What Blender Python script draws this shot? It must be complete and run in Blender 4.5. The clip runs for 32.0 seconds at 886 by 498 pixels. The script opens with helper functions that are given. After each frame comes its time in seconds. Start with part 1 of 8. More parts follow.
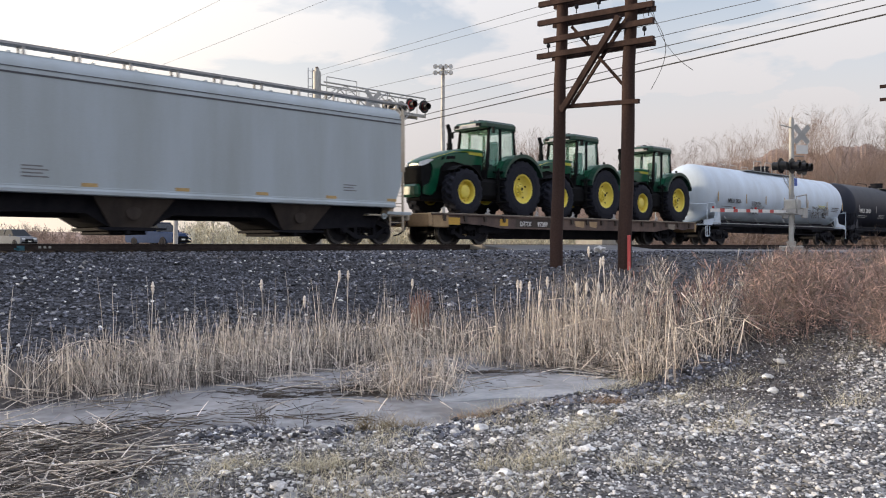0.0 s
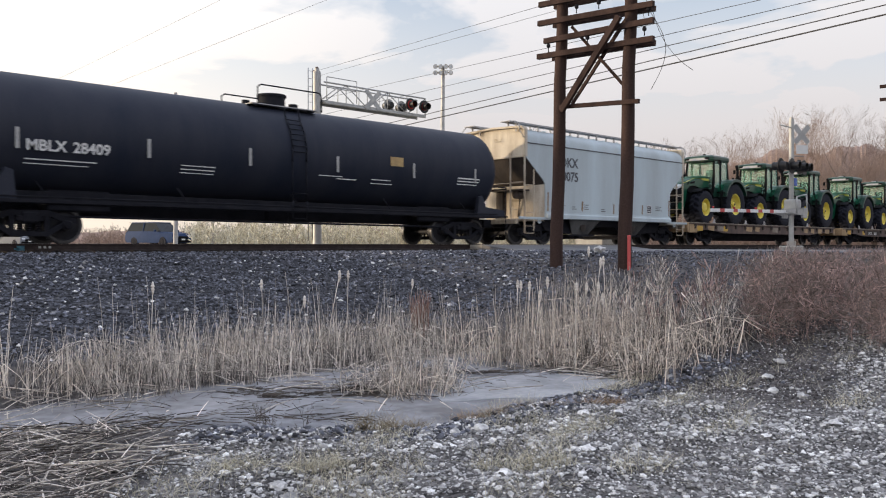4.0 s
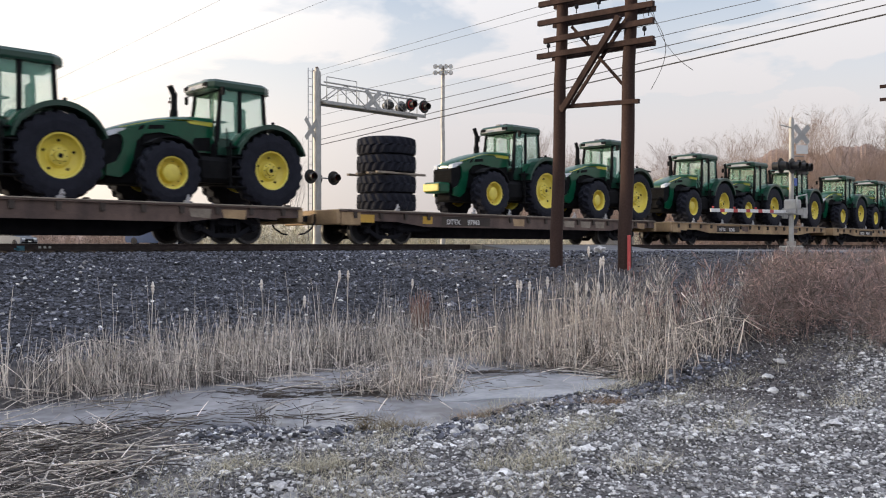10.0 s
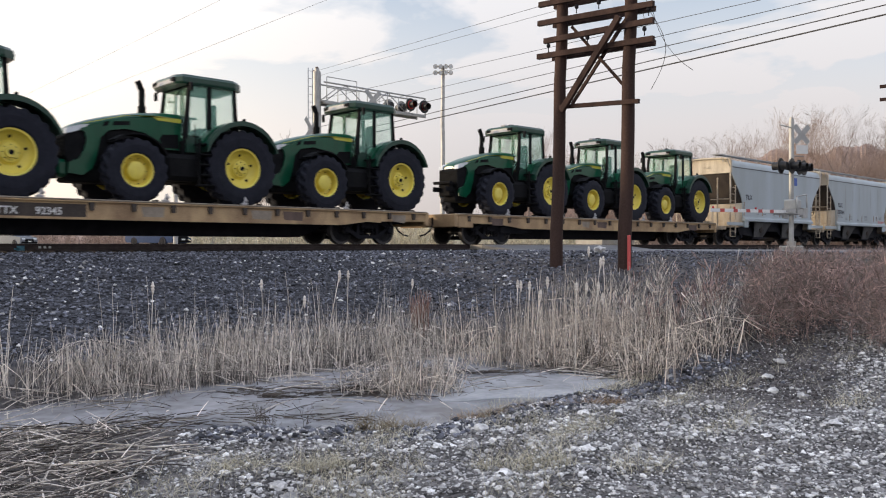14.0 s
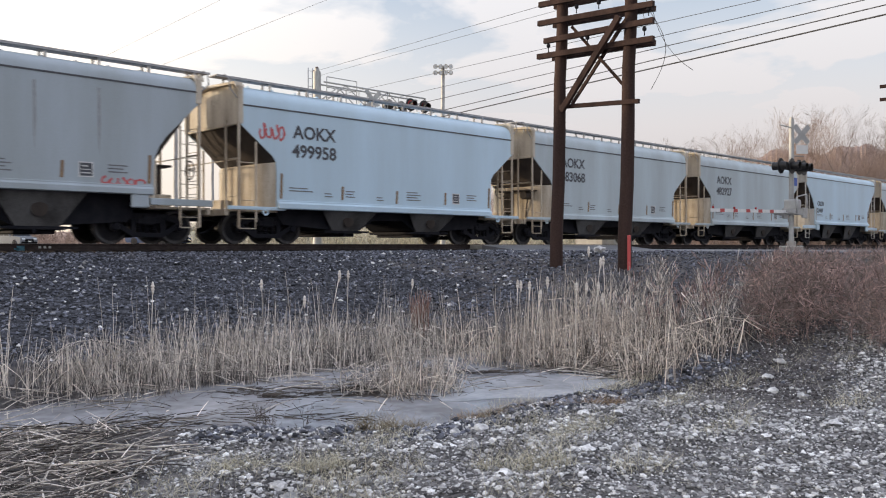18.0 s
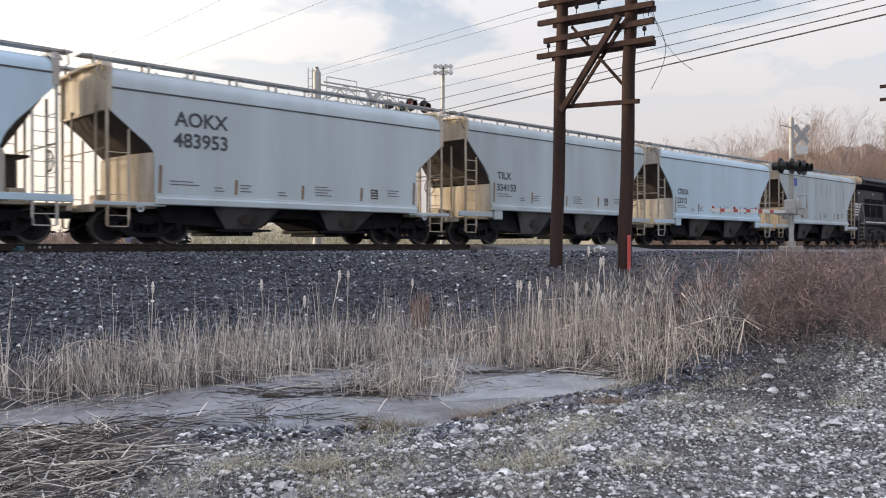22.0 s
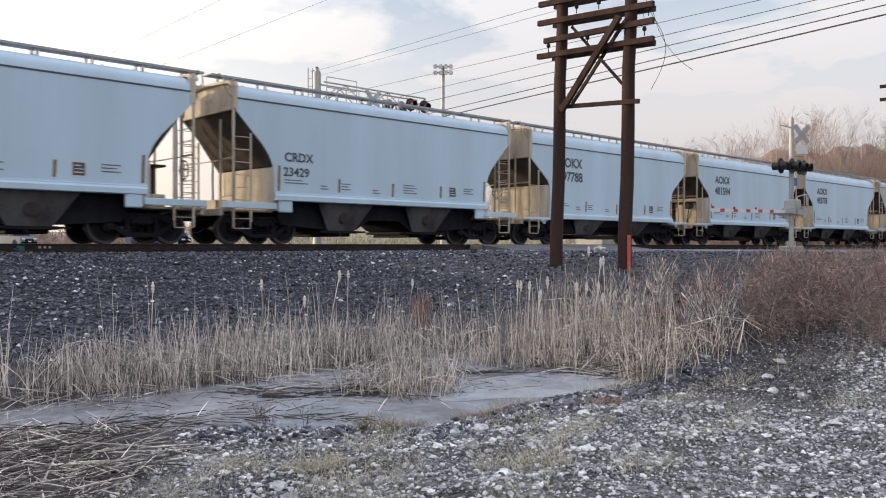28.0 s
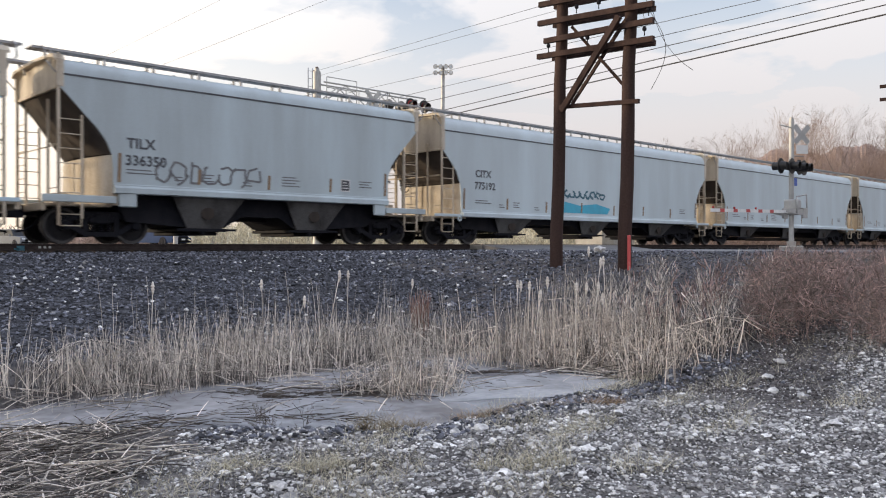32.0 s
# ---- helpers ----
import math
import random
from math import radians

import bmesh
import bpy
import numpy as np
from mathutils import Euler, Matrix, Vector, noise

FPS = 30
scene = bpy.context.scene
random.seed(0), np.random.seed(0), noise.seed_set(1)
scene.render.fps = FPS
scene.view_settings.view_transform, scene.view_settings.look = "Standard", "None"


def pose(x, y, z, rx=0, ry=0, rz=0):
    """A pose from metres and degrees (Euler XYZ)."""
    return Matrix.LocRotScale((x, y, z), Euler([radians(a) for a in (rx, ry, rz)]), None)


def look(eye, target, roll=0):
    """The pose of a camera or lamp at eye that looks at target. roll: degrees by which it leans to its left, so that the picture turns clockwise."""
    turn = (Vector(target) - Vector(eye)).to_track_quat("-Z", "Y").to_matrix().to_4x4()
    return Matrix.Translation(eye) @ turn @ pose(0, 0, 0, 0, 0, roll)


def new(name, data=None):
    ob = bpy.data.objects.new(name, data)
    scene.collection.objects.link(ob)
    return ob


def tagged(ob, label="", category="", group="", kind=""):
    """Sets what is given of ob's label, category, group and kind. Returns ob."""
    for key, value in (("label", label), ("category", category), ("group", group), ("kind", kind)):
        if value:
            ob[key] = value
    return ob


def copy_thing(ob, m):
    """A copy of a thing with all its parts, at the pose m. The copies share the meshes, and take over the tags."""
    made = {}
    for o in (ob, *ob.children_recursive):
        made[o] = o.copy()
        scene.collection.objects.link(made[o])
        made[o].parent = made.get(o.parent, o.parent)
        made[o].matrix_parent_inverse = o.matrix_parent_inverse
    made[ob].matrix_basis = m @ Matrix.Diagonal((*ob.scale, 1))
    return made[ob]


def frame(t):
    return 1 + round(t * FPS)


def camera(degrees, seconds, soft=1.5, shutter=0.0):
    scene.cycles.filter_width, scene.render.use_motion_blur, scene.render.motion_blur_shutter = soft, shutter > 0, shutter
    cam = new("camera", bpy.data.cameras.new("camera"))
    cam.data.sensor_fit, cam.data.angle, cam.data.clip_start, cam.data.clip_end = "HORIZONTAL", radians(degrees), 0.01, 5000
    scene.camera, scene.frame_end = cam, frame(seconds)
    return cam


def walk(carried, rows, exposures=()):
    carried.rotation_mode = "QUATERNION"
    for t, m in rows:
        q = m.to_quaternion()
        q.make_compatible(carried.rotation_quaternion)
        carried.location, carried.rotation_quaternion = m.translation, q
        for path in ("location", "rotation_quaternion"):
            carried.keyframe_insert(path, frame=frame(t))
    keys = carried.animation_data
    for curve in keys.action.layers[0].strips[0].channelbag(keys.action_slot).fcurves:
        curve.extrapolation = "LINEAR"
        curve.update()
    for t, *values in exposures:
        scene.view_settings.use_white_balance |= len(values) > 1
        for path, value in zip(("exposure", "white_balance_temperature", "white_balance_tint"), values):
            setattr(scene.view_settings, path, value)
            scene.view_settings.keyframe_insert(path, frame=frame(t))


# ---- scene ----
# ---------------------------------------------------------------- camera
# x runs along the track, y away from the camera, z = 0 is the top of the rails
TURN = radians(46.27)
EYE = Vector((0.0, 0.0, -0.05))
AIM = EYE + Vector((math.cos(TURN), math.sin(TURN), -0.0041)) * 20
cam = camera(56.8, 32.0, soft=1.1, shutter=0.16)
walk(cam, [(0.0, look(EYE, AIM)), (32.0, look(EYE, AIM))],
     exposures=[(0.0, -0.04), (1.6, 0.02), (26.0, 0.02), (30.0, 0.07), (32.0, 0.07)])

YC = 22.4            # centre line of the track


def gone(t):
    """How far the train has moved by t seconds."""
    return 13.3 * t + 0.0125 * t * t


# ---------------------------------------------------------------- light
SUN_EL, SUN_AZ = radians(7.5), math.atan2(0.72, -0.70)     # low, beyond the track and off to one side
SUN_DIR = Vector((math.cos(SUN_AZ) * math.cos(SUN_EL), math.sin(SUN_AZ) * math.cos(SUN_EL), math.sin(SUN_EL)))
sun = new("sun", bpy.data.lights.new("sun", "SUN"))
sun.data.energy, sun.data.angle, sun.data.color = 3.0, radians(3), (1.0, 0.80, 0.56)
sun.matrix_world = look(SUN_DIR * 100, (0, 0, 0))

world = bpy.data.worlds.new("sky")
scene.world = world
world.use_nodes = True
wn, wl = world.node_tree.nodes, world.node_tree.links
wn.clear()


def wnode(kind, **kw):
    n = wn.new(kind)
    for k, v in kw.items():
        n.inputs[k].default_value = v
    return n


w_out, w_bg = wn.new("ShaderNodeOutputWorld"), wn.new("ShaderNodeBackground")
w_sky = wn.new("ShaderNodeTexSky")
w_sky.sky_type, w_sky.sun_disc = "NISHITA", False
w_sky.sun_elevation, w_sky.sun_rotation = SUN_EL, math.pi / 2 - SUN_AZ
w_sky.air_density, w_sky.dust_density, w_sky.ozone_density = 1.2, 0.6, 3.0
w_bg.inputs["Strength"].default_value = 0.15
wl.new(w_bg.outputs[0], w_out.inputs[0])
# high thin cloud: noise on a flat layer overhead, brighter towards the sun
w_tc = wn.new("ShaderNodeTexCoord")
w_sep = wn.new("ShaderNodeSeparateXYZ")
wl.new(w_tc.outputs["Generated"], w_sep.inputs[0])


def wmath(op, a, b=0.0, clamp=False):
    n = wn.new("ShaderNodeMath")
    n.operation, n.use_clamp = op, clamp
    for i, v in enumerate((a, b)):
        if isinstance(v, (int, float)):
            n.inputs[i].default_value = v
        else:
            wl.new(v, n.inputs[i])
    return n.outputs[0]


w_z = wmath("MAXIMUM", w_sep.outputs[2], 0.0)
w_den = wmath("ADD", w_z, 0.12)
w_comb = wn.new("ShaderNodeCombineXYZ")
wl.new(wmath("DIVIDE", w_sep.outputs[0], w_den), w_comb.inputs[0])
wl.new(wmath("DIVIDE", w_sep.outputs[1], w_den), w_comb.inputs[1])
w_n = wnode("ShaderNodeTexNoise", Scale=1.3, Detail=6.0, Roughness=0.55, Distortion=0.25)
wl.new(w_comb.outputs[0], w_n.inputs["Vector"])
w_ramp = wn.new("ShaderNodeValToRGB")
w_ramp.color_ramp.elements[0].position, w_ramp.color_ramp.elements[1].position = 0.40, 0.60
wl.new(w_n.outputs["Fac"], w_ramp.inputs[0])
w_dot = wn.new("ShaderNodeVectorMath")
w_dot.operation = "DOT_PRODUCT"
wl.new(w_tc.outputs["Generated"], w_dot.inputs[0])
w_dot.inputs[1].default_value = SUN_DIR
w_glow = wmath("POWER", wmath("MAXIMUM", w_dot.outputs["Value"], 0.0), 1.45)
w_cloud = wn.new("ShaderNodeMix")
w_cloud.data_type = "RGBA"
w_cloud.inputs[6].default_value, w_cloud.inputs[7].default_value = (6.3, 6.3, 6.55, 1), (14.0, 13.2, 11.9, 1)
wl.new(w_glow, w_cloud.inputs[0])
w_low = wn.new("ShaderNodeMix")           # cloud near the horizon turns warm
w_low.data_type = "RGBA"
w_warm = wn.new("ShaderNodeMix")
w_warm.data_type = "RGBA"
w_warm.inputs[6].default_value, w_warm.inputs[7].default_value = (3.95, 3.5, 3.35, 1), (14.0, 11.7, 8.3, 1)
wl.new(w_glow, w_warm.inputs[0])
wl.new(w_warm.outputs[2], w_low.inputs[7])
wl.new(wmath("POWER", wmath("SUBTRACT", 1.0, wmath("MULTIPLY", w_z, 2.3), True), 1.6), w_low.inputs[0])
wl.new(w_cloud.outputs[2], w_low.inputs[6])
w_mix = wn.new("ShaderNodeMix")
w_mix.data_type = "RGBA"
wl.new(wmath("MAXIMUM", wmath("ADD", w_ramp.outputs[0], 0.42, True), wmath("SUBTRACT", 1.5, wmath("MULTIPLY", w_z, 3.6), True)), w_mix.inputs[0])
w_boost = wn.new("ShaderNodeVectorMath")
w_boost.operation = "MULTIPLY"
w_boost.inputs[1].default_value = (2.0, 1.82, 1.88)
wl.new(w_sky.outputs[0], w_boost.inputs[0])
wl.new(w_boost.outputs[0], w_mix.inputs[6])
wl.new(w_low.outputs[2], w_mix.inputs[7])
w_high = wn.new("ShaderNodeMix")          # bluer and brighter overhead
w_high.data_type = "RGBA"
w_high.inputs[7].default_value = (5.85, 6.35, 7.9, 1)
wl.new(wmath("MULTIPLY", wmath("SUBTRACT", w_z, 0.28, True), 2.4, True), w_high.inputs[0])
wl.new(w_mix.outputs[2], w_high.inputs[6])
wl.new(w_high.outputs[2], w_bg.inputs[0])


# ---------------------------------------------------------------- materials
def mat(name, c1, c2=None, scale=2.0, rough=0.6, metal=0.0, bump=0.0, bscale=40.0, streak=0.0, vary=0.0, coat=0.0, spec=0.5, cells=0.0):
    """Two tones mixed by broad and fine noise; streak stretches the broad noise downwards; vary: random tone per object or island."""
    m = bpy.data.materials.new(name)
    m.use_nodes = True
    n, l = m.node_tree.nodes, m.node_tree.links
    p = n["Principled BSDF"]
    p.inputs["Roughness"].default_value, p.inputs["Metallic"].default_value = rough, metal
    p.inputs["Specular IOR Level"].default_value = spec
    if coat:
        p.inputs["Coat Weight"].default_value = coat
    c2 = c2 or tuple(v * 0.7 for v in c1)
    tc = n.new("ShaderNodeTexCoord")
    mp = n.new("ShaderNodeMapping")
    mp.inputs["Scale"].default_value = (1, 1, 1 - streak)
    l.new(tc.outputs["Object"], mp.inputs[0])
    a = n.new("ShaderNodeTexNoise")
    a.inputs["Scale"].default_value, a.inputs["Detail"].default_value, a.inputs["Roughness"].default_value = scale, 5, 0.6
    l.new(mp.outputs[0], a.inputs["Vector"])
    b = n.new("ShaderNodeTexNoise")
    b.inputs["Scale"].default_value, b.inputs["Detail"].default_value = bscale, 3
    l.new(tc.outputs["Object"], b.inputs["Vector"])
    add = n.new("ShaderNodeMath")
    add.operation = "MULTIPLY_ADD"
    l.new(b.outputs["Fac"], add.inputs[0])
    add.inputs[1].default_value = 0.35
    l.new(a.outputs["Fac"], add.inputs[2])
    r = n.new("ShaderNodeMapRange")
    r.inputs["From Min"].default_value, r.inputs["From Max"].default_value = 0.50, 0.86
    l.new(add.outputs[0], r.inputs["Value"])
    mx = n.new("ShaderNodeMix")
    mx.data_type = "RGBA"
    mx.inputs[6].default_value, mx.inputs[7].default_value = (*c1, 1), (*c2, 1)
    l.new(r.outputs[0], mx.inputs[0])
    last = mx.outputs[2]
    if vary:
        g = n.new("ShaderNodeNewGeometry")
        o = n.new("ShaderNodeObjectInfo")
        s = n.new("ShaderNodeMath")
        s.operation = "FRACT"
        s0 = n.new("ShaderNodeMath")
        l.new(g.outputs["Random Per Island"], s0.inputs[0])
        l.new(o.outputs["Random"], s0.inputs[1])
        l.new(s0.outputs[0], s.inputs[0])
        h = n.new("ShaderNodeMapRange")
        h.inputs["To Min"].default_value, h.inputs["To Max"].default_value = 1 - vary, 1 + vary
        l.new(s.outputs[0], h.inputs["Value"])
        hs = n.new("ShaderNodeHueSaturation")
        l.new(h.outputs[0], hs.inputs["Value"])
        l.new(last, hs.inputs["Color"])
        last = hs.outputs[0]
    height = b.outputs["Fac"]
    if cells:                             # packed small stones, each with its own tone
        vo = n.new("ShaderNodeTexVoronoi")
        vo.inputs["Scale"].default_value = cells
        l.new(tc.outputs["Object"], vo.inputs["Vector"])
        sv = n.new("ShaderNodeSeparateColor")
        l.new(vo.outputs["Color"], sv.inputs[0])
        hv = n.new("ShaderNodeMapRange")
        hv.inputs["To Min"].default_value, hv.inputs["To Max"].default_value = 0.35, 2.1
        l.new(sv.outputs[0], hv.inputs["Value"])
        hc = n.new("ShaderNodeHueSaturation")
        l.new(hv.outputs[0], hc.inputs["Value"])
        l.new(last, hc.inputs["Color"])
        last = hc.outputs[0]
        inv = n.new("ShaderNodeMath")
        inv.operation = "SUBTRACT"
        inv.inputs[0].default_value = 1.0
        l.new(vo.outputs["Distance"], inv.inputs[1])
        height = inv.outputs[0]
    l.new(last, p.inputs["Base Color"])
    if bump:
        bp = n.new("ShaderNodeBump")
        bp.inputs["Strength"].default_value, bp.inputs["Distance"].default_value = bump, 0.02
        l.new(height, bp.inputs["Height"])
        l.new(bp.outputs[0], p.inputs["Normal"])
    return m


def glow(name, c, strength):
    m = mat(name, c)
    p = m.node_tree.nodes["Principled BSDF"]
    p.inputs["Emission Color"].default_value, p.inputs["Emission Strength"].default_value = (*c, 1), strength
    return m


def glassy(name, c, alpha=0.35):
    """Thin glazing: mostly clear, with a glossy surface."""
    m = bpy.data.materials.new(name)
    m.use_nodes = True
    p = m.node_tree.nodes["Principled BSDF"]
    p.inputs["Base Color"].default_value, p.inputs["Roughness"].default_value, p.inputs["Alpha"].default_value = (*c, 1), 0.05, alpha
    return m


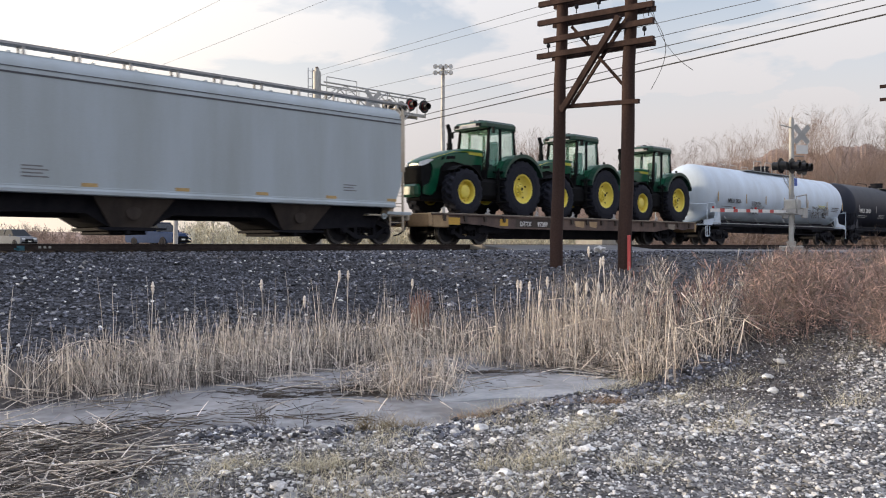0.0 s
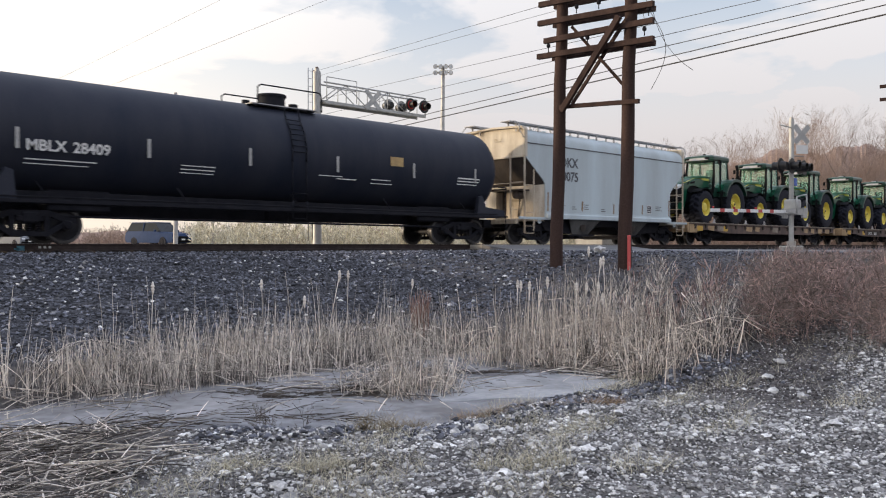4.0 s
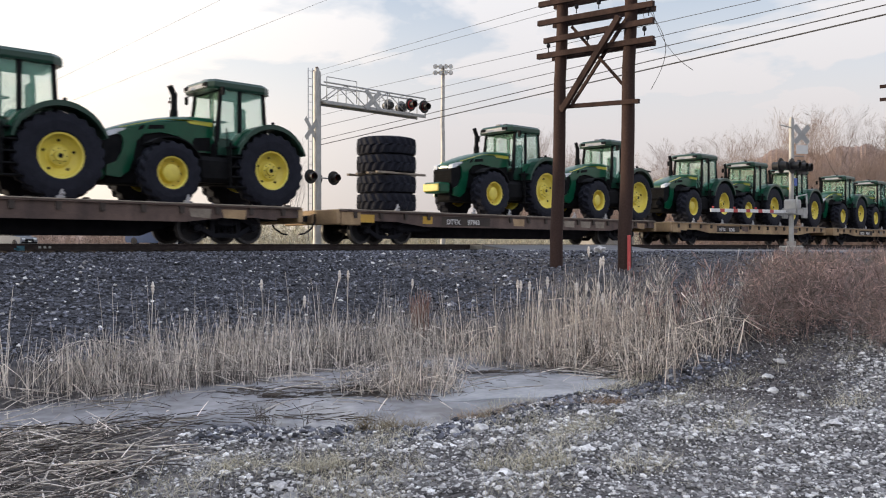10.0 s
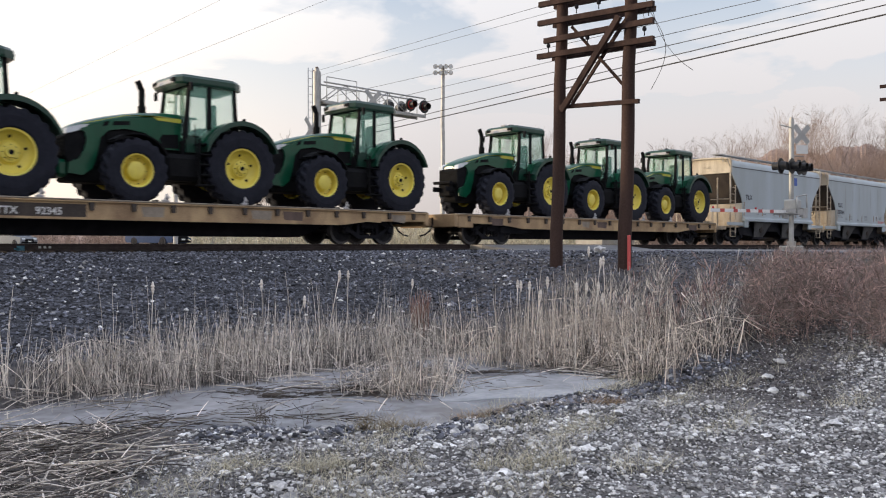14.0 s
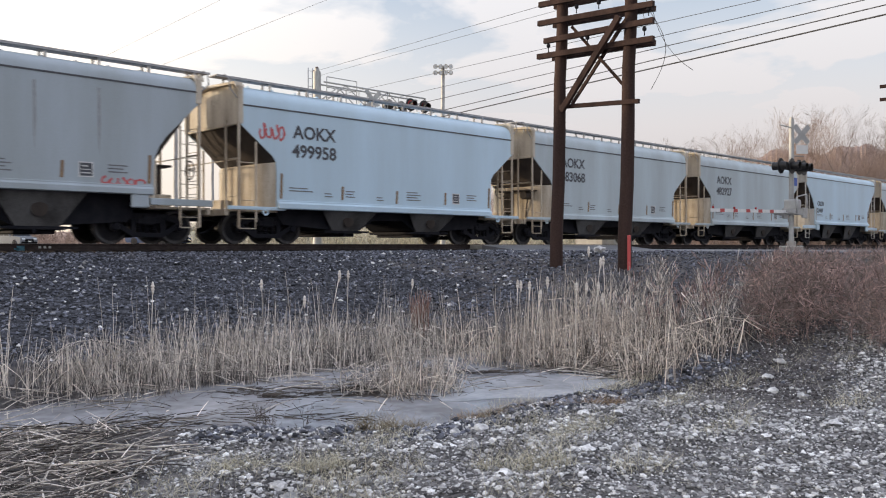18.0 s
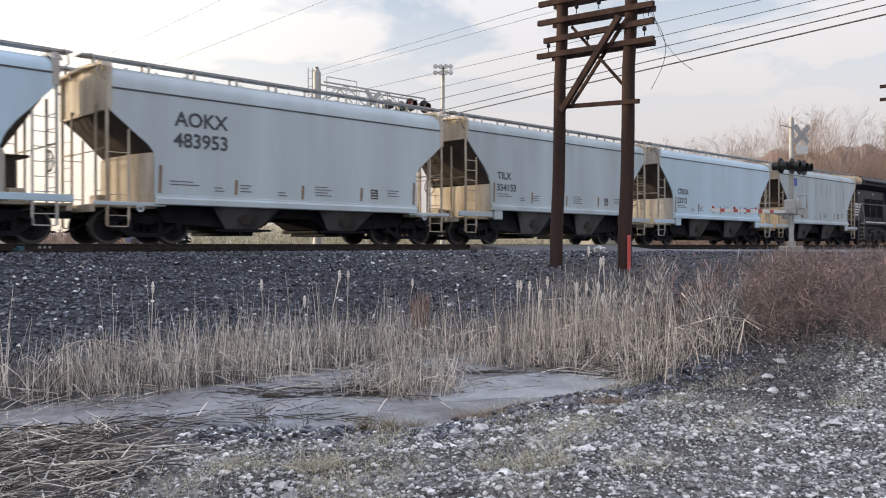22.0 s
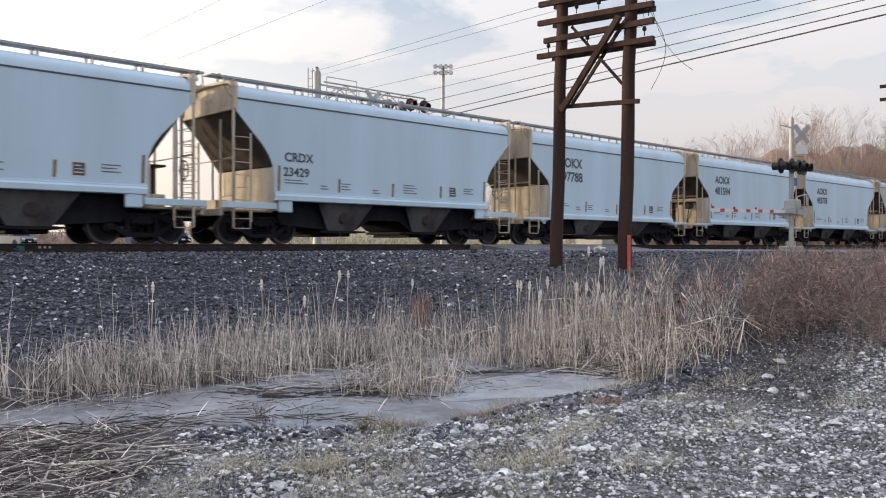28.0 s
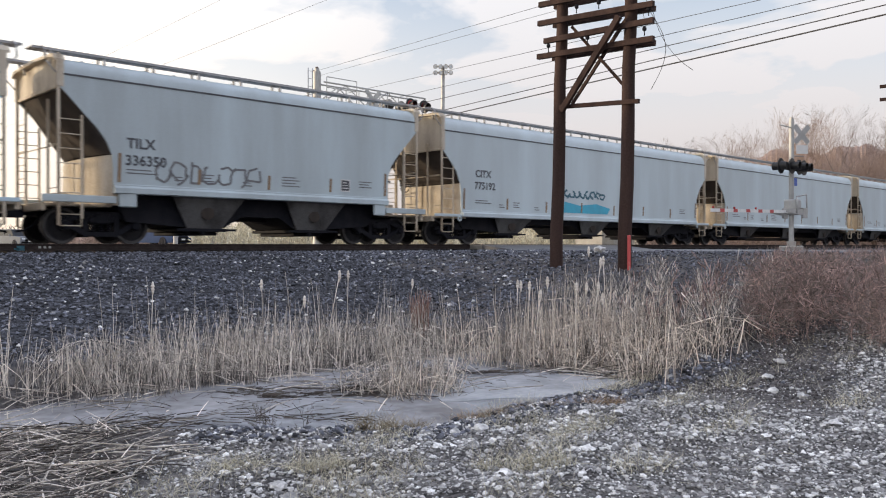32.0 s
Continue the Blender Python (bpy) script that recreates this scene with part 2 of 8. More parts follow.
M = {
    "gravel": mat("gravel_ground", (0.056, 0.052, 0.051), (0.165, 0.156, 0.150), 1.4, 0.9, bump=0.9, bscale=55, spec=0.2, cells=34),
    "stone": mat("pale_stone", (0.32, 0.313, 0.306), (0.74, 0.726, 0.707), 5, 0.85, bump=0.3, bscale=50, vary=0.75),
    "stone_mid": mat("grey_gravel_stone", (0.18, 0.175, 0.172), (0.56, 0.545, 0.53), 6, 0.85, bump=0.3, bscale=50, vary=0.9),
    # darker than the loose stones: shade of their gaps is in this colour
    "bed": mat("gap_shade_ballast_bed", (0.022, 0.022, 0.025), (0.075, 0.076, 0.083), 6, 0.95, bump=0.9, bscale=30, spec=0.1, cells=20),
    "ballast": mat("ballast", (0.055, 0.058, 0.071), (0.178, 0.184, 0.212), 7, 0.8, bump=0.3, bscale=50, vary=0.9, spec=0.3),
    "water": mat("shallow_ditch_water", (0.20, 0.204, 0.218), (0.44, 0.45, 0.475), 1.3, 0.14, bump=0.05, bscale=7),
    "ice": mat("pale_ice", (0.30, 0.315, 0.335), (0.52, 0.535, 0.56), 1.6, 0.25, bump=0.06, bscale=12),
    "reed": mat("dry_reed", (0.37, 0.325, 0.28), (0.77, 0.70, 0.625), 3, 0.8, vary=0.7, spec=0.2),
    "reed_warm": mat("warm_dry_reed", (0.40, 0.335, 0.28), (0.80, 0.71, 0.61), 3, 0.8, vary=0.65, spec=0.2),
    # sodden stalks in the water; also gap shade inside the reed beds
    "reed_dark": mat("rotten_reed_and_gap_shade", (0.045, 0.038, 0.034), (0.15, 0.13, 0.115), 3, 0.8, vary=0.5, spec=0.2),
    "cattail": mat("cattail_head", (0.58, 0.50, 0.42), (0.84, 0.79, 0.73), 30, 0.95),
    "grass_dark": mat("brown_dead_grass", (0.15, 0.115, 0.065), (0.31, 0.245, 0.145), 3, 0.85, vary=0.5),
    "straw": mat("rust_brown_flat_grass", (0.25, 0.165, 0.10), (0.46, 0.33, 0.21), 3, 0.85, vary=0.5),
    "rust_weed": mat("rusty_dead_weed", (0.16, 0.085, 0.066), (0.32, 0.18, 0.14), 4, 0.85, vary=0.6),
    "grass": mat("dead_grass", (0.46, 0.42, 0.30), (0.70, 0.65, 0.51), 3, 0.85, vary=0.4),
    "shrub": mat("red_brown_twigs", (0.20, 0.135, 0.122), (0.45, 0.315, 0.275), 3, 0.85, vary=0.8),
    "earth": mat("wet_earth", (0.030, 0.026, 0.025), (0.080, 0.070, 0.066), 2, 0.8, bump=0.8, bscale=40, cells=26),
    "field": mat("winter_field", (0.24, 0.185, 0.125), (0.34, 0.275, 0.195), 0.08, 0.95, bump=0.3, bscale=4),
    "asphalt": mat("asphalt", (0.16, 0.16, 0.165), (0.22, 0.22, 0.22), 0.7, 0.75, bump=0.2, bscale=90),
    "rail": mat("rusty_rail", (0.030, 0.022, 0.021), (0.055, 0.043, 0.04), 5, 0.7, bump=0.1, spec=0.2),
    "railtop": mat("polished_rail_head", (0.45, 0.45, 0.46), (0.38, 0.37, 0.36), 5, 0.3, metal=0.9),
    "tie": mat("creosoted_tie", (0.020, 0.018, 0.018), (0.045, 0.04, 0.037), 3, 0.9, bump=0.4, spec=0.2),
    "timber": mat("weathered_dark_timber", (0.028, 0.017, 0.015), (0.075, 0.046, 0.038), 2.5, 0.9, bump=0.5, bscale=30, streak=0.93, spec=0.2),
    "steel_grey": mat("galvanised_steel", (0.34, 0.34, 0.33), (0.45, 0.45, 0.44), 3, 0.5, metal=0.4),
    "black": mat("black_steel", (0.008, 0.008, 0.009), (0.02, 0.019, 0.018), 2, 0.5),
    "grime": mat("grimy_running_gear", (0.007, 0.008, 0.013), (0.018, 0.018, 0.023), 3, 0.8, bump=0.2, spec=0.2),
    "wheel": mat("worn_wheel_steel", (0.012, 0.013, 0.018), (0.034, 0.033, 0.036), 3, 0.65, metal=0.2, spec=0.3),
    "tread": mat("bright_wheel_tread", (0.085, 0.085, 0.09), (0.045, 0.042, 0.042), 4, 0.45, metal=0.5),
    "hop_grey": mat("grey_hopper_paint", (0.555, 0.64, 0.67), (0.46, 0.52, 0.54), 0.7, 0.5, streak=0.85, bump=0.02),
    "hop_warm": mat("light_grey_hopper_paint", (0.505, 0.59, 0.62), (0.39, 0.44, 0.455), 0.7, 0.5, streak=0.85, bump=0.02),
    "hop_blue": mat("pale_blue_grey_hopper_paint", (0.55, 0.71, 0.82), (0.48, 0.61, 0.69), 0.7, 0.45, streak=0.85, bump=0.02),
    "hop_dull": mat("dull_grey_hopper_paint", (0.41, 0.47, 0.51), (0.33, 0.37, 0.38), 0.7, 0.5, streak=0.85, bump=0.02),
    "hop_end": mat("dusty_end_paint", (0.66, 0.59, 0.475), (0.32, 0.25, 0.175), 1.7, 0.7, streak=0.8),
    "end_grey": mat("pale_grey_end_paint", (0.58, 0.56, 0.52), (0.38, 0.345, 0.295), 1.3, 0.65, streak=0.7),
    # primer brown, made darker so the downward end slope looks unlit
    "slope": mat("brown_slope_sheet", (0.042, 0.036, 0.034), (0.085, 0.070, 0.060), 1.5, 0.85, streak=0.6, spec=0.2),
    # grime, plus the shade beneath the car painted in as a darker grey
    "chute": mat("grimy_shaded_chute_paint", (0.15, 0.15, 0.15), (0.045, 0.042, 0.042), 1.1, 0.8, streak=0.4, spec=0.2),
    "weld_streak": mat("weld_line_grey", (0.27, 0.28, 0.285), (0.36, 0.38, 0.385), 5, 0.7),
    "walkway": mat("galvanised_walkway", (0.42, 0.42, 0.43), (0.30, 0.29, 0.28), 4, 0.6, metal=0.2),
    "letter": mat("dark_lettering", (0.05, 0.055, 0.065), (0.09, 0.09, 0.10), 6, 0.6),
    "letter_w": mat("white_lettering", (0.72, 0.72, 0.70), (0.55, 0.54, 0.52), 6, 0.6),
    "mark_y": mat("yellow_reflector", (0.52, 0.36, 0.14), (0.36, 0.24, 0.11), 6, 0.5),
    "mark_b": mat("brown_rusted_reflector", (0.30, 0.20, 0.11), (0.20, 0.13, 0.08), 6, 0.5),
    "tank_w": mat("white_tank_paint", (0.66, 0.76, 0.87), (0.52, 0.59, 0.66), 0.8, 0.5, streak=0.85),
    "tank_b": mat("black_tank_paint", (0.018, 0.023, 0.038), (0.034, 0.037, 0.050), 0.8, 0.5, streak=0.85, spec=0.15),
    "flat_y": mat("faded_yellow_flatcar", (0.50, 0.35, 0.19), (0.25, 0.16, 0.09), 1.6, 0.7, bump=0.1, streak=0.3),
    "flat_b": mat("brown_flatcar", (0.155, 0.105, 0.085), (0.065, 0.045, 0.040), 1.8, 0.75, bump=0.1, streak=0.4),
    "yellow_new": mat("bright_yellow_patch", (0.66, 0.40, 0.05), (0.52, 0.31, 0.06), 3, 0.6),
    "deck": mat("grey_deck_boards", (0.36, 0.31, 0.25), (0.20, 0.165, 0.13), 2, 0.9, bump=0.4),
    "green": mat("green_tractor_paint", (0.003, 0.085, 0.040), (0.002, 0.060, 0.029), 2, 0.28, coat=0.12, spec=0.35),
    "green_dark": mat("dark_green_roof_paint", (0.004, 0.045, 0.026), (0.008, 0.040, 0.026), 3, 0.35),
    "yellow": mat("yellow_rim_paint", (0.80, 0.675, 0.11), (0.70, 0.57, 0.10), 3, 0.45),
    "stripe": mat("yellow_hood_stripe", (0.62, 0.60, 0.06), (0.50, 0.48, 0.06), 3, 0.35),
    "rubber": mat("black_rubber", (0.007, 0.008, 0.015), (0.015, 0.017, 0.027), 5, 0.75, bump=0.3, spec=0.25),
    "cabglass": glassy("tinted_cab_glass", (0.48, 0.90, 0.70), 0.20),
    "plastic": mat("dark_plastic", (0.006, 0.0065, 0.0075), (0.012, 0.012, 0.013), 4, 0.85, spec=0.12),
    "lampglass": mat("clear_lamp_glass", (0.75, 0.78, 0.80), (0.6, 0.62, 0.65), 8, 0.15),
    "loco": mat("black_locomotive_paint", (0.006, 0.0085, 0.019), (0.014, 0.017, 0.030), 1.2, 0.40, streak=0.7, spec=0.2),
    "loco_dirty": mat("dusty_black_steel", (0.035, 0.034, 0.036), (0.085, 0.078, 0.074), 2, 0.85, spec=0.2),
    "white": mat("white_paint", (0.76, 0.76, 0.74), (0.62, 0.62, 0.60), 4, 0.5),
    "red": mat("red_paint", (0.50, 0.03, 0.03), (0.40, 0.03, 0.03), 4, 0.4),
    "blue": mat("blue_paint", (0.03, 0.10, 0.45), (0.03, 0.08, 0.35), 4, 0.5),
    "cyan": mat("cyan_spray_paint", (0.05, 0.42, 0.58), (0.06, 0.34, 0.48), 3, 0.5),
    "spray": mat("dark_spray_paint", (0.12, 0.12, 0.13), (0.20, 0.20, 0.20), 3, 0.6),
    "pink": mat("red_spray_paint", (0.60, 0.14, 0.14), (0.5, 0.12, 0.12), 3, 0.6),
    "orange_tape": mat("faded_red_tape", (0.62, 0.10, 0.09), (0.5, 0.08, 0.08), 4, 0.6),
    "bark": mat("grey_brown_bark", (0.17, 0.135, 0.118), (0.27, 0.22, 0.19), 1.5, 0.9, vary=0.3),
    # russet twigs paled in the base colour to stand in for distance haze
    "twig": mat("haze_paled_twigs", (0.20, 0.145, 0.118), (0.32, 0.238, 0.198), 0.3, 0.9, vary=0.3),
    # brown wood with the haze mixed into its colour as a lighter tone
    "ridge": mat("haze_paled_leafless_wood", (0.29, 0.205, 0.165), (0.43, 0.315, 0.26), 0.22, 0.95, streak=0.8, bump=0.6, bscale=1.6),
    "redlens": glow("lit_red_lens", (0.30, 0.02, 0.015), 0.12),
    "lens": mat("dark_red_lens", (0.10, 0.015, 0.012), (0.07, 0.012, 0.01), 3, 0.2),
    "headlamp": glow("lit_headlamp", (1.0, 0.93, 0.75), 6.0),
    "car_dark": mat("blue_car_paint", (0.035, 0.060, 0.13), (0.030, 0.050, 0.105), 3, 0.6, spec=0.05),
    "car_white": mat("silver_car_paint", (0.20, 0.21, 0.225), (0.17, 0.18, 0.19), 3, 0.6, spec=0.05),
    "carglass": mat("dark_car_glass", (0.02, 0.024, 0.03), (0.015, 0.018, 0.022), 3, 0.15, spec=0.15),
    "conc": mat("pale_concrete", (0.42, 0.40, 0.36), (0.32, 0.30, 0.27), 2, 0.9, bump=0.2),
    "teal": mat("teal_paint", (0.03, 0.13, 0.18), (0.03, 0.10, 0.14), 5, 0.5),
    "wire": mat("dark_wire", (0.03, 0.03, 0.032), (0.045, 0.045, 0.045), 4, 0.6),
}


# ---------------------------------------------------------------- mesh helpers
class MB:
    """Gathers the faces of one mesh."""

    def __init__(self):
        self.v, self.f, self.s = [], [], []

    def add(self, verts, faces, smooth=False):
        o = len(self.v)
        self.v += [tuple(p) for p in verts]
        self.f += [tuple(i + o for i in q) for q in faces]
        self.s += [smooth] * len(faces)
        return self

    def box(self, x0, x1, y0, y1, z0, z1, b=0.0):
        """A box with its edges cut off by b."""
        if b <= 0:
            v = [(x, y, z) for x in (x0, x1) for y in (y0, y1) for z in (z0, z1)]
            return self.add(v, [(0, 1, 3, 2), (4, 6, 7, 5), (0, 4, 5, 1), (2, 3, 7, 6), (0, 2, 6, 4), (1, 5, 7, 3)])
        b = min(b, (x1 - x0) / 2.01, (y1 - y0) / 2.01, (z1 - z0) / 2.01)
        cs, idx = [], {}
        lo, hi = (x0, y0, z0), (x1, y1, z1)
        for sx in (0, 1):
            for sy in (0, 1):
                for sz in (0, 1):
                    sg = (sx, sy, sz)
                    for ax in range(3):
                        p = [(hi[i] - (0 if i == ax else b)) if sg[i] else (lo[i] + (0 if i == ax else b)) for i in range(3)]
                        idx[sg, ax] = len(cs)
                        cs.append(p)
        fs = []
        for ax in range(3):
            o1, o2 = [i for i in range(3) if i != ax]
            for side in (0, 1):
                q = []
                for a, c in ((0, 0), (1, 0), (1, 1), (0, 1)):
                    sg = [0, 0, 0]
                    sg[ax], sg[o1], sg[o2] = side, a, c
                    q.append(idx[tuple(sg), ax])
                fs.append(tuple(q))
            for a in (0, 1):
                for c in (0, 1):
                    s0, s1 = [0, 0, 0], [0, 0, 0]
                    s0[o1], s0[o2], s0[ax] = a, c, 0
                    s1[o1], s1[o2], s1[ax] = a, c, 1
                    fs.append((idx[tuple(s0), o1], idx[tuple(s1), o1], idx[tuple(s1), o2], idx[tuple(s0), o2]))
        for sx in (0, 1):
            for sy in (0, 1):
                for sz in (0, 1):
                    fs.append(tuple(idx[(sx, sy, sz), ax] for ax in range(3)))
        return self.add(cs, fs)

    def cyl(self, p0, p1, r0, r1=None, n=12, caps=True, smooth=True):
        r1 = r0 if r1 is None else r1
        p0, p1 = Vector(p0), Vector(p1)
        d = (p1 - p0).normalized()
        u = d.orthogonal().normalized()
        w = d.cross(u)
        ring = [(u * math.cos(2 * math.pi * i / n) + w * math.sin(2 * math.pi * i / n)) for i in range(n)]
        v = [p0 + q * r0 for q in ring] + [p1 + q * r1 for q in ring]
        self.add(v, [(i, (i + 1) % n, n + (i + 1) % n, n + i) for i in range(n)], smooth)
        if caps:
            self.add(v[:n], [tuple(range(n))[::-1]])
            self.add(v[n:], [tuple(range(n))])
        return self

    def tube(self, pts, r, n=6):
        for a, b in zip(pts[:-1], pts[1:]):
            self.cyl(a, b, r, r, n, caps=True)
        return self

    def lathe(self, prof, c=(0, 0, 0), axis="y", n=24, close=False):
        """prof: (radius, height) along the axis; smooth, with split rings where the outline turns sharply."""
        def at(r, h, a):
            ca, sa = math.cos(a) * r, math.sin(a) * r
            p = {"y": (ca, h, sa), "z": (ca, sa, h), "x": (h, ca, sa)}[axis]
            return (c[0] + p[0], c[1] + p[1], c[2] + p[2])
        for (ra, ha), (rb, hb) in zip(prof[:-1], prof[1:]):
            va = [at(ra, ha, 2 * math.pi * i / n) for i in range(n)]
            vb = [at(rb, hb, 2 * math.pi * i / n) for i in range(n)]
            self.add(va + vb, [(i, (i + 1) % n, n + (i + 1) % n, n + i) for i in range(n)], True)
        return self

    def prism(self, poly, y0, y1, axis="y", smooth=False):
        """A polygon of (x, z) pushed from y0 to y1 (or of (y, z) along x)."""
        n = len(poly)
        if axis == "y":
            v = [(x, y0, z) for x, z in poly] + [(x, y1, z) for x, z in poly]
        elif axis == "x":
            v = [(y0, x, z) for x, z in poly] + [(y1, x, z) for x, z in poly]
        else:
            v = [(x, z, y0) for x, z in poly] + [(x, z, y1) for x, z in poly]
        self.add(v, [(i, (i + 1) % n, n + (i + 1) % n, n + i) for i in range(n)], smooth)
        return self.add(v, [tuple(range(n))[::-1], tuple(range(n, 2 * n))])

    def loft(self, rings, caps=True, smooth=True):
        n = len(rings[0])
        v = [p for r in rings for p in r]
        fs = [(k * n + i, k * n + (i + 1) % n, (k + 1) * n + (i + 1) % n, (k + 1) * n + i) for k in range(len(rings) - 1) for i in range(n)]
        self.add(v, fs, smooth)
        if caps:
            self.add(rings[0], [tuple(range(n))[::-1]])
            self.add(rings[-1], [tuple(range(n))])
        return self

    def mesh(self, name):
        me = bpy.data.meshes.new(name)
        me.from_pydata(self.v, [], self.f)
        me.polygons.foreach_set("use_smooth", self.s)
        me.update()
        bm = bmesh.new()
        bm.from_mesh(me)
        bmesh.ops.remove_doubles(bm, verts=bm.verts, dist=1e-4)
        bmesh.ops.recalc_face_normals(bm, faces=bm.faces)
        for e in bm.edges:
            if len(e.link_faces) != 2 or e.calc_face_angle(3.0) > 0.65:
                e.smooth = False
        bm.to_mesh(me)
        bm.free()
        return me


def part(name, mb, material, parent=None, label="", loc=None):
    """Links one mesh under a thing or under a part."""
    me = mb if isinstance(mb, bpy.types.Mesh) else mb.mesh(name)
    if not me.materials:
        me.materials.append(M[material] if isinstance(material, str) else material)
    ob = new(name, me)
    ob.parent = parent
    if loc:
        ob.location = loc
    return tagged(ob, label)


def words(name, text, size, material, parent, m, label=""):
    """Lettering as a thin mesh."""
    cu = bpy.data.curves.new(name, "FONT")
    cu.body, cu.size, cu.extrude, cu.resolution_u = text, size, 0.004, 3
    cu.offset = size * 0.022
    tmp = bpy.data.objects.new(name, cu)
    me = bpy.data.meshes.new_from_object(tmp)
    bpy.data.objects.remove(tmp)
    me.materials.clear()
    ob = part(name, me, material, parent, label)
    ob.matrix_basis = m
    return ob


SIDE = Matrix.Rotation(math.pi / 2, 4, "X")        # text upright, facing -y


def scatter(name, bv, bf, pos, rot, scl, material, label, category, kind="stuff", smooth=False):
    """Many copies of a small shape in one mesh. pos (n,3), rot (n,3,3), scl (n,3)."""
    bv, bf = np.asarray(bv, float), np.asarray(bf, int)
    n, k = len(pos), len(bv)
    v = np.einsum("nij,nkj->nki", rot, bv[None] * scl[:, None, :]) + pos[:, None, :]
    f = (bf[None] + (np.arange(n) * k)[:, None, None]).reshape(-1, bf.shape[1])
    me = bpy.data.meshes.new(name)
    me.vertices.add(n * k)
    me.vertices.foreach_set("co", v.ravel())
    me.loops.add(f.size)
    me.loops.foreach_set("vertex_index", f.ravel())
    me.polygons.add(len(f))
    me.polygons.foreach_set("loop_start", np.arange(0, f.size, f.shape[1]))
    me.polygons.foreach_set("use_smooth", np.full(len(f), smooth))
    me.update(calc_edges=True)
    me.materials.append(M[material])
    return tagged(new(name, me), label, category, kind=kind)


def spins(n, tilt=math.pi):
    """Random turns: any angle about z after a lean of up to tilt."""
    a, b, c = RNG.uniform(0, 2 * math.pi, n), RNG.uniform(-tilt, tilt, n), RNG.uniform(0, 2 * math.pi, n)
    def rz(t):
        m = np.zeros((n, 3, 3)); m[:, 0, 0] = np.cos(t); m[:, 0, 1] = -np.sin(t); m[:, 1, 0] = np.sin(t); m[:, 1, 1] = np.cos(t); m[:, 2, 2] = 1
        return m
    x = np.zeros((n, 3, 3)); x[:, 0, 0] = 1; x[:, 1, 1] = np.cos(b); x[:, 1, 2] = -np.sin(b); x[:, 2, 1] = np.sin(b); x[:, 2, 2] = np.cos(b)
    return rz(a) @ x @ rz(c)


RNG = np.random.default_rng(7)


def smooth01(t):
    t = np.clip(t, 0, 1)
    return t * t * (3 - 2 * t)


# ---------------------------------------------------------------- ground
def pool_edge(y):
    """Where the gravel ends and the ditch water begins, along x."""
    return 4.42 - (y - 5.98) * 1.05


def ground_z(x, y):
    """Height of the ground: gravel verge, ditch, ballast bank; the bank of the road rises beyond."""
    x, y = np.asarray(x, float), np.asarray(y, float)
    base = np.interp(y, [-40, 3.5, 5.5, 5.9, 6.6, 8.6, 9.6, 12.0, 15.0, 19.0, 20.4, 24.4, 25.6, 28.0, 600],
                     [-1.62, -1.62, -1.70, -1.80, -1.90, -1.90, -1.70, -1.50, -1.02, -0.38, -0.24, -0.24, -0.35, -0.42, -0.42])
    up = smooth01((x - 8.5) / 9.0) * np.where(y < 20, 1, np.clip((21.5 - y) / 1.5, 0, 1))
    z = base * (1 - up) + np.minimum(-0.24, base * 0 - 0.24) * up
    shut = smooth01((x - 9.1) / 1.0) * np.clip(1 - np.abs(y - 7.6) / 1.6, 0, 1) * .24
    near = smooth01((pool_edge(y) + .12 * np.sin(y * 7) - x) / .5 + .5)                            # the pool tapers towards one end
    z = z + np.maximum(-1.67 - z, 0) * near * (y < 9.6)
    return z + shut * (1 - up)


def bumps(x, y):
    return 0.03 * np.sin(x * 2.1 + 1.3 * np.sin(y * 1.7)) * np.sin(y * 2.6 + np.sin(x * 1.1)) + 0.015 * np.sin(x * 6.3 + y * 4.1) * np.sin(y * 7.7 - x * 2.0)


def axis_steps(*spans):
    out = []
    for a, b, n in spans:
        out += list(np.linspace(a, b, n, endpoint=False))
    return np.array(out + [spans[-1][1]])


gx = axis_steps((-1500, -60, 14), (-60, -4, 40), (-4, 16, 130), (16, 60, 44), (60, 1500, 16))
gy = axis_steps((-600, -20, 8), (-20, 0, 12), (0, 14, 100), (14, 28, 40), (28, 120, 24), (120, 2500, 12))
GX, GY = np.meshgrid(gx, gy, indexing="ij")
GZ = ground_z(GX, GY) + bumps(GX, GY) * np.where((GY < 19) & (GX < 18) & (GX > -20), 1, 0)
nx, ny = len(gx), len(gy)
ii = (np.arange(nx - 1)[:, None] * ny + np.arange(ny - 1)[None]).ravel()
gme = bpy.data.meshes.new("ground")
gme.from_pydata(np.stack([GX, GY, GZ], -1).reshape(-1, 3).tolist(), [], np.stack([ii, ii + ny, ii + ny + 1, ii + 1], -1).tolist())
gme.polygons.foreach_set("use_smooth", np.ones(len(gme.polygons), bool))
for k in ("gravel", "bed", "field", "earth"):
    gme.materials.append(M[k])
cy, cx = (GY[:-1, :-1] + 0.07).ravel(), (GX[:-1, :-1] + 0.07).ravel()
idx = np.where(cy > 25.5, 2, np.where(cy > 11.2 + 0.3 * np.sin(cx * 3), 1, np.where((cy > 5.6) & (cx < 11.5) & (cx > pool_edge(cy) - .2) | (cx < 2.0 + 1.15 * (cy - 5.4)) & (cy > 4.2) | (cy > 7.6), 3, 0)))
idx = np.where((cx > 7.8) & (cy > .36 * cx + .2 + 0.2 * np.sin(cx * 5)) & (cy < 12) | (cx > 13) & (cy < 16), 3, idx)
gme.polygons.foreach_set("material_index", idx.astype(np.int32))
tagged(new("ground", gme), "gravel verge, ditch and ballast bank beside a railway", "ground", kind="structure")
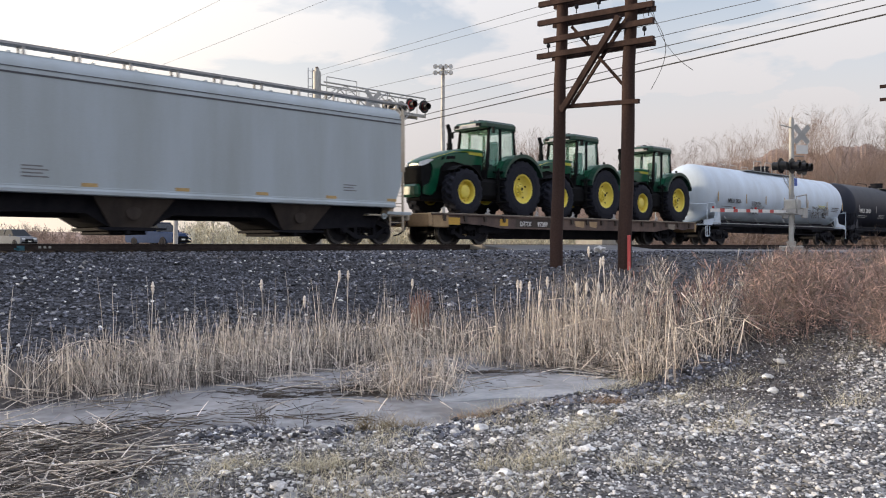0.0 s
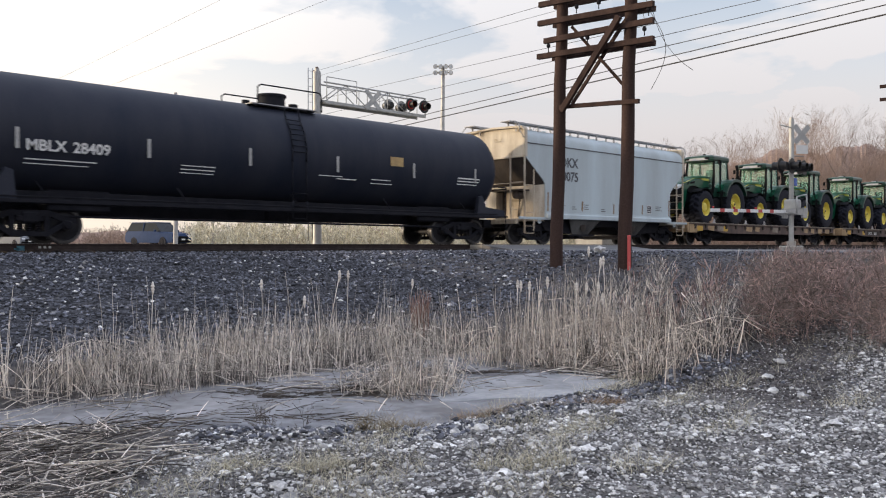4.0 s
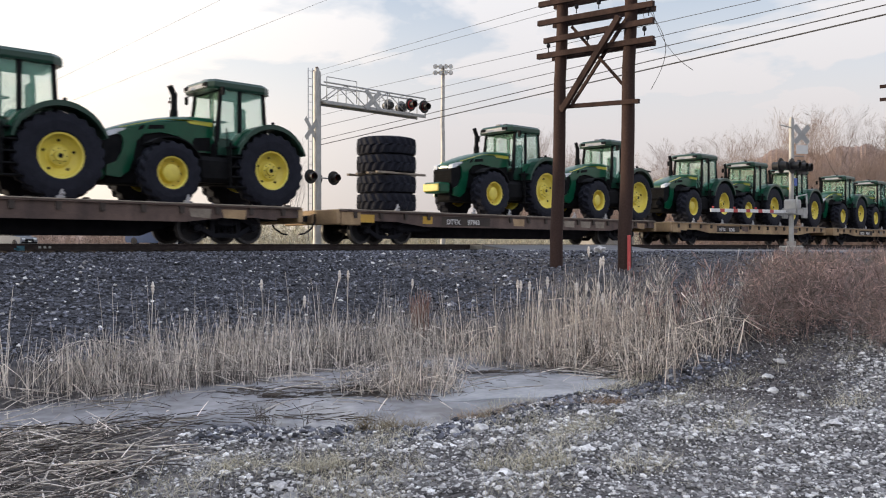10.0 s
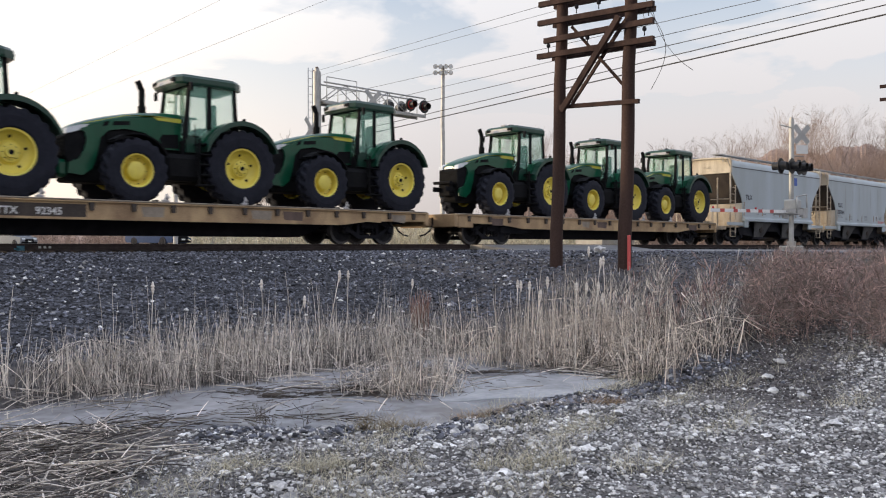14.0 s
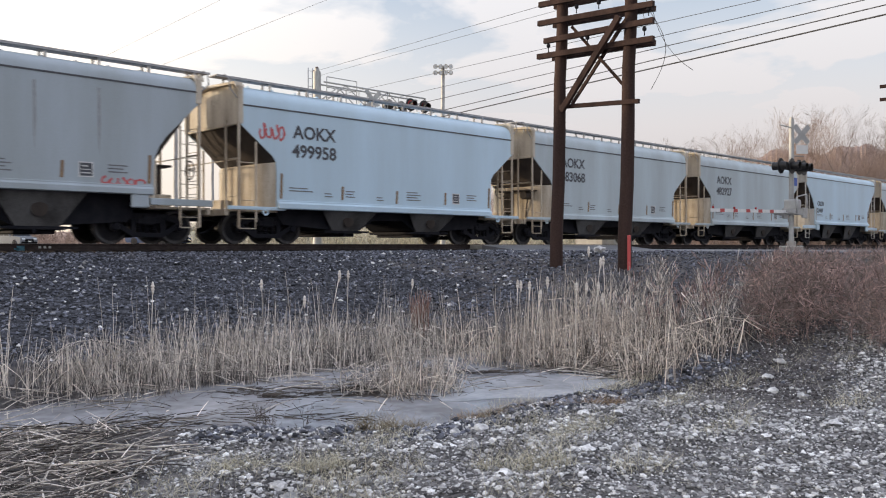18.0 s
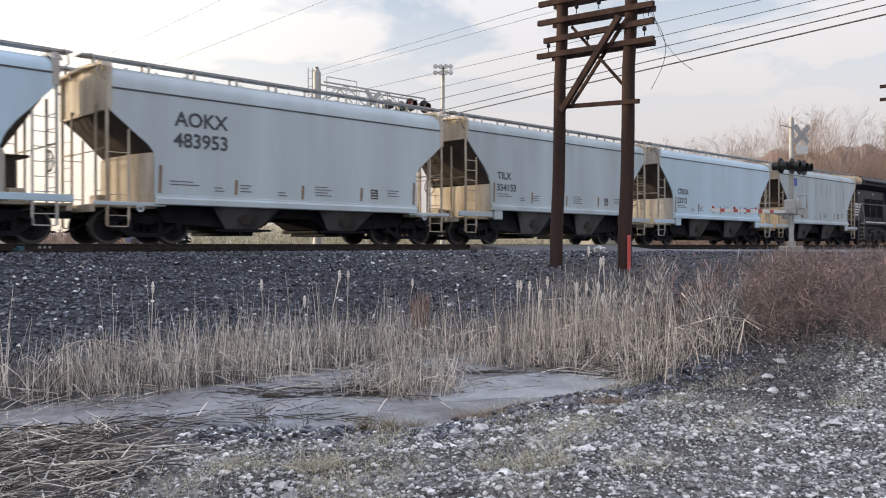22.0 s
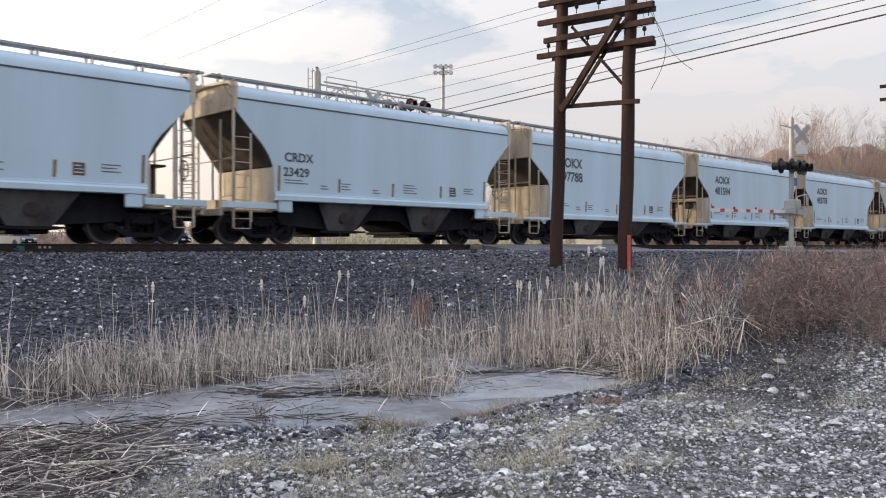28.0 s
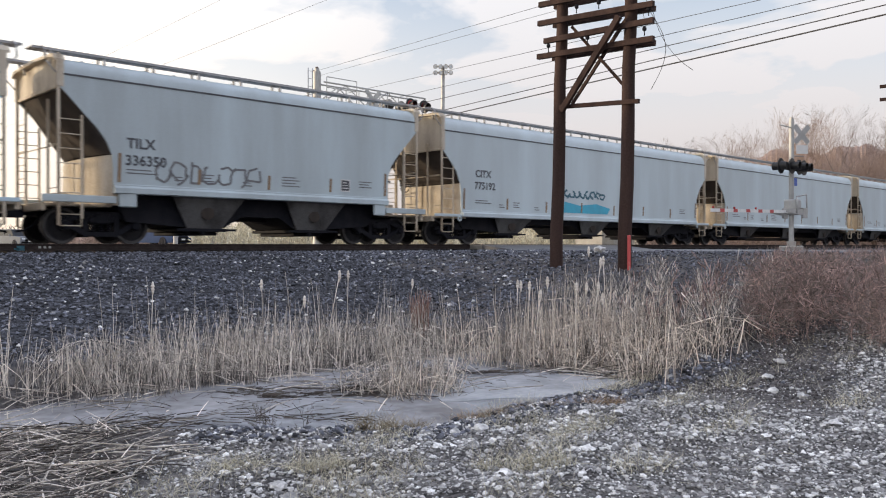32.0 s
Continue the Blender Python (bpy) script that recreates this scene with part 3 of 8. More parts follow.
part("water", MB().box(0.5, 11.5, 5.4, 9.4, -2.2, -1.755), "water", None, "shallow muddy ditch water reflecting the sky")
tagged(bpy.data.objects["water"], category="water", kind="structure")

ice, m = MB(), 36
ring = []
for k in range(m):
    a = 2 * math.pi * k / m
    w = 1 + .12 * math.sin(3 * a + 1) + .08 * math.sin(7 * a) + .05 * math.sin(11 * a + 2)
    u, v = 1.8 * w * math.cos(a), .75 * w * math.sin(a)
    ring.append((7.75 + u * .96 + v * .28, 6.55 - u * .28 + v * .96))
ice.add([(x, y, z) for z in (-1.7475, -1.756) for x, y in ring], [tuple(range(m)), tuple(range(2 * m - 1, m - 1, -1))] + [(k + m, (k + 1) % m + m, (k + 1) % m, k) for k in range(m)])
tagged(part("ice_sheet", ice, "ice"), "pale thin ice sheet on the ditch water", "ice", kind="structure")

# road across the track, at rail level
rd = MB()
rd.prism([(-60, -0.30), (19.3, -0.20), (20.9, -0.03), (20.9, -0.6), (-60, -0.9)], 22.0, 31.0, axis="x")
rd.prism([(23.9, -0.03), (25.5, -0.14), (140, -0.16), (140, -0.7), (23.9, -0.6)], 22.0, 31.0, axis="x")
road = tagged(part("road", rd, "asphalt"), "worn grey asphalt road over a level crossing", "road", kind="structure")
for k, (a, b) in enumerate(((20.9, 21.55), (21.75, 23.05), (23.25, 23.9))):
    part("crossing_panel", MB().box(22.0, 31.0, a, b, -0.2, -0.015, 0.02), "conc", road)


# ---------------------------------------------------------------- track
def rail_profile(yc):
    p = [(-.07, -.18), (.07, -.18), (.07, -.165), (.012, -.14), (.012, -.045), (.036, -.035), (.036, -.004), (.028, 0), (-.028, 0), (-.036, -.004), (-.036, -.035), (-.012, -.045), (-.012, -.14), (-.07, -.165)]
    return [(yc + a, z) for a, z in p]


track = tagged(new("track"), "single railway track of rusty rails on dark timber ties", "railway track", kind="structure")
for yr in (YC - 0.755, YC + 0.755):
    part("rail", MB().prism(rail_profile(yr), -500, 500, axis="x"), "rail", track)
    part("rail_head", MB().box(-500, 500, yr - 0.027, yr + 0.027, -0.001, 0.0015), "railtop", track, "polished rail head")
tie_me = MB().box(-0.115, 0.115, -1.3, 1.3, -0.36, -0.185, 0.012).mesh("tie")
tie_me.materials.append(M["tie"])
for k in range(150):
    part("tie", tie_me, "tie", track, loc=(-6 + 0.53 * k + 0.03 * math.sin(k * 7.1), YC, 0.01 * math.sin(k * 3.3)))


# ---------------------------------------------------------------- the train
MESHES = {}
MOVERS = []          # (thing, where it stands on the train, side offset, height)
WHEELS = []


def cached(key, build, material):
    if key not in MESHES:
        me = build().mesh(key)
        me.materials.append(M[material])
        if key.endswith("wheelset"):      # worn bright rim and tread
            me.materials.append(M["tread"])
            for p in me.polygons:
                p.material_index = int(math.hypot(p.center.x, p.center.z) > .40)
        MESHES[key] = me
    return MESHES[key]


def rides(ob, xi, z=0.0):
    MOVERS.append((ob, xi, z))
    ob.location = (xi, YC, z)
    return ob


def wheelset_mesh(r=0.46):
    mb = MB()
    for s in (-1, 1):
        y = s * 0.76
        mb.lathe([(0.05, y + s * .085), (.12, y + s * .085), (.14, y + s * .055), (.34, y + s * .02), (.385, y + s * .065), (r, y + s * .062), (r, y - s * .05),
                  (r + .025, y - s * .055), (r + .025, y - s * .085), (.38, y - s * .08), (.14, y - s * .05), (.10, y - s * .08)], n=22)
    mb.cyl((0, -1.05, 0), (0, 1.05, 0), .085, n=10)
    mb.cyl((0, -1.12, 0), (0, -0.98, 0), .13, n=10).cyl((0, 0.98, 0), (0, 1.12, 0), .13, n=10)
    return mb


def sideframe_mesh():
    """Cast side frame: top chord, dipped lower chord, columns, springs, bearing boxes."""
    mb = MB()
    mb.prism([(-1.10, .50), (-1.10, .62), (-.86, .66), (-.46, .82), (.46, .82), (.86, .66), (1.10, .62), (1.10, .50), (.80, .54), (.42, .69), (-.42, .69), (-.80, .54)], -.075, .075)
    mb.prism([(-1.0, .54), (-.78, .54), (-.36, .30), (.36, .30), (.78, .54), (1.0, .54), (.42, .18), (-.42, .18)], -.075, .075)
    mb.prism([(-.46, .24), (-.34, .24), (-.34, .74), (-.46, .74)], -.07, .07).prism([(.34, .24), (.46, .24), (.46, .74), (.34, .74)], -.07, .07)
    for x in (-.21, 0, .21):
        for k in range(4):
            mb.lathe([(.05, 0), (.085, .025), (.05, .05)], (x, 0, .30 + .055 * k), "z", 8)
    mb.box(-.32, .32, -.12, .12, .53, .69, .03)
    for x in (-.89, .89):
        mb.box(x - .13, x + .13, -.08, .08, .44, .60, .03).lathe([(.002, -.16), (.09, -.15), (.12, -.10), (.12, .08)], (x, 0, .46), "y", 12)
    return mb


def truck(car, x):
    """A two-axle truck."""
    t = part("truck", cached("bolster", lambda: MB().box(-.2, .2, -1.15, 1.15, .5, .78, .04).box(-.3, .3, -.3, .3, .7, .95, .03), "grime"), "grime", car, "grimy cast steel two-axle truck", (x, 0, 0))
    for s in (-1, 1):
        part("side_frame", cached("side_frame", sideframe_mesh, "grime"), "grime", t, loc=(0, s * 1.02, 0))
        w = part("wheelset", cached("wheelset", wheelset_mesh, "wheel"), "wheel", t, "worn steel wheelset")
        w.matrix_parent_inverse = Matrix.Translation((s * 0.89, 0, 0.46))
        WHEELS.append(w)
    return t


def coupler_mesh():
    mb = MB().box(-.1, .75, -.09, .09, .72, .92, .02).prism([(-.02, -.16), (.25, -.16), (.25, .16), (-.02, .18), (-.06, .02)], .66, .98, axis="z")
    return mb.tube([(.6, -.35, .72), (.45, -.38, .5), (.2, -.36, .34), (0, -.33, .30)], .03, 6)


def couplers(car, L):
    part("coupler", cached("coupler", coupler_mesh, "grime"), "grime", car, "rusty knuckle coupler and air hose", (0, 0, 0))
    c = part("coupler", cached("coupler", coupler_mesh, "grime"), "grime", car, "rusty knuckle coupler and air hose", (L, 0, 0))
    c.rotation_euler = (0, 0, math.pi)


# kind: outline of one end of the side sheet (top to bottom), height of the roof seam, under side and top of the sill
HOPPER = {
    "A": ([(.65, 3.40), (1.02, 3.10), (1.44, 2.77), (1.69, 2.57), (1.80, 2.42), (1.83, 2.15), (1.83, 1.10)], 3.97, 1.03, 1.29),
    "T": ([(.65, 3.80), (.82, 3.62), (1.20, 3.22), (1.55, 2.86), (1.75, 2.58), (1.88, 2.27), (1.92, 1.90), (1.92, 1.35)], 4.14, 1.27, 1.52),
    "C": ([(.65, 3.30), (.95, 3.00), (1.30, 2.60), (1.48, 2.20), (1.52, 1.70), (1.52, 1.10)], 4.02, 0.98, 1.22),
    "L": ([(.65, 2.40), (.74, 1.90), (.92, 1.50), (1.00, 1.25)], 4.02, 1.20, 1.40),
}


def hopper_side(L, kind):
    pr = [(.65, HOPPER[kind][1] + .03)] + HOPPER[kind][0]
    return pr + [(L - x, z) for x, z in pr[::-1]]


def arch(seam):
    """Half of the rounded roof, from the seam to the ridge."""
    k = (4.66 - seam) / .69
    return [(1.625, seam), (1.61, seam + .20 * k), (1.54, seam + .36 * k), (1.38, seam + .50 * k), (1.05, seam + .61 * k), (.5, seam + .67 * k), (0, 4.66)]


def hopper_end_mesh(kind):
    """Upper end panel, seen from the end, with a flange round it."""
    low = HOPPER[kind][0][0][1] + .04
    half = arch(HOPPER[kind][1])
    if kind == "L":
        top = [(y * .985, z - .01) for y, z in half[:-1] + [(-y, z) for y, z in half[::-1]]]
    else:                                  # squared off, standing past the rounded roof at the corners
        top = [(1.60, 4.46), (1.52, 4.58), (0, 4.65), (-1.52, 4.58), (-1.60, 4.46)]
    mb = MB().prism([(-1.60, low), (1.60, low)] + top, .64, .70, axis="x")
    z1 = HOPPER[kind][1] + .3 if kind == "L" else 4.50
    for s in (-1, 1):
        mb.box(.55, .72, min(s * 1.52, s * 1.635), max(s * 1.52, s * 1.635), low - .02, z1, .01)
    if kind != "L":
        mb.prism([(1.62, 4.44), (1.62, 4.50), (1.53, 4.615), (0, 4.685), (-1.53, 4.615), (-1.62, 4.50), (-1.62, 4.44), (-1.50, 4.54), (0, 4.62), (1.50, 4.54)][::-1], .48, .74, axis="x")
    mb.box(.60, .66, -1.5, 1.5, low - .03, low + .05, .01)
    mb.tube([(.60, -1.52, 4.36), (.52, -1.2, 4.62), (.52, 1.2, 4.62), (.60, 1.52, 4.36)], .022, 5)
    return mb.tube([(.60, -.35, 4.25), (.56, -.35, 4.12), (.56, -.05, 4.12), (.60, -.05, 4.25)], .014, 5)


BULGE = {"A": .50, "T": .42, "C": .25, "L": .06}        # how far the rounded hopper end stands out at its middle


def across(kind):
    """Stations across the car with the bulge of the hopper end at each."""
    return [(y, BULGE[kind] * math.sqrt(1 - (y / 1.575) ** 2)) for y in (-1.575, -1.45, -1.2, -.8, -.4, 0, .4, .8, 1.2, 1.45, 1.575)]


def slope_mesh(kind):
    """Rounded sloping end sheet between the side sheets."""
    pr = HOPPER[kind][0]
    (xa, za), (xb, zb) = pr[0], pr[-3 if kind != "L" else -1]
    rings = []
    for y, g in across(kind):
        pts = [(xa + .05 + (xb - xa) * t - g * t ** .7 * .9, y, za + .02 + (zb - .12 * g - za) * t - .10 * g * math.sin(t * math.pi)) for t in (0, .25, .5, .75, 1)]
        rings.append(pts + [(xb + .2, y, zb), (xa + .6, y, za + .05)])
    return MB().loft(rings)


def bulkhead_mesh(kind):
    xb, z = HOPPER[kind][0][-1][0], HOPPER[kind][0][-3][1] - .01
    rings = []
    for y, g in across(kind):
        x, top = xb - g, z - .12 * g
        rings.append([(x, y, .98), (x, y, top - .12), (x + .03, y, top), (xb + .2, y, top), (xb + .2, y, .98)])
    return MB().loft(rings)


def ladder_mesh(kind):
    """Corner ladders, grab irons and stirrup of one end, near side and far side."""
    mb = MB()
    top2 = 2.95 if kind == "A" else 3.18
    for s in (-1, 1):
        y = s * 1.58
        mb.box(.57, .64, y - .03, y + .03, .45, HOPPER[kind][1] + .5, .01)
        mb.box(.57, .63, s * .85 - .03, s * .85 + .03, .98, 3.6, .01)
        mb.box(1.13, 1.19, y - .025, y + .025, .62, top2, .01)
        for k, z in enumerate(np.arange(1.25, top2 - .1, .36)):
            if kind != "A" or k in (0, 3):
                mb.cyl((.60, y, z), (1.16, y, z), .013, n=5)
            if s > 0 or k % 3 == 0:
                mb.cyl((.60, y, z + .12), (.60, s * .85, z + .12), .012, n=5)
        mb.tube([(.60, y, .98), (.62, y, .44), (1.14, y, .44), (1.16, y, .98)], .018, 5)
        mb.cyl((.60, y, .72), (1.16, y, .72), .014, n=5)
    return mb.tube([(.62, -1.56, 2.42), (.62, 1.56, 2.42)], .018, 5)


def endgear_mesh():
    mb = MB().box(.30, 1.95, -1.45, 1.45, .93, .99, .01)
    mb.box(.22, .34, -1.5, 1.5, .80, 1.0, .02)
    return mb.box(1.1, 1.5, .35, .95, 1.0, 1.35, .03)


def brake_mesh():
    mb = MB().cyl((1.0, -.75, 1.99), (1.55, -.75, 1.99), .17, n=12).box(.9, 1.6, -1.1, .55, 2.14, 2.20, .01)
    return mb.box(1.2, 1.6, .1, .5, 1.25, 2.15, .04).tube([(1.3, -.75, 1.9), (1.35, -.6, 1.1)], .03, 5)


def chute_rows(L, n, zs):
    """Centres of the discharge chutes along the car."""
    a = 4.65 if n == 2 else 4.55
    return [a + (L - 2 * a) * k / (n - 1) for k in range(n)]


def slopes_mesh(L, n, zs, x0):
    """Sloping floor sheets between the chutes, in one skin, coloured near-black for shade."""
    pts = [(x0 + .1, zs + .10)]
    for x in chute_rows(L, n, zs):
        pts += [(x - .62, .46), (x + .62, .46), (x + 1.15, .78)]
    pts = pts[:-1] + [(L - x0 - .1, zs + .10)]
    out = []
    for k, p in enumerate(pts):
        if k == len(pts) - 1:
            out.append((L - x0 - .5, .58))
        out.append(p)
        if k == 0:
            out.append((x0 + .5, .58))
        if k and k % 3 == 0 and k < len(pts) - 2:
            out.append((pts[k + 1][0] - .53, .78))
    return MB().prism(out, -1.18, 1.18)


def chute_mesh(zs):
    """Front sheet of one chute, with its outlet gate below."""
    mb = MB()
    top, bot = zs + .02, .42
    f = [(-1.10, -1.50, top), (1.10, -1.50, top), (.52, -1.20, bot), (-.52, -1.20, bot)]
    return mb.loft([[(a, b + .04, c) for a, b, c in f], f], smooth=False)


def gate_mesh():
    mb = MB().box(-.66, .66, -1.22, 1.22, .34, .43, .01).box(-.5, .5, -1.0, 1.0, .24, .34, .02)
    return mb.cyl((-.1, -1.3, .30), (-.1, 1.3, .30), .05, n=8).box(-.85, -.60, -1.25, -1.15, .36, .42).box(.60, .95, -1.25, -1.15, .36, .42)


def roof_mesh(L, kind):
    half = arch(HOPPER[kind][1])
    return MB().prism([(-y, z) for y, z in half] + half[-2::-1], .72, L - .72, axis="x", smooth=True)


def walk_mesh(L, y0):
    """One running board on its stands."""
    mb = MB()
    for k in range(4):
        mb.box(.10, L - .10, y0 - .24 + .125 * k, y0 - .14 + .125 * k, 4.775, 4.80)
    n = int(L / 1.35)
    for k in range(n + 1):
        x = .55 + (L - 1.1) * k / n
        mb.box(x - .03, x + .03, y0 - .24, y0 - .19, 4.42, 4.775).box(x - .025, x + .025, y0 + .18, y0 + .22, 4.58, 4.775).box(x - .025, x + .025, y0 - .25, y0 + .25, 4.75, 4.777)
    mb.box(.10, L - .10, y0 - .262, y0 - .245, 4.745, 4.805)
    for x, w in ((.32, .28), (L - .32, L - .28)):      # bent grab iron down to the corner post
        side = 1 if y0 > 0 else -1
        mb.tube([(x, y0, 4.80), (x, y0 + side * .35, 4.80), (x, y0 + side * .55, 4.66), (x, y0 + side * .60, 4.40), (x + (.28 if w < x else -.28), y0 + side * .60, 4.1)], .02, 5)
    return mb


def hatch_mesh(L):
    mb = MB()
    n = max(2, int(L / 4))
    for k in range(n):
        x0, x1 = 1.2 + (L - 2.4) * k / n, 1.2 + (L - 2.4) * (k + 1) / n - .12
        mb.box(x0, x1, -.32, .32, 4.62, 4.74, .04)
        for j in range(4):
            x = x0 + (x1 - x0) * (j + .5) / 4
            mb.box(x - .04, x + .04, -.36, .36, 4.72, 4.78, .01)
    return mb


def sill_mesh(L, kind, s):
    _, _, z0, z1 = HOPPER[kind]
    x0 = HOPPER[kind][0][-1][0]
    mb = MB().box(x0, L - x0, s * 1.60 - .05, s * 1.60 + .05, z0, z1, .012)
    mb.prism([(s * 1.615, z1 - .01), (s * 1.71, z1 - .10), (s * 1.71, z0 + .02), (s * 1.615, z0 + .02)], x0 + .02, L - x0 - .02, axis="x")
    if kind == "T":                        # stepped down at the ends, with a bolster plate
        mb.box(.22, 2.0, s * 1.60 - .04, s * 1.60 + .04, 1.02, 1.20, .012).box(L - 2.0, L - .22, s * 1.60 - .04, s * 1.60 + .04, 1.02, 1.20, .012)
        mb.box(2.05, 2.52, s * 1.63 - .05, s * 1.63 + .05, .93, 1.30, .03).box(L - 2.52, L - 2.05, s * 1.63 - .05, s * 1.63 + .05, .93, 1.30, .03)
    else:
        mb.box(.25, x0 + .3, s * 1.60 - .03, s * 1.60 + .03, .98, 1.08, .01).box(L - x0 - .3, L - .25, s * 1.60 - .03, s * 1.60 + .03, .98, 1.08, .01)
        for x in (1.45, L - 1.45):
            mb.lathe([(.05, -.02), (.10, -.02), (.10, .02), (.05, .02)], (x, s * 1.62, .92), "y", 12)
    return mb


def hopper(xi, paint, mark="", number="", L=12.87, kind="A", chutes=2, label="", square=True, reflect="mark_b", end="hop_end"):
    """A covered hopper car; xi is where its leading coupler stands on the train."""
    car = tagged(new("covered_hopper_car"), label, "railway wagon", "covered hoppers of the train")
    key = f"{L:.1f}_{kind}"
    outline, seam, z0, z1 = HOPPER[kind]
    xb = outline[-1][0]
    pr = hopper_side(L, kind)
    for s in (-1, 1):
        sd = part("side_sheet", cached(f"side_{key}_{paint}_{s}", lambda: MB().prism(pr, min(s * 1.58, s * 1.62), max(s * 1.58, s * 1.62)), paint), paint, car, "painted steel side sheet")
        part("side_sill", cached(f"sill_{key}_{paint}_{s}", lambda: sill_mesh(L, kind, s), paint), paint, sd)
        part("eave_seam", cached(f"seam_{key}_{s}", lambda: MB().box(.66, L - .66, s * 1.628 - .006, s * 1.632 + .012, seam - .03, seam + .012), "letter"), "letter", sd, "dark seam under the roof")
        if kind == "L":
            part("eave_seam", cached(f"seam2_{key}_{s}", lambda: MB().box(.66, L - .66, s * 1.628 - .006, s * 1.632 + .006, seam + .12, seam + .14), "letter"), "letter", sd, "thin upper seam")
        part("running_board", cached(f"walk_{key}_{s}", lambda: walk_mesh(L, s * .98), "walkway"), "walkway", car, "galvanised grating running board")
    rf = part("roof", cached(f"roof_{key}_{paint}", lambda: roof_mesh(L, kind), paint), paint, car)
    part("hatch_cover", cached(f"hatch_{key}_{paint}", lambda: hatch_mesh(L), paint), paint, rf)
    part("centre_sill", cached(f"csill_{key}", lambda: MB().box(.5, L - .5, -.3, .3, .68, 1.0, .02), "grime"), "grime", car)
    for e in (0, 1):
        obs = [part("end_panel", cached(f"endp_{end}_{kind}", lambda: hopper_end_mesh(kind), end), end, car, "dusty cream end panel"),
               part("slope_sheet", cached(f"slope_{kind}", lambda: slope_mesh(kind), "slope"), "slope", car, "brown sloping end sheet, darkened for its unlit face"),
               part("end_bulkhead", cached(f"bulk_{end}_{kind}", lambda: bulkhead_mesh(kind), end), end, car, "dusty cream bulkhead"),
               part("ladder", cached(f"ladder_{end}_{kind}", lambda: ladder_mesh(kind), end), end, car, "cream steel end ladders"),
               part("end_platform", cached("endgear", endgear_mesh, "hop_end"), "hop_end", car, "end platform")]
        if e == (0 if kind == "A" and int(xi) % 2 else 1):
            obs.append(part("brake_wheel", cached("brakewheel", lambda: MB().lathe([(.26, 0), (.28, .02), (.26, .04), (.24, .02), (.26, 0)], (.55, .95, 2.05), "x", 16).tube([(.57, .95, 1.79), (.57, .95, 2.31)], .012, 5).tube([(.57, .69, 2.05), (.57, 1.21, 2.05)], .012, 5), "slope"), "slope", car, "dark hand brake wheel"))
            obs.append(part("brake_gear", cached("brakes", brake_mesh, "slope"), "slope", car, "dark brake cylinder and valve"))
        for o in obs:
            o.location = (L, 0, 0) if e else (0, 0, 0)
            if e:
                o.rotation_euler = (0, 0, math.pi)
    # near-black running-gear colour puts the under-car shade onto the floor sheets
    part("floor_slope", cached(f"slopes_{key}_{chutes}", lambda: slopes_mesh(L, chutes, z0, xb), "grime"), "grime", car, "sloping floor sheets, blackened to hold the shade below")
    for x in chute_rows(L, chutes, z0):
        # chute colour includes under-car shade; the long car takes the darker sheet
        ch = part("hopper_chute", cached(f"chute_{kind}", lambda: chute_mesh(z0), "slope" if kind == "L" else "chute"), "chute", car, "weathered discharge chute, colour darkened for the shade below", (x, 0, 0))
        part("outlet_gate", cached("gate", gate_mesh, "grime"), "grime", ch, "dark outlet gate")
        part("poke_hole", cached(f"poke_{kind}", lambda: MB().lathe([(.20, -.02), (.20, -.05), (.15, -.07), (.002, -.07)], (0, -1.33, (z0 + .44) / 2), "y", 16), "slope"), "slope", ch, "dark round cover")
        far = part("hopper_chute", MESHES[f"chute_{kind}"], "chute", car, "weathered discharge chute, colour darkened for the shade below", (x, 0, 0))
        far.rotation_euler = (0, 0, math.pi)
    truck(car, 1.82), truck(car, L - 1.82)
    couplers(car, L)
    n = 5 if L < 15 else 8
    for k in range(n):
        x = xb + .13 + (L - 2 * xb - .26) * k / (n - 1)
        tall = .74 if k in (0, n - 1) else .42
        if kind == "L":
            part("reflector", cached("refl_wide", lambda: MB().box(-.20, .20, -1.636, -1.624, 0, .09), "mark_y"), "mark_y", car, loc=(x, 0, z1 + .01))
        else:
            o = part("reflector", cached(f"refl_{reflect}_{tall}", lambda: MB().prism([(-.03, 0), (.05, 0), (.075, tall), (-.005, tall)], -1.634, -1.624), reflect), reflect, car, loc=(x, 0, z1 + .05 + .04 * (k % 2)))
    if mark:
        s, za, zb = (.54, 3.17, 2.60) if kind == "A" else (.37, 2.46, 2.02)
        words("reporting_mark", mark, s, "letter", car, Matrix.Translation((2.40 if kind == "A" else 2.26, -1.626, za)) @ SIDE)
        words("car_number", number, s, "letter", car, Matrix.Translation((2.36 if kind == "A" else 2.22, -1.626, zb)) @ SIDE)
    for j, (x, z, w, rows) in enumerate(((2.25, .40, .85, 2), (3.55, .28, .30, 2), (4.35, .30, .36, 3), (5.6, .24, .30, 2), (6.9, .30, .62, 4), (L - 3.1, .40, .50, 3))):
        part("stencil", cached(f"sten{j}", lambda: [q for q in [MB()] if [q.box(0, w * (1 - .22 * (i % 2)), -1.626, -1.622, .085 * i, .085 * i + .032) for i in range(rows)]][0], "spray"), "spray", car, "small grey stencilled lines", (x, 0, z1 + z - .12))
    if square:
        xq, zq = L - 3.80, z1 + .16
        part("data_square", cached("dsq", lambda: MB().box(0, .30, -1.628, -1.622, 0, .32), "letter"), "letter", car, "black square with white data lines", (xq, 0, zq))
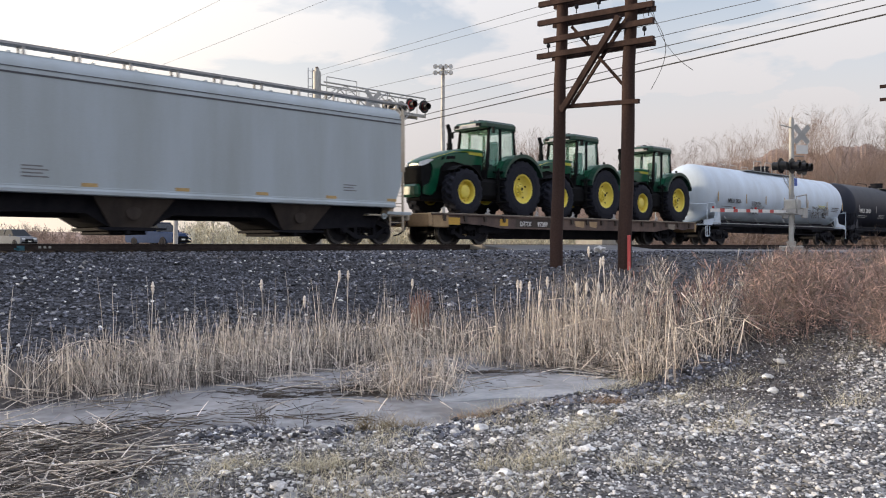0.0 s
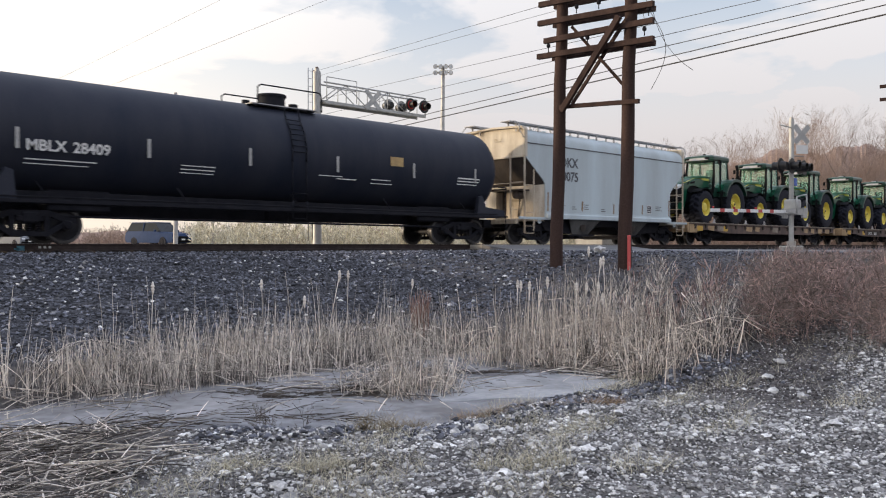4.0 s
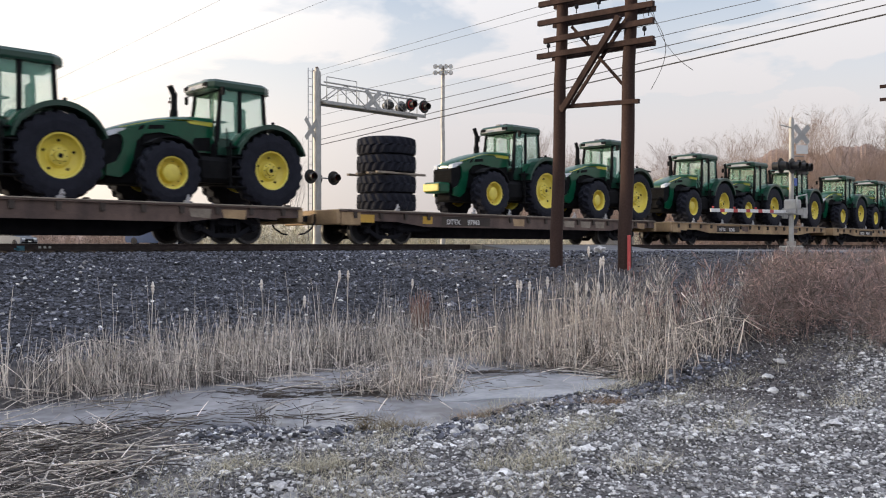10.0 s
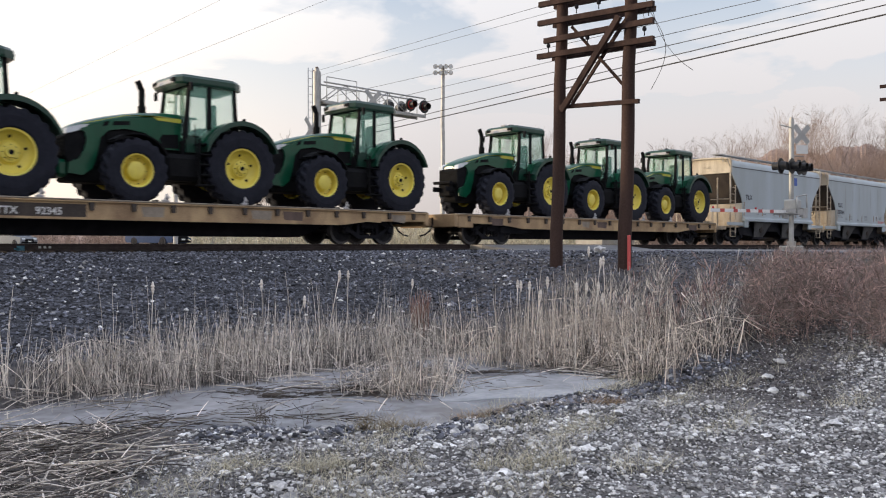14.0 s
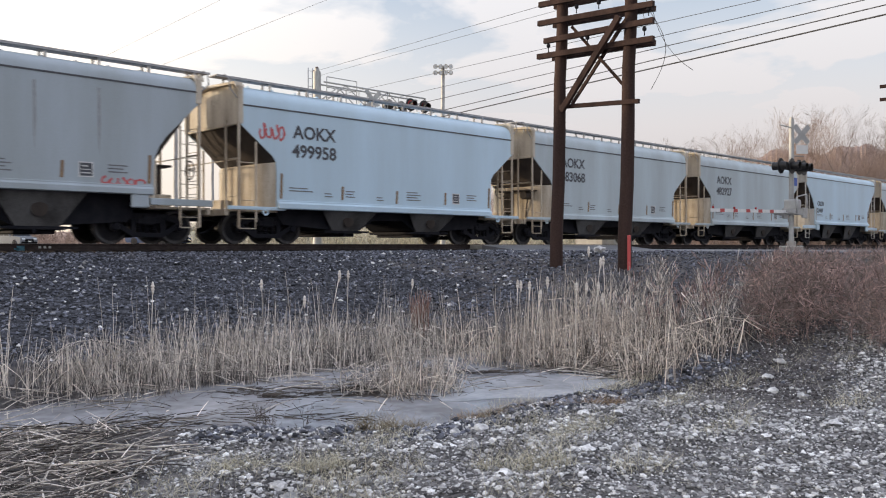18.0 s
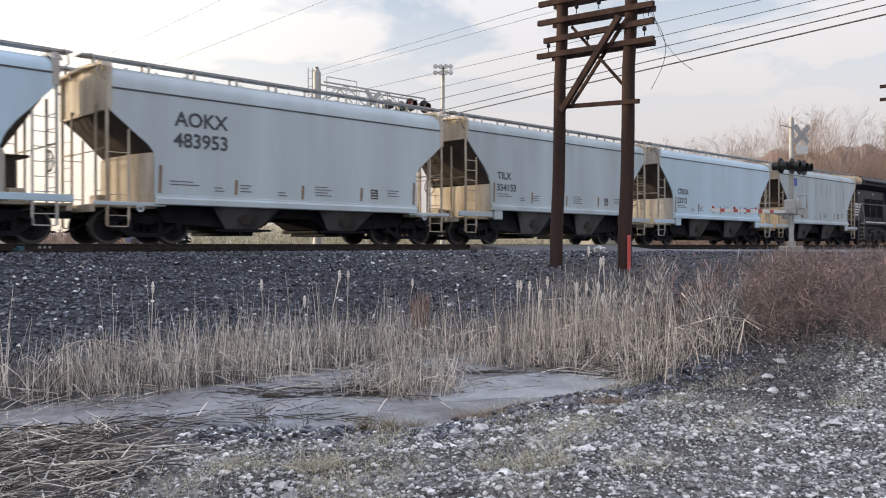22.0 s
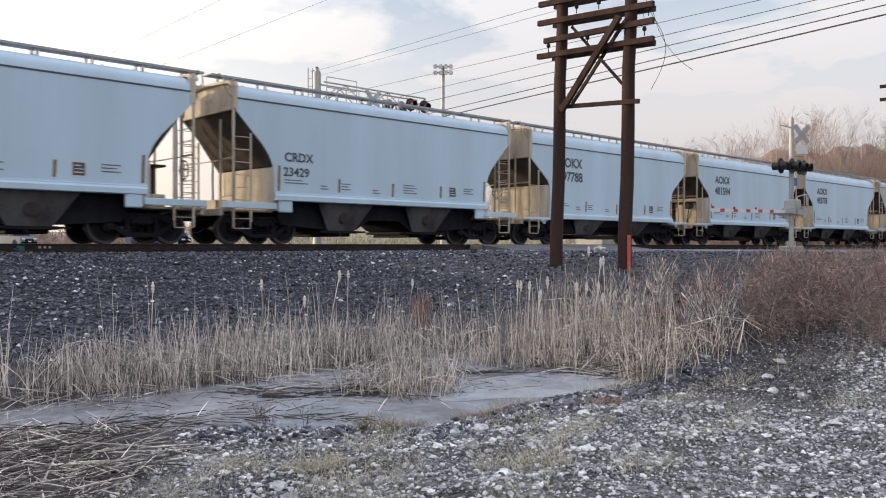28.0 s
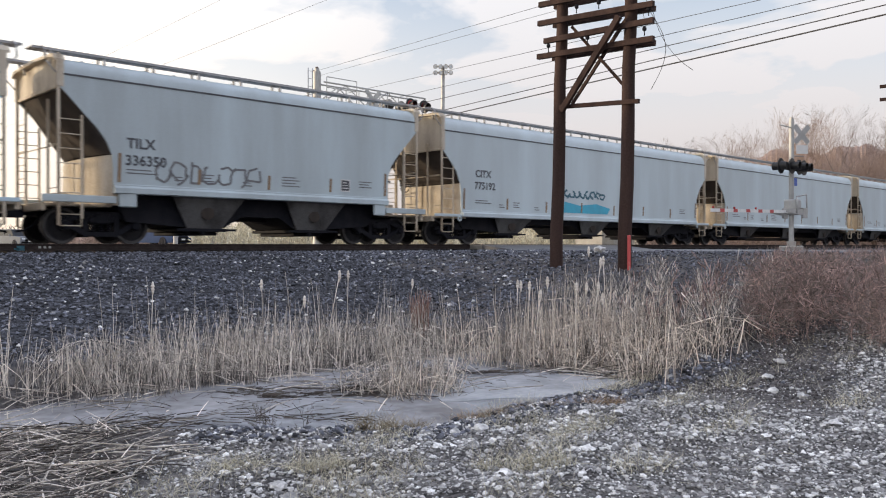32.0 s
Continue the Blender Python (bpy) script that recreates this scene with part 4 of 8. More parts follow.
        for q, (a, b, c, d) in enumerate(((.04, .26, .06, .09), (.04, .26, .15, .17), (.05, .2, .23, .26))):
            part("data_line", cached(f"dsl{q}", lambda: MB().box(a, b, -1.631, -1.627, c, d), "letter_w"), "letter_w", car, "white data line", (xq, 0, zq))
        part("data_frame", cached("dsf", lambda: MB().box(-.03, .33, -1.627, -1.6215, -.03, 0).box(-.03, .33, -1.627, -1.6215, .32, .35).box(-.03, 0, -1.627, -1.6215, -.03, .35).box(.30, .33, -1.627, -1.6215, -.03, .35), "letter_w"), "letter_w", car, "white square frame", (xq, 0, zq))
    return rides(car, xi)


def weld_streaks(car, L, seed, n=8):
    """Long grey streaks below the roof seam, drawn for vertical ribs and weld lines."""
    rnd = random.Random(seed)
    for k in range(n):
        x, h = 2.4 + (L - 4.8) * (k + rnd.uniform(.2, .8)) / n, rnd.uniform(.8, 1.9)
        part("weld_streak", MB().prism([(x - .035, 3.9), (x + .035, 3.9), (x + .05, 3.9 - h * .6), (x + .01, 3.9 - h), (x - .02, 3.9 - h * .8)], -1.6235, -1.6205), "weld_streak", car, "thin grey streak for a vertical weld line")


def scrawl(car, x0, x1, z0, z1, material, seed, n=7, r=.03, label="sprayed graffiti scrawl", y=-1.628):
    """Loops of spray paint on a car side."""
    rnd = random.Random(seed)
    mb = MB()
    for k in range(n):
        cx, w = x0 + (x1 - x0) * (k + .5) / n, (x1 - x0) / n * .62
        pts = []
        a0 = rnd.uniform(0, 6.28)
        for j in range(9):
            a = a0 + j * rnd.uniform(.45, .8)
            pts.append((cx + w * math.cos(a) * rnd.uniform(.6, 1), (z0 + z1) / 2 + (z1 - z0) / 2 * math.sin(a) * rnd.uniform(.6, 1)))
        for (ax, az), (bx, bz) in zip(pts[:-1], pts[1:]):
            dx, dz = bx - ax, bz - az
            q = math.hypot(dx, dz) or 1
            ux, uz = -dz / q * r, dx / q * r
            mb.prism([(ax + ux, az + uz), (bx + ux, bz + uz), (bx - ux, bz - uz), (ax - ux, az - uz)], y, y + .005)
    return part("graffiti", mb, material, car, label)


def blob(car, pts, material, label, y=-1.627):
    return part("graffiti", MB().prism(pts, y, y + .004), material, car, label)


# -------- flat cars
def flat_sill(L, s):
    mb = MB()
    y0, y1 = (s * 1.42, s * 1.48) if s > 0 else (s * 1.48, s * 1.42)
    mb.prism([(.75, 1.05), (L - .75, 1.05), (L - .75, .78), (L - 3.2, .74), (L - 4.4, .60), (4.4, .60), (3.2, .74), (.75, .78)], y0, y1)
    mb.box(.72, L - .72, min(s * 1.40, s * 1.54), max(s * 1.40, s * 1.54), 1.03, 1.075, .01)
    return mb


def flat_car(xi, L, sill, mark, number, label, patches):
    car = tagged(new("flat_car"), label, "railway wagon", "flat cars carrying tractors")
    for s in (-1, 1):
        sd = part("side_sill", cached(f"fsill_{sill}_{L:.2f}_{s}", lambda: flat_sill(L, s), sill), sill, car)
        part("deck_edge", cached(f"fedge_{L:.2f}_{s}", lambda: MB().box(.74, L - .74, min(s * 1.40, s * 1.55), max(s * 1.40, s * 1.55), 1.077, 1.115, .01), "deck"), "deck", car, "pale timber deck edge")
        me = cached("stake_pocket", lambda: MB().prism([(-.07, .10), (.07, .10), (.05, -.10), (-.05, -.10)], -.05, .05), "slope")
        for k in range(17 if s < 0 else 9):
            x = 1.35 + (L - 2.7) * k / (16 if s < 0 else 8)
            if not (mark and 5.2 < x < 7.8):
                part("stake_pocket", me, "slope", sd, loc=(x, s * 1.50, .93))
    dk = part("deck", cached(f"deck_{L:.2f}", lambda: MB().box(.75, L - .75, -1.40, 1.40, 1.00, 1.06), "deck"), "deck", car, "weathered timber deck")
    for k in range(36):
        w = (L - 1.5) / 36
        part("deck_board", cached(f"board_{L:.2f}", lambda: MB().box(.012, w - .012, -1.39, 1.39, 1.058, 1.085, .008), "deck"), "deck", dk, loc=(.75 + w * k, 0, 0))
    part("centre_sill", cached(f"fcs_{L:.2f}", lambda: MB().prism([(.6, .98), (L - .6, .98), (L - .6, .72), (L - 4.0, .66), (L - 5.2, .22), (5.2, .22), (4.0, .66), (.6, .72)], -.38, .38), "grime"), "grime", car, "dark fish-belly centre sill")
    for x in np.linspace(3.5, L - 3.5, 7):
        part("cross_bearer", cached("fcb", lambda: MB().box(-.1, .1, -1.42, 1.42, .66, .98, .02), "grime"), "grime", car, loc=(x, 0, 0))
    for e in (0, 1):
        o = part("end_sill", cached(f"fes_{sill}", lambda: MB().box(.62, .80, -1.5, 1.5, .62, 1.10, .03).box(.80, 1.6, -1.50, -1.40, .60, 1.08, .03).box(.5, .62, -.3, .3, .66, .98, .02), "flat_y"), "flat_y", car, "scuffed yellow end sill")
        if e:
            o.location, o.rotation_euler = (L, 0, 0), (0, 0, math.pi)
        b = part("brake_rigging", cached("brig", lambda: MB().box(3.4, 4.9, -1.2, -.7, .42, .75, .05).cyl((3.0, -.9, .55), (5.6, -.9, .5), .03, n=6).cyl((5.0, -.5, .58), (5.9, -.5, .58), .19, n=10), "grime"), "grime", car)
        if e:
            b.location, b.rotation_euler = (L, 0, 0), (0, 0, math.pi)
    for x0, x1 in patches:
        part("paint_patch", MB().box(x0, x1, -1.486, -1.481, .70, .96), "yellow_new", car, "bright yellow repainted patch")
    rp = random.Random(int(xi))
    for k in range(16):                    # panels between the stake pockets, each worn in its own way
        x0, x1 = 1.46 + (L - 2.7) * k / 16, 1.24 + (L - 2.7) * (k + 1) / 16
        if mark and 5.2 < x1 and x0 < 7.8 or rp.random() < .25 + .35 * (k < 5):
            continue
        x0, x1 = x0 + rp.uniform(0, .12), x1 - rp.uniform(0, .25)
        part("worn_patch", MB().prism([(x0, .97), (x1, .97), (x1 - .04, .70), (x0 + .06, .70 + .06 * rp.random())], -1.4835, -1.481), rp.choice(("flat_y", "flat_y", "deck", "flat_b")), car, "worn paint patch")
    for k in range(5):                     # ratchets and chain ends that tie the load down
        x = 2.6 + (L - 5) * (k + rp.uniform(.1, .5)) / 5
        part("tie_down", cached("ratchet", lambda: MB().box(-.10, .10, -1.46, -1.36, 1.08, 1.18, .02).tube([(-.02, -1.41, 1.15), (.06, -1.38, 1.34)], .03, 5).lathe([(.03, -.05), (.06, 0), (.03, .05)], (.06, -1.40, 1.24), "x", 8), "walkway"), "walkway", car, "pale chain ratchet on the deck edge", (x, 0, 0))
    truck(car, 3.0), truck(car, L - 3.0)
    couplers(car, L)
    if mark:
        part("stencil_panel", MB().box(5.2, 7.7, -1.4835, -1.481, .66, .98), "slope", car, "dark brown stencil panel")
        words("reporting_mark", mark, .25, "letter_w", car, Matrix.Translation((5.45, -1.486, .71)) @ SIDE)
        words("car_number", number, .25, "letter_w", car, Matrix.Translation((6.50, -1.486, .71)) @ SIDE)
    return rides(car, xi)


# -------- tractors
def tyre_mesh(r, rim, w, n):
    """A tyre in one skin: side walls and a tread of staggered bars."""
    m = 4 * n
    walls = [(rim, -w * .86), (rim + .05, -w), ((r + rim) / 2 + .03, -w * 1.04), (r * .94, -w * .96)]
    tread = [(r - .045, -w * .88), (r - .025, -w * .55), (r - .02, -w * .08), (r - .02, w * .08), (r - .025, w * .55), (r - .045, w * .88)]
    prof = walls + tread + [(a, -y) for a, y in walls[::-1]]
    v, f = [], []
    for i in range(m):
        for k, (a, y) in enumerate(prof):
            ang = 2 * math.pi * i / m
            if 4 <= k <= 9:
                bar = (i + (2 if y > 0 else 0)) % 4 < 2
                ang += abs(y) * .45 / r
                a += .055 if bar else 0
            v.append((math.cos(ang) * a, y, math.sin(ang) * a))
    c = len(prof)
    for i in range(m):
        for k in range(c - 1):
            f.append((i * c + k, i * c + k + 1, (i + 1) % m * c + k + 1, (i + 1) % m * c + k))
    return MB().add(v, f)


def rim_mesh(rim, w, s, deep):
    d = s * w
    if rim < .45:                          # front: deep dish with a big round hub
        pr = [(rim + .02, d * .90), (rim - .02, d * .86), (rim - .045, d * .55), (rim - .06, d * .10), (rim * .62, d * .02), (rim * .58, d * .10), (rim * .56, d * .62), (rim * .50, d * .70), (rim * .2, d * .74), (.002, d * .74)]
    else:
        pr = [(rim + .02, d * .90), (rim - .03, d * .86), (rim - .05, d * .5), (rim - .09, d * .30), (rim * .55, d * deep), (rim * .46, d * (deep + .10)), (rim * .42, d * (deep + .30)), (.13, d * (deep + .34)), (.12, d * (deep + .62)), (0.002, d * (deep + .62))]
    mb = MB().lathe(pr, n=36)
    return mb.lathe([(rim - .05, -d * .8), (rim + .01, -d * .86), (rim + .01, d * .86)], n=32)


def bolt_mesh(rim, w, s, deep, holes):
    mb = MB()
    y = s * w * (deep + .05)
    if not holes:
        for k in range(10):
            a = 2 * math.pi * k / 10
            mb.cyl((math.cos(a) * rim * .80, s * w * .05, math.sin(a) * rim * .80), (math.cos(a) * rim * .80, s * w * .14, math.sin(a) * rim * .80), .014, n=6)
        return mb
    for k in range(holes):                 # dark hand holes through the dish
        a = 2 * math.pi * k / holes + .3
        c = (math.cos(a) * rim * .70, math.sin(a) * rim * .70)
        mb.cyl((c[0], y - s * .02, c[1]), (c[0], y + s * .045, c[1]), .034, n=10)
    mb.cyl((0, s * w * (deep + .6), 0), (0, s * w * (deep + .66), 0), .06, n=10)
    for k in range(8):
        a = 2 * math.pi * k / 8
        c = (math.cos(a) * rim * .33, math.sin(a) * rim * .33)
        mb.cyl((c[0], s * w * (deep + .3), c[1]), (c[0], s * w * (deep + .42), c[1]), .012, n=6)
    return mb


HOOD = [(-1.48, 2.47, .53), (-2.0, 2.45, .52), (-2.5, 2.40, .50), (-3.0, 2.31, .49), (-3.5, 2.19, .48), (-3.9, 2.07, .47), (-4.2, 1.96, .45), (-4.38, 1.86, .40), (-4.44, 1.78, .33)]


def hood_mesh():
    """Rounded bonnet with a crease along the shoulder, falling to the nose."""
    rings = []
    for x, z, h in HOOD:
        rings.append([(x, -h, z - .34), (x, -h * 1.02, z - .18), (x, -h * .95, z - .10), (x, -h * .72, z - .035), (x, -h * .35, z), (x, h * .35, z), (x, h * .72, z - .035), (x, h * .95, z - .10), (x, h * 1.02, z - .18), (x, h, z - .34)])
    return MB().loft(rings)


def hood_side_mesh(s):
    """Side panel: arched over the front wheel, with a cheek that sweeps down to the bumper."""
    pts = [(-1.48, 1.46), (-1.48, 2.28), (-2.2, 2.26), (-3.0, 2.13), (-3.8, 1.94), (-4.16, 1.80), (-4.05, 1.72), (-4.00, 1.55), (-4.06, 1.28), (-4.20, 1.06), (-4.44, .96), (-4.46, .70), (-4.10, .66),
           (-3.86, .84), (-3.74, 1.2), (-3.66, 1.62), (-3.45, 1.82), (-3.0, 1.90), (-2.5, 1.84), (-2.1, 1.66), (-1.9, 1.46)]
    return MB().prism(pts, min(s * .47, s * .525), max(s * .47, s * .525))


def fender_mesh(s):
    mb = MB()
    for k in range(14):
        a0, a1 = radians(24 + 138 * k / 14), radians(24 + 138 * (k + 1) / 14)
        v = []
        for a in (a0, a1):
            for r in (1.15, 1.28 - .0007 * (math.degrees(a) - 93) ** 2 / 40):
                for y in (s * .62, s * 1.34):
                    v.append((math.cos(a) * r, y, 1.03 + math.sin(a) * r))
        mb.add(v, [(0, 1, 3, 2), (4, 6, 7, 5), (0, 4, 5, 1), (2, 3, 7, 6), (1, 5, 7, 3), (0, 2, 6, 4)])
    return mb.prism([(-1.12, 1.5), (-1.2, 1.2), (-.9, 1.15), (.9, 1.7), (.6, 2.05), (0, 2.2), (-.6, 2.08)], min(s * .58, s * .63), max(s * .58, s * .63))


def arc_plate(cx, cz, r0, r1, a0, a1, y0, y1, n=10):
    """A bent plate round an axle."""
    pts = [(cx + math.cos(radians(a0 + (a1 - a0) * k / n)) * r1, cz + math.sin(radians(a0 + (a1 - a0) * k / n)) * r1) for k in range(n + 1)]
    pts += [(cx + math.cos(radians(a0 + (a1 - a0) * k / n)) * r0, cz + math.sin(radians(a0 + (a1 - a0) * k / n)) * r0) for k in range(n, -1, -1)]
    return MB().prism(pts, min(y0, y1), max(y0, y1))


def cab_frame_mesh():
    mb = MB()
    for s in (-1, 1):
        y = s * .80
        mb.loft([[(-1.56, y - .05, 1.75), (-1.46, y - .05, 1.75), (-1.46, y + .05, 1.75), (-1.56, y + .05, 1.75)], [(-1.40, y * .93 - .04, 3.22), (-1.31, y * .93 - .04, 3.22), (-1.31, y * .93 + .04, 3.22), (-1.40, y * .93 + .04, 3.22)]], smooth=False)
        mb.box(-.86, -.74, y - .04, y + .04, 1.3, 3.25, .02)
        mb.loft([[(-.02, y - .05, 1.95), (.08, y - .05, 1.95), (.08, y + .05, 1.95), (-.02, y + .05, 1.95)], [(-.08, y * .95 - .04, 3.25), (.02, y * .95 - .04, 3.25), (.02, y * .95 + .04, 3.25), (-.08, y * .95 + .04, 3.25)]], smooth=False)
        mb.box(-1.54, .06, y - .03, y + .03, 1.62, 1.80, .02)
    return mb.box(-1.54, .08, -.78, .78, 1.25, 1.72, .03).box(-.02, .08, -.78, .78, 1.7, 2.0, .02).box(-1.38, .02, -.78, .78, 3.18, 3.26)


def cab_roof_mesh():
    o = [(-1.72, -.66), (-1.60, -.86), (-.05, -.90), (.20, -.72), (.20, .72), (-.05, .90), (-1.60, .86), (-1.72, .66)]
    return MB().loft([[(x + .02, y * .98, 3.20) for x, y in o], [(x, y, 3.26) for x, y in o], [(x, y, 3.38) for x, y in o], [((x + .75) * .93 - .75, y * .92, 3.46) for x, y in o], [((x + .75) * .75 - .75, y * .72, 3.50) for x, y in o]], smooth=False)


def tractor(front_gear, wide_rim, label):
    t = tagged(new("farm_tractor"), label, "tractor", "green tractors on the flat cars")
    rim = .66 if wide_rim else .53
    for s in (-1, 1):
        for nm, x, r, rm, w, n, y, dp in (("rear_wheel", 0, 1.03, rim, .31, 22, .97, .10), ("front_wheel", -2.98, .80, .41, .27, 18, .95, .05)):
            ty = part(nm, cached(f"tyre_{nm}_{wide_rim}", lambda: tyre_mesh(r, rm, w, n), "rubber"), "rubber", t, "lugged black rubber tyre", (x, s * y, r))
            part("rim", cached(f"rim_{nm}_{wide_rim}_{s}", lambda: rim_mesh(rm, w, s, dp), "yellow"), "yellow", ty, "yellow steel rim")
            part("wheel_bolts", cached(f"bolt_{nm}_{wide_rim}_{s}", lambda: bolt_mesh(rm, w, s, dp, 5 if nm == "rear_wheel" else 0), "plastic"), "plastic", ty)
        part("rear_fender", cached(f"fender{s}", lambda: fender_mesh(s), "green_dark"), "green_dark", t, "dark green rear mudguard")
        part("front_fender", cached(f"ffender{s}", lambda: arc_plate(-2.98, .80, .90, .94, 28, 128, s * .72, s * 1.20), "plastic"), "plastic", t, "black front mudguard")
        part("hood_side", cached(f"nc{s}", lambda: hood_side_mesh(s), "green"), "green", t, "green side panel with a swept cheek")
        part("hood_vent", cached(f"hv{s}", lambda: MB().prism([(-3.62, 1.90), (-3.48, 1.94), (-3.42, 2.06), (-3.56, 2.02)], min(s * .52, s * .532), max(s * .52, s * .532)).prism([(-3.36, 1.95), (-2.9, 2.0), (-2.9, 2.10), (-3.32, 2.06)], min(s * .52, s * .532), max(s * .52, s * .532)), "plastic"), "plastic", t, "black hood vents")
        part("headlight", cached(f"hl{s}", lambda: MB().prism([(-4.50, 1.66), (-4.46, 1.80), (-4.16, 1.90), (-3.92, 1.93), (-4.08, 1.80), (-4.34, 1.70)], min(s * .30, s * .50), max(s * .30, s * .50)), "lampglass"), "lampglass", t, "clear wrap-round headlight")
        part("hood_stripe", cached(f"hs{s}", lambda: MB().prism([(-4.10, 1.925), (-3.0, 2.232), (-2.32, 2.30), (-2.16, 2.20), (-1.50, 2.18), (-1.50, 2.29), (-2.15, 2.31), (-3.0, 2.245), (-4.10, 1.938)], min(s * .50, s * .545), max(s * .50, s * .545)), "stripe"), "stripe", t, "yellow hood stripe widening to the cab")
        part("side_grille", cached(f"sg{s}", lambda: MB().prism([(-2.0, 1.50), (-1.56, 1.50), (-1.56, 1.88), (-2.02, 1.84), (-2.1, 1.72)], min(s * .52, s * .534), max(s * .52, s * .534)), "plastic"), "plastic", t, "black side grille")
        part("mirror", cached(f"mir{s}", lambda: MB().tube([(-1.45, s * .8, 3.22), (-1.46, s * 1.06, 3.20)], .018).box(-1.50, -1.43, s * 1.08 - .07, s * 1.08 + .07, 2.98, 3.22, .025), "plastic"), "plastic", t, "dark mirror on a bracket")
        part("side_window", cached(f"sw{s}", lambda: MB().prism([(-1.46, 1.86), (-.83, 1.86), (-.83, 3.22), (-1.33, 3.22)], s * .78 - .004, s * .80 + .004), "cabglass"), "cabglass", t, "tinted glass")
        part("door_window", cached(f"dw{s}", lambda: MB().prism([(-.75, 1.80), (-.01, 1.98), (-.06, 3.22), (-.75, 3.22)], s * .78 - .004, s * .80 + .004), "cabglass"), "cabglass", t, "tinted glass")
        part("work_light", cached(f"wlf{s}", lambda: MB().box(-1.76, -1.68, s * .55 - .12, s * .55 + .12, 3.26, 3.38, .02), "plastic"), "plastic", t)
        part("work_light", cached(f"wlr{s}", lambda: MB().box(.16, .24, s * .55 - .1, s * .55 + .1, 3.26, 3.36, .02), "plastic"), "plastic", t)
        part("indicator", cached(f"ind{s}", lambda: MB().tube([(.05, s * .8, 2.25), (.16, s * 1.0, 2.28)], .018).box(.12, .20, s * 1.02 - .05, s * 1.02 + .05, 2.22, 2.42, .02), "plastic"), "plastic", t)
        part("fender_top", cached(f"ft{s}", lambda: MB().prism([(-1.02, 1.42), (-1.12, 1.70), (-.86, 2.02), (-.45, 2.22), (-.10, 2.30), (-.10, 2.20), (-.5, 2.06), (-.88, 1.75), (-.92, 1.42)], min(s * .60, s * 1.06), max(s * .60, s * 1.06)), "green"), "green", t, "green mudguard shoulder")
        part("door_panel", cached(f"dp{s}", lambda: MB().prism([(-1.48, 1.40), (-.86, 1.40), (-.86, 1.78), (-1.50, 1.84)], min(s * .76, s * .84), max(s * .76, s * .84)), "green_dark"), "green_dark", t, "dark green door panel")
    part("visor", cached("visor", lambda: MB().prism([(-1.76, 3.24), (-1.62, 3.22), (-1.58, 3.38), (-1.72, 3.36)], -.62, .62).box(-1.50, -1.30, -.14, .14, 3.48, 3.56, .03), "walkway"), "walkway", t, "pale visor with work lamps and beacon")
    part("hood", cached("hood", hood_mesh, "green"), "green", t, "glossy green hood")
    part("front_grille", cached("fgr", lambda: [q for q in [MB().prism([(-4.42, .92), (-3.70, .92), (-3.66, 1.60), (-3.80, 1.78), (-4.42, 1.72), (-4.50, 1.60), (-4.50, 1.15)], -.465, .465)] if [q.box(-4.52, -4.49, -.40, .40, 1.12 + .09 * k, 1.15 + .09 * k) for k in range(6)]][0], "plastic"), "plastic", t, "black front grille")
    part("engine", cached("engine", lambda: MB().box(-3.72, -1.5, -.43, .43, .95, 2.02, .05).box(-2.9, -2.1, -.50, -.43, 1.2, 1.7, .03).box(-3.5, -2.6, -.47, .47, 1.5, 1.95, .03), "plastic"), "plastic", t, "dark engine under the hood")
    part("front_frame", cached("ffr", lambda: MB().box(-4.45, -2.4, -.36, .36, .50, 1.12, .05).box(-3.3, -2.8, -.8, .8, .62, .95, .06).box(-2.6, .5, -.38, .38, .62, 1.3, .05).cyl((0, -.95, 1.03), (0, .95, 1.03), .19, n=12).box(.3, .95, -.4, .4, .55, 1.2, .06), "plastic"), "plastic", t, "dark chassis and axles")
    part("fuel_tank", cached("ftk", lambda: MB().box(-2.15, -1.12, -1.02, -.42, .62, 1.32, .12), "plastic"), "plastic", t, "black fuel tank")
    part("fuel_tank", cached("ftk2", lambda: MB().box(-2.1, -1.12, .42, 1.02, .62, 1.32, .12), "plastic"), "plastic", t, "black fuel tank")
    st = MB()
    for k in range(5):
        st.box(-1.28, -.82, -1.22, -.86, .50 + .27 * k, .545 + .27 * k, .012)
    for x in (-1.30, -.83):
        st.box(x, x + .04, -1.2, -1.12, .5, 1.72, .01)
    st.tube([(-1.32, -1.12, 1.0), (-1.36, -1.08, 2.1)], .02)
    part("cab_ladder", cached("steps", lambda: st, "plastic"), "plastic", t, "black cab steps")
    part("cab_frame", cached("cabf", cab_frame_mesh, "plastic"), "plastic", t, "dark cab pillars and floor")
    part("cab_roof", cached("cabr", cab_roof_mesh, "green_dark"), "green_dark", t, "dark green cab roof")
    part("windscreen", cached("wsc", lambda: MB().add([(-1.51, -.74, 1.78), (-1.51, .74, 1.78), (-1.36, .70, 3.20), (-1.36, -.70, 3.20)], [(0, 1, 2, 3)]), "cabglass"), "cabglass", t, "tinted windscreen")
    part("rear_window", cached("rwd", lambda: MB().add([(.04, -.74, 2.0), (.04, .74, 2.0), (-.02, .72, 3.2), (-.02, -.72, 3.2)], [(0, 1, 2, 3)]), "cabglass"), "cabglass", t, "tinted rear window")
    part("seat", cached("seat", lambda: MB().box(-.85, -.3, -.28, .28, 1.72, 2.15, .06).box(-.38, -.24, -.25, .25, 2.1, 2.85, .06), "plastic"), "plastic", t)
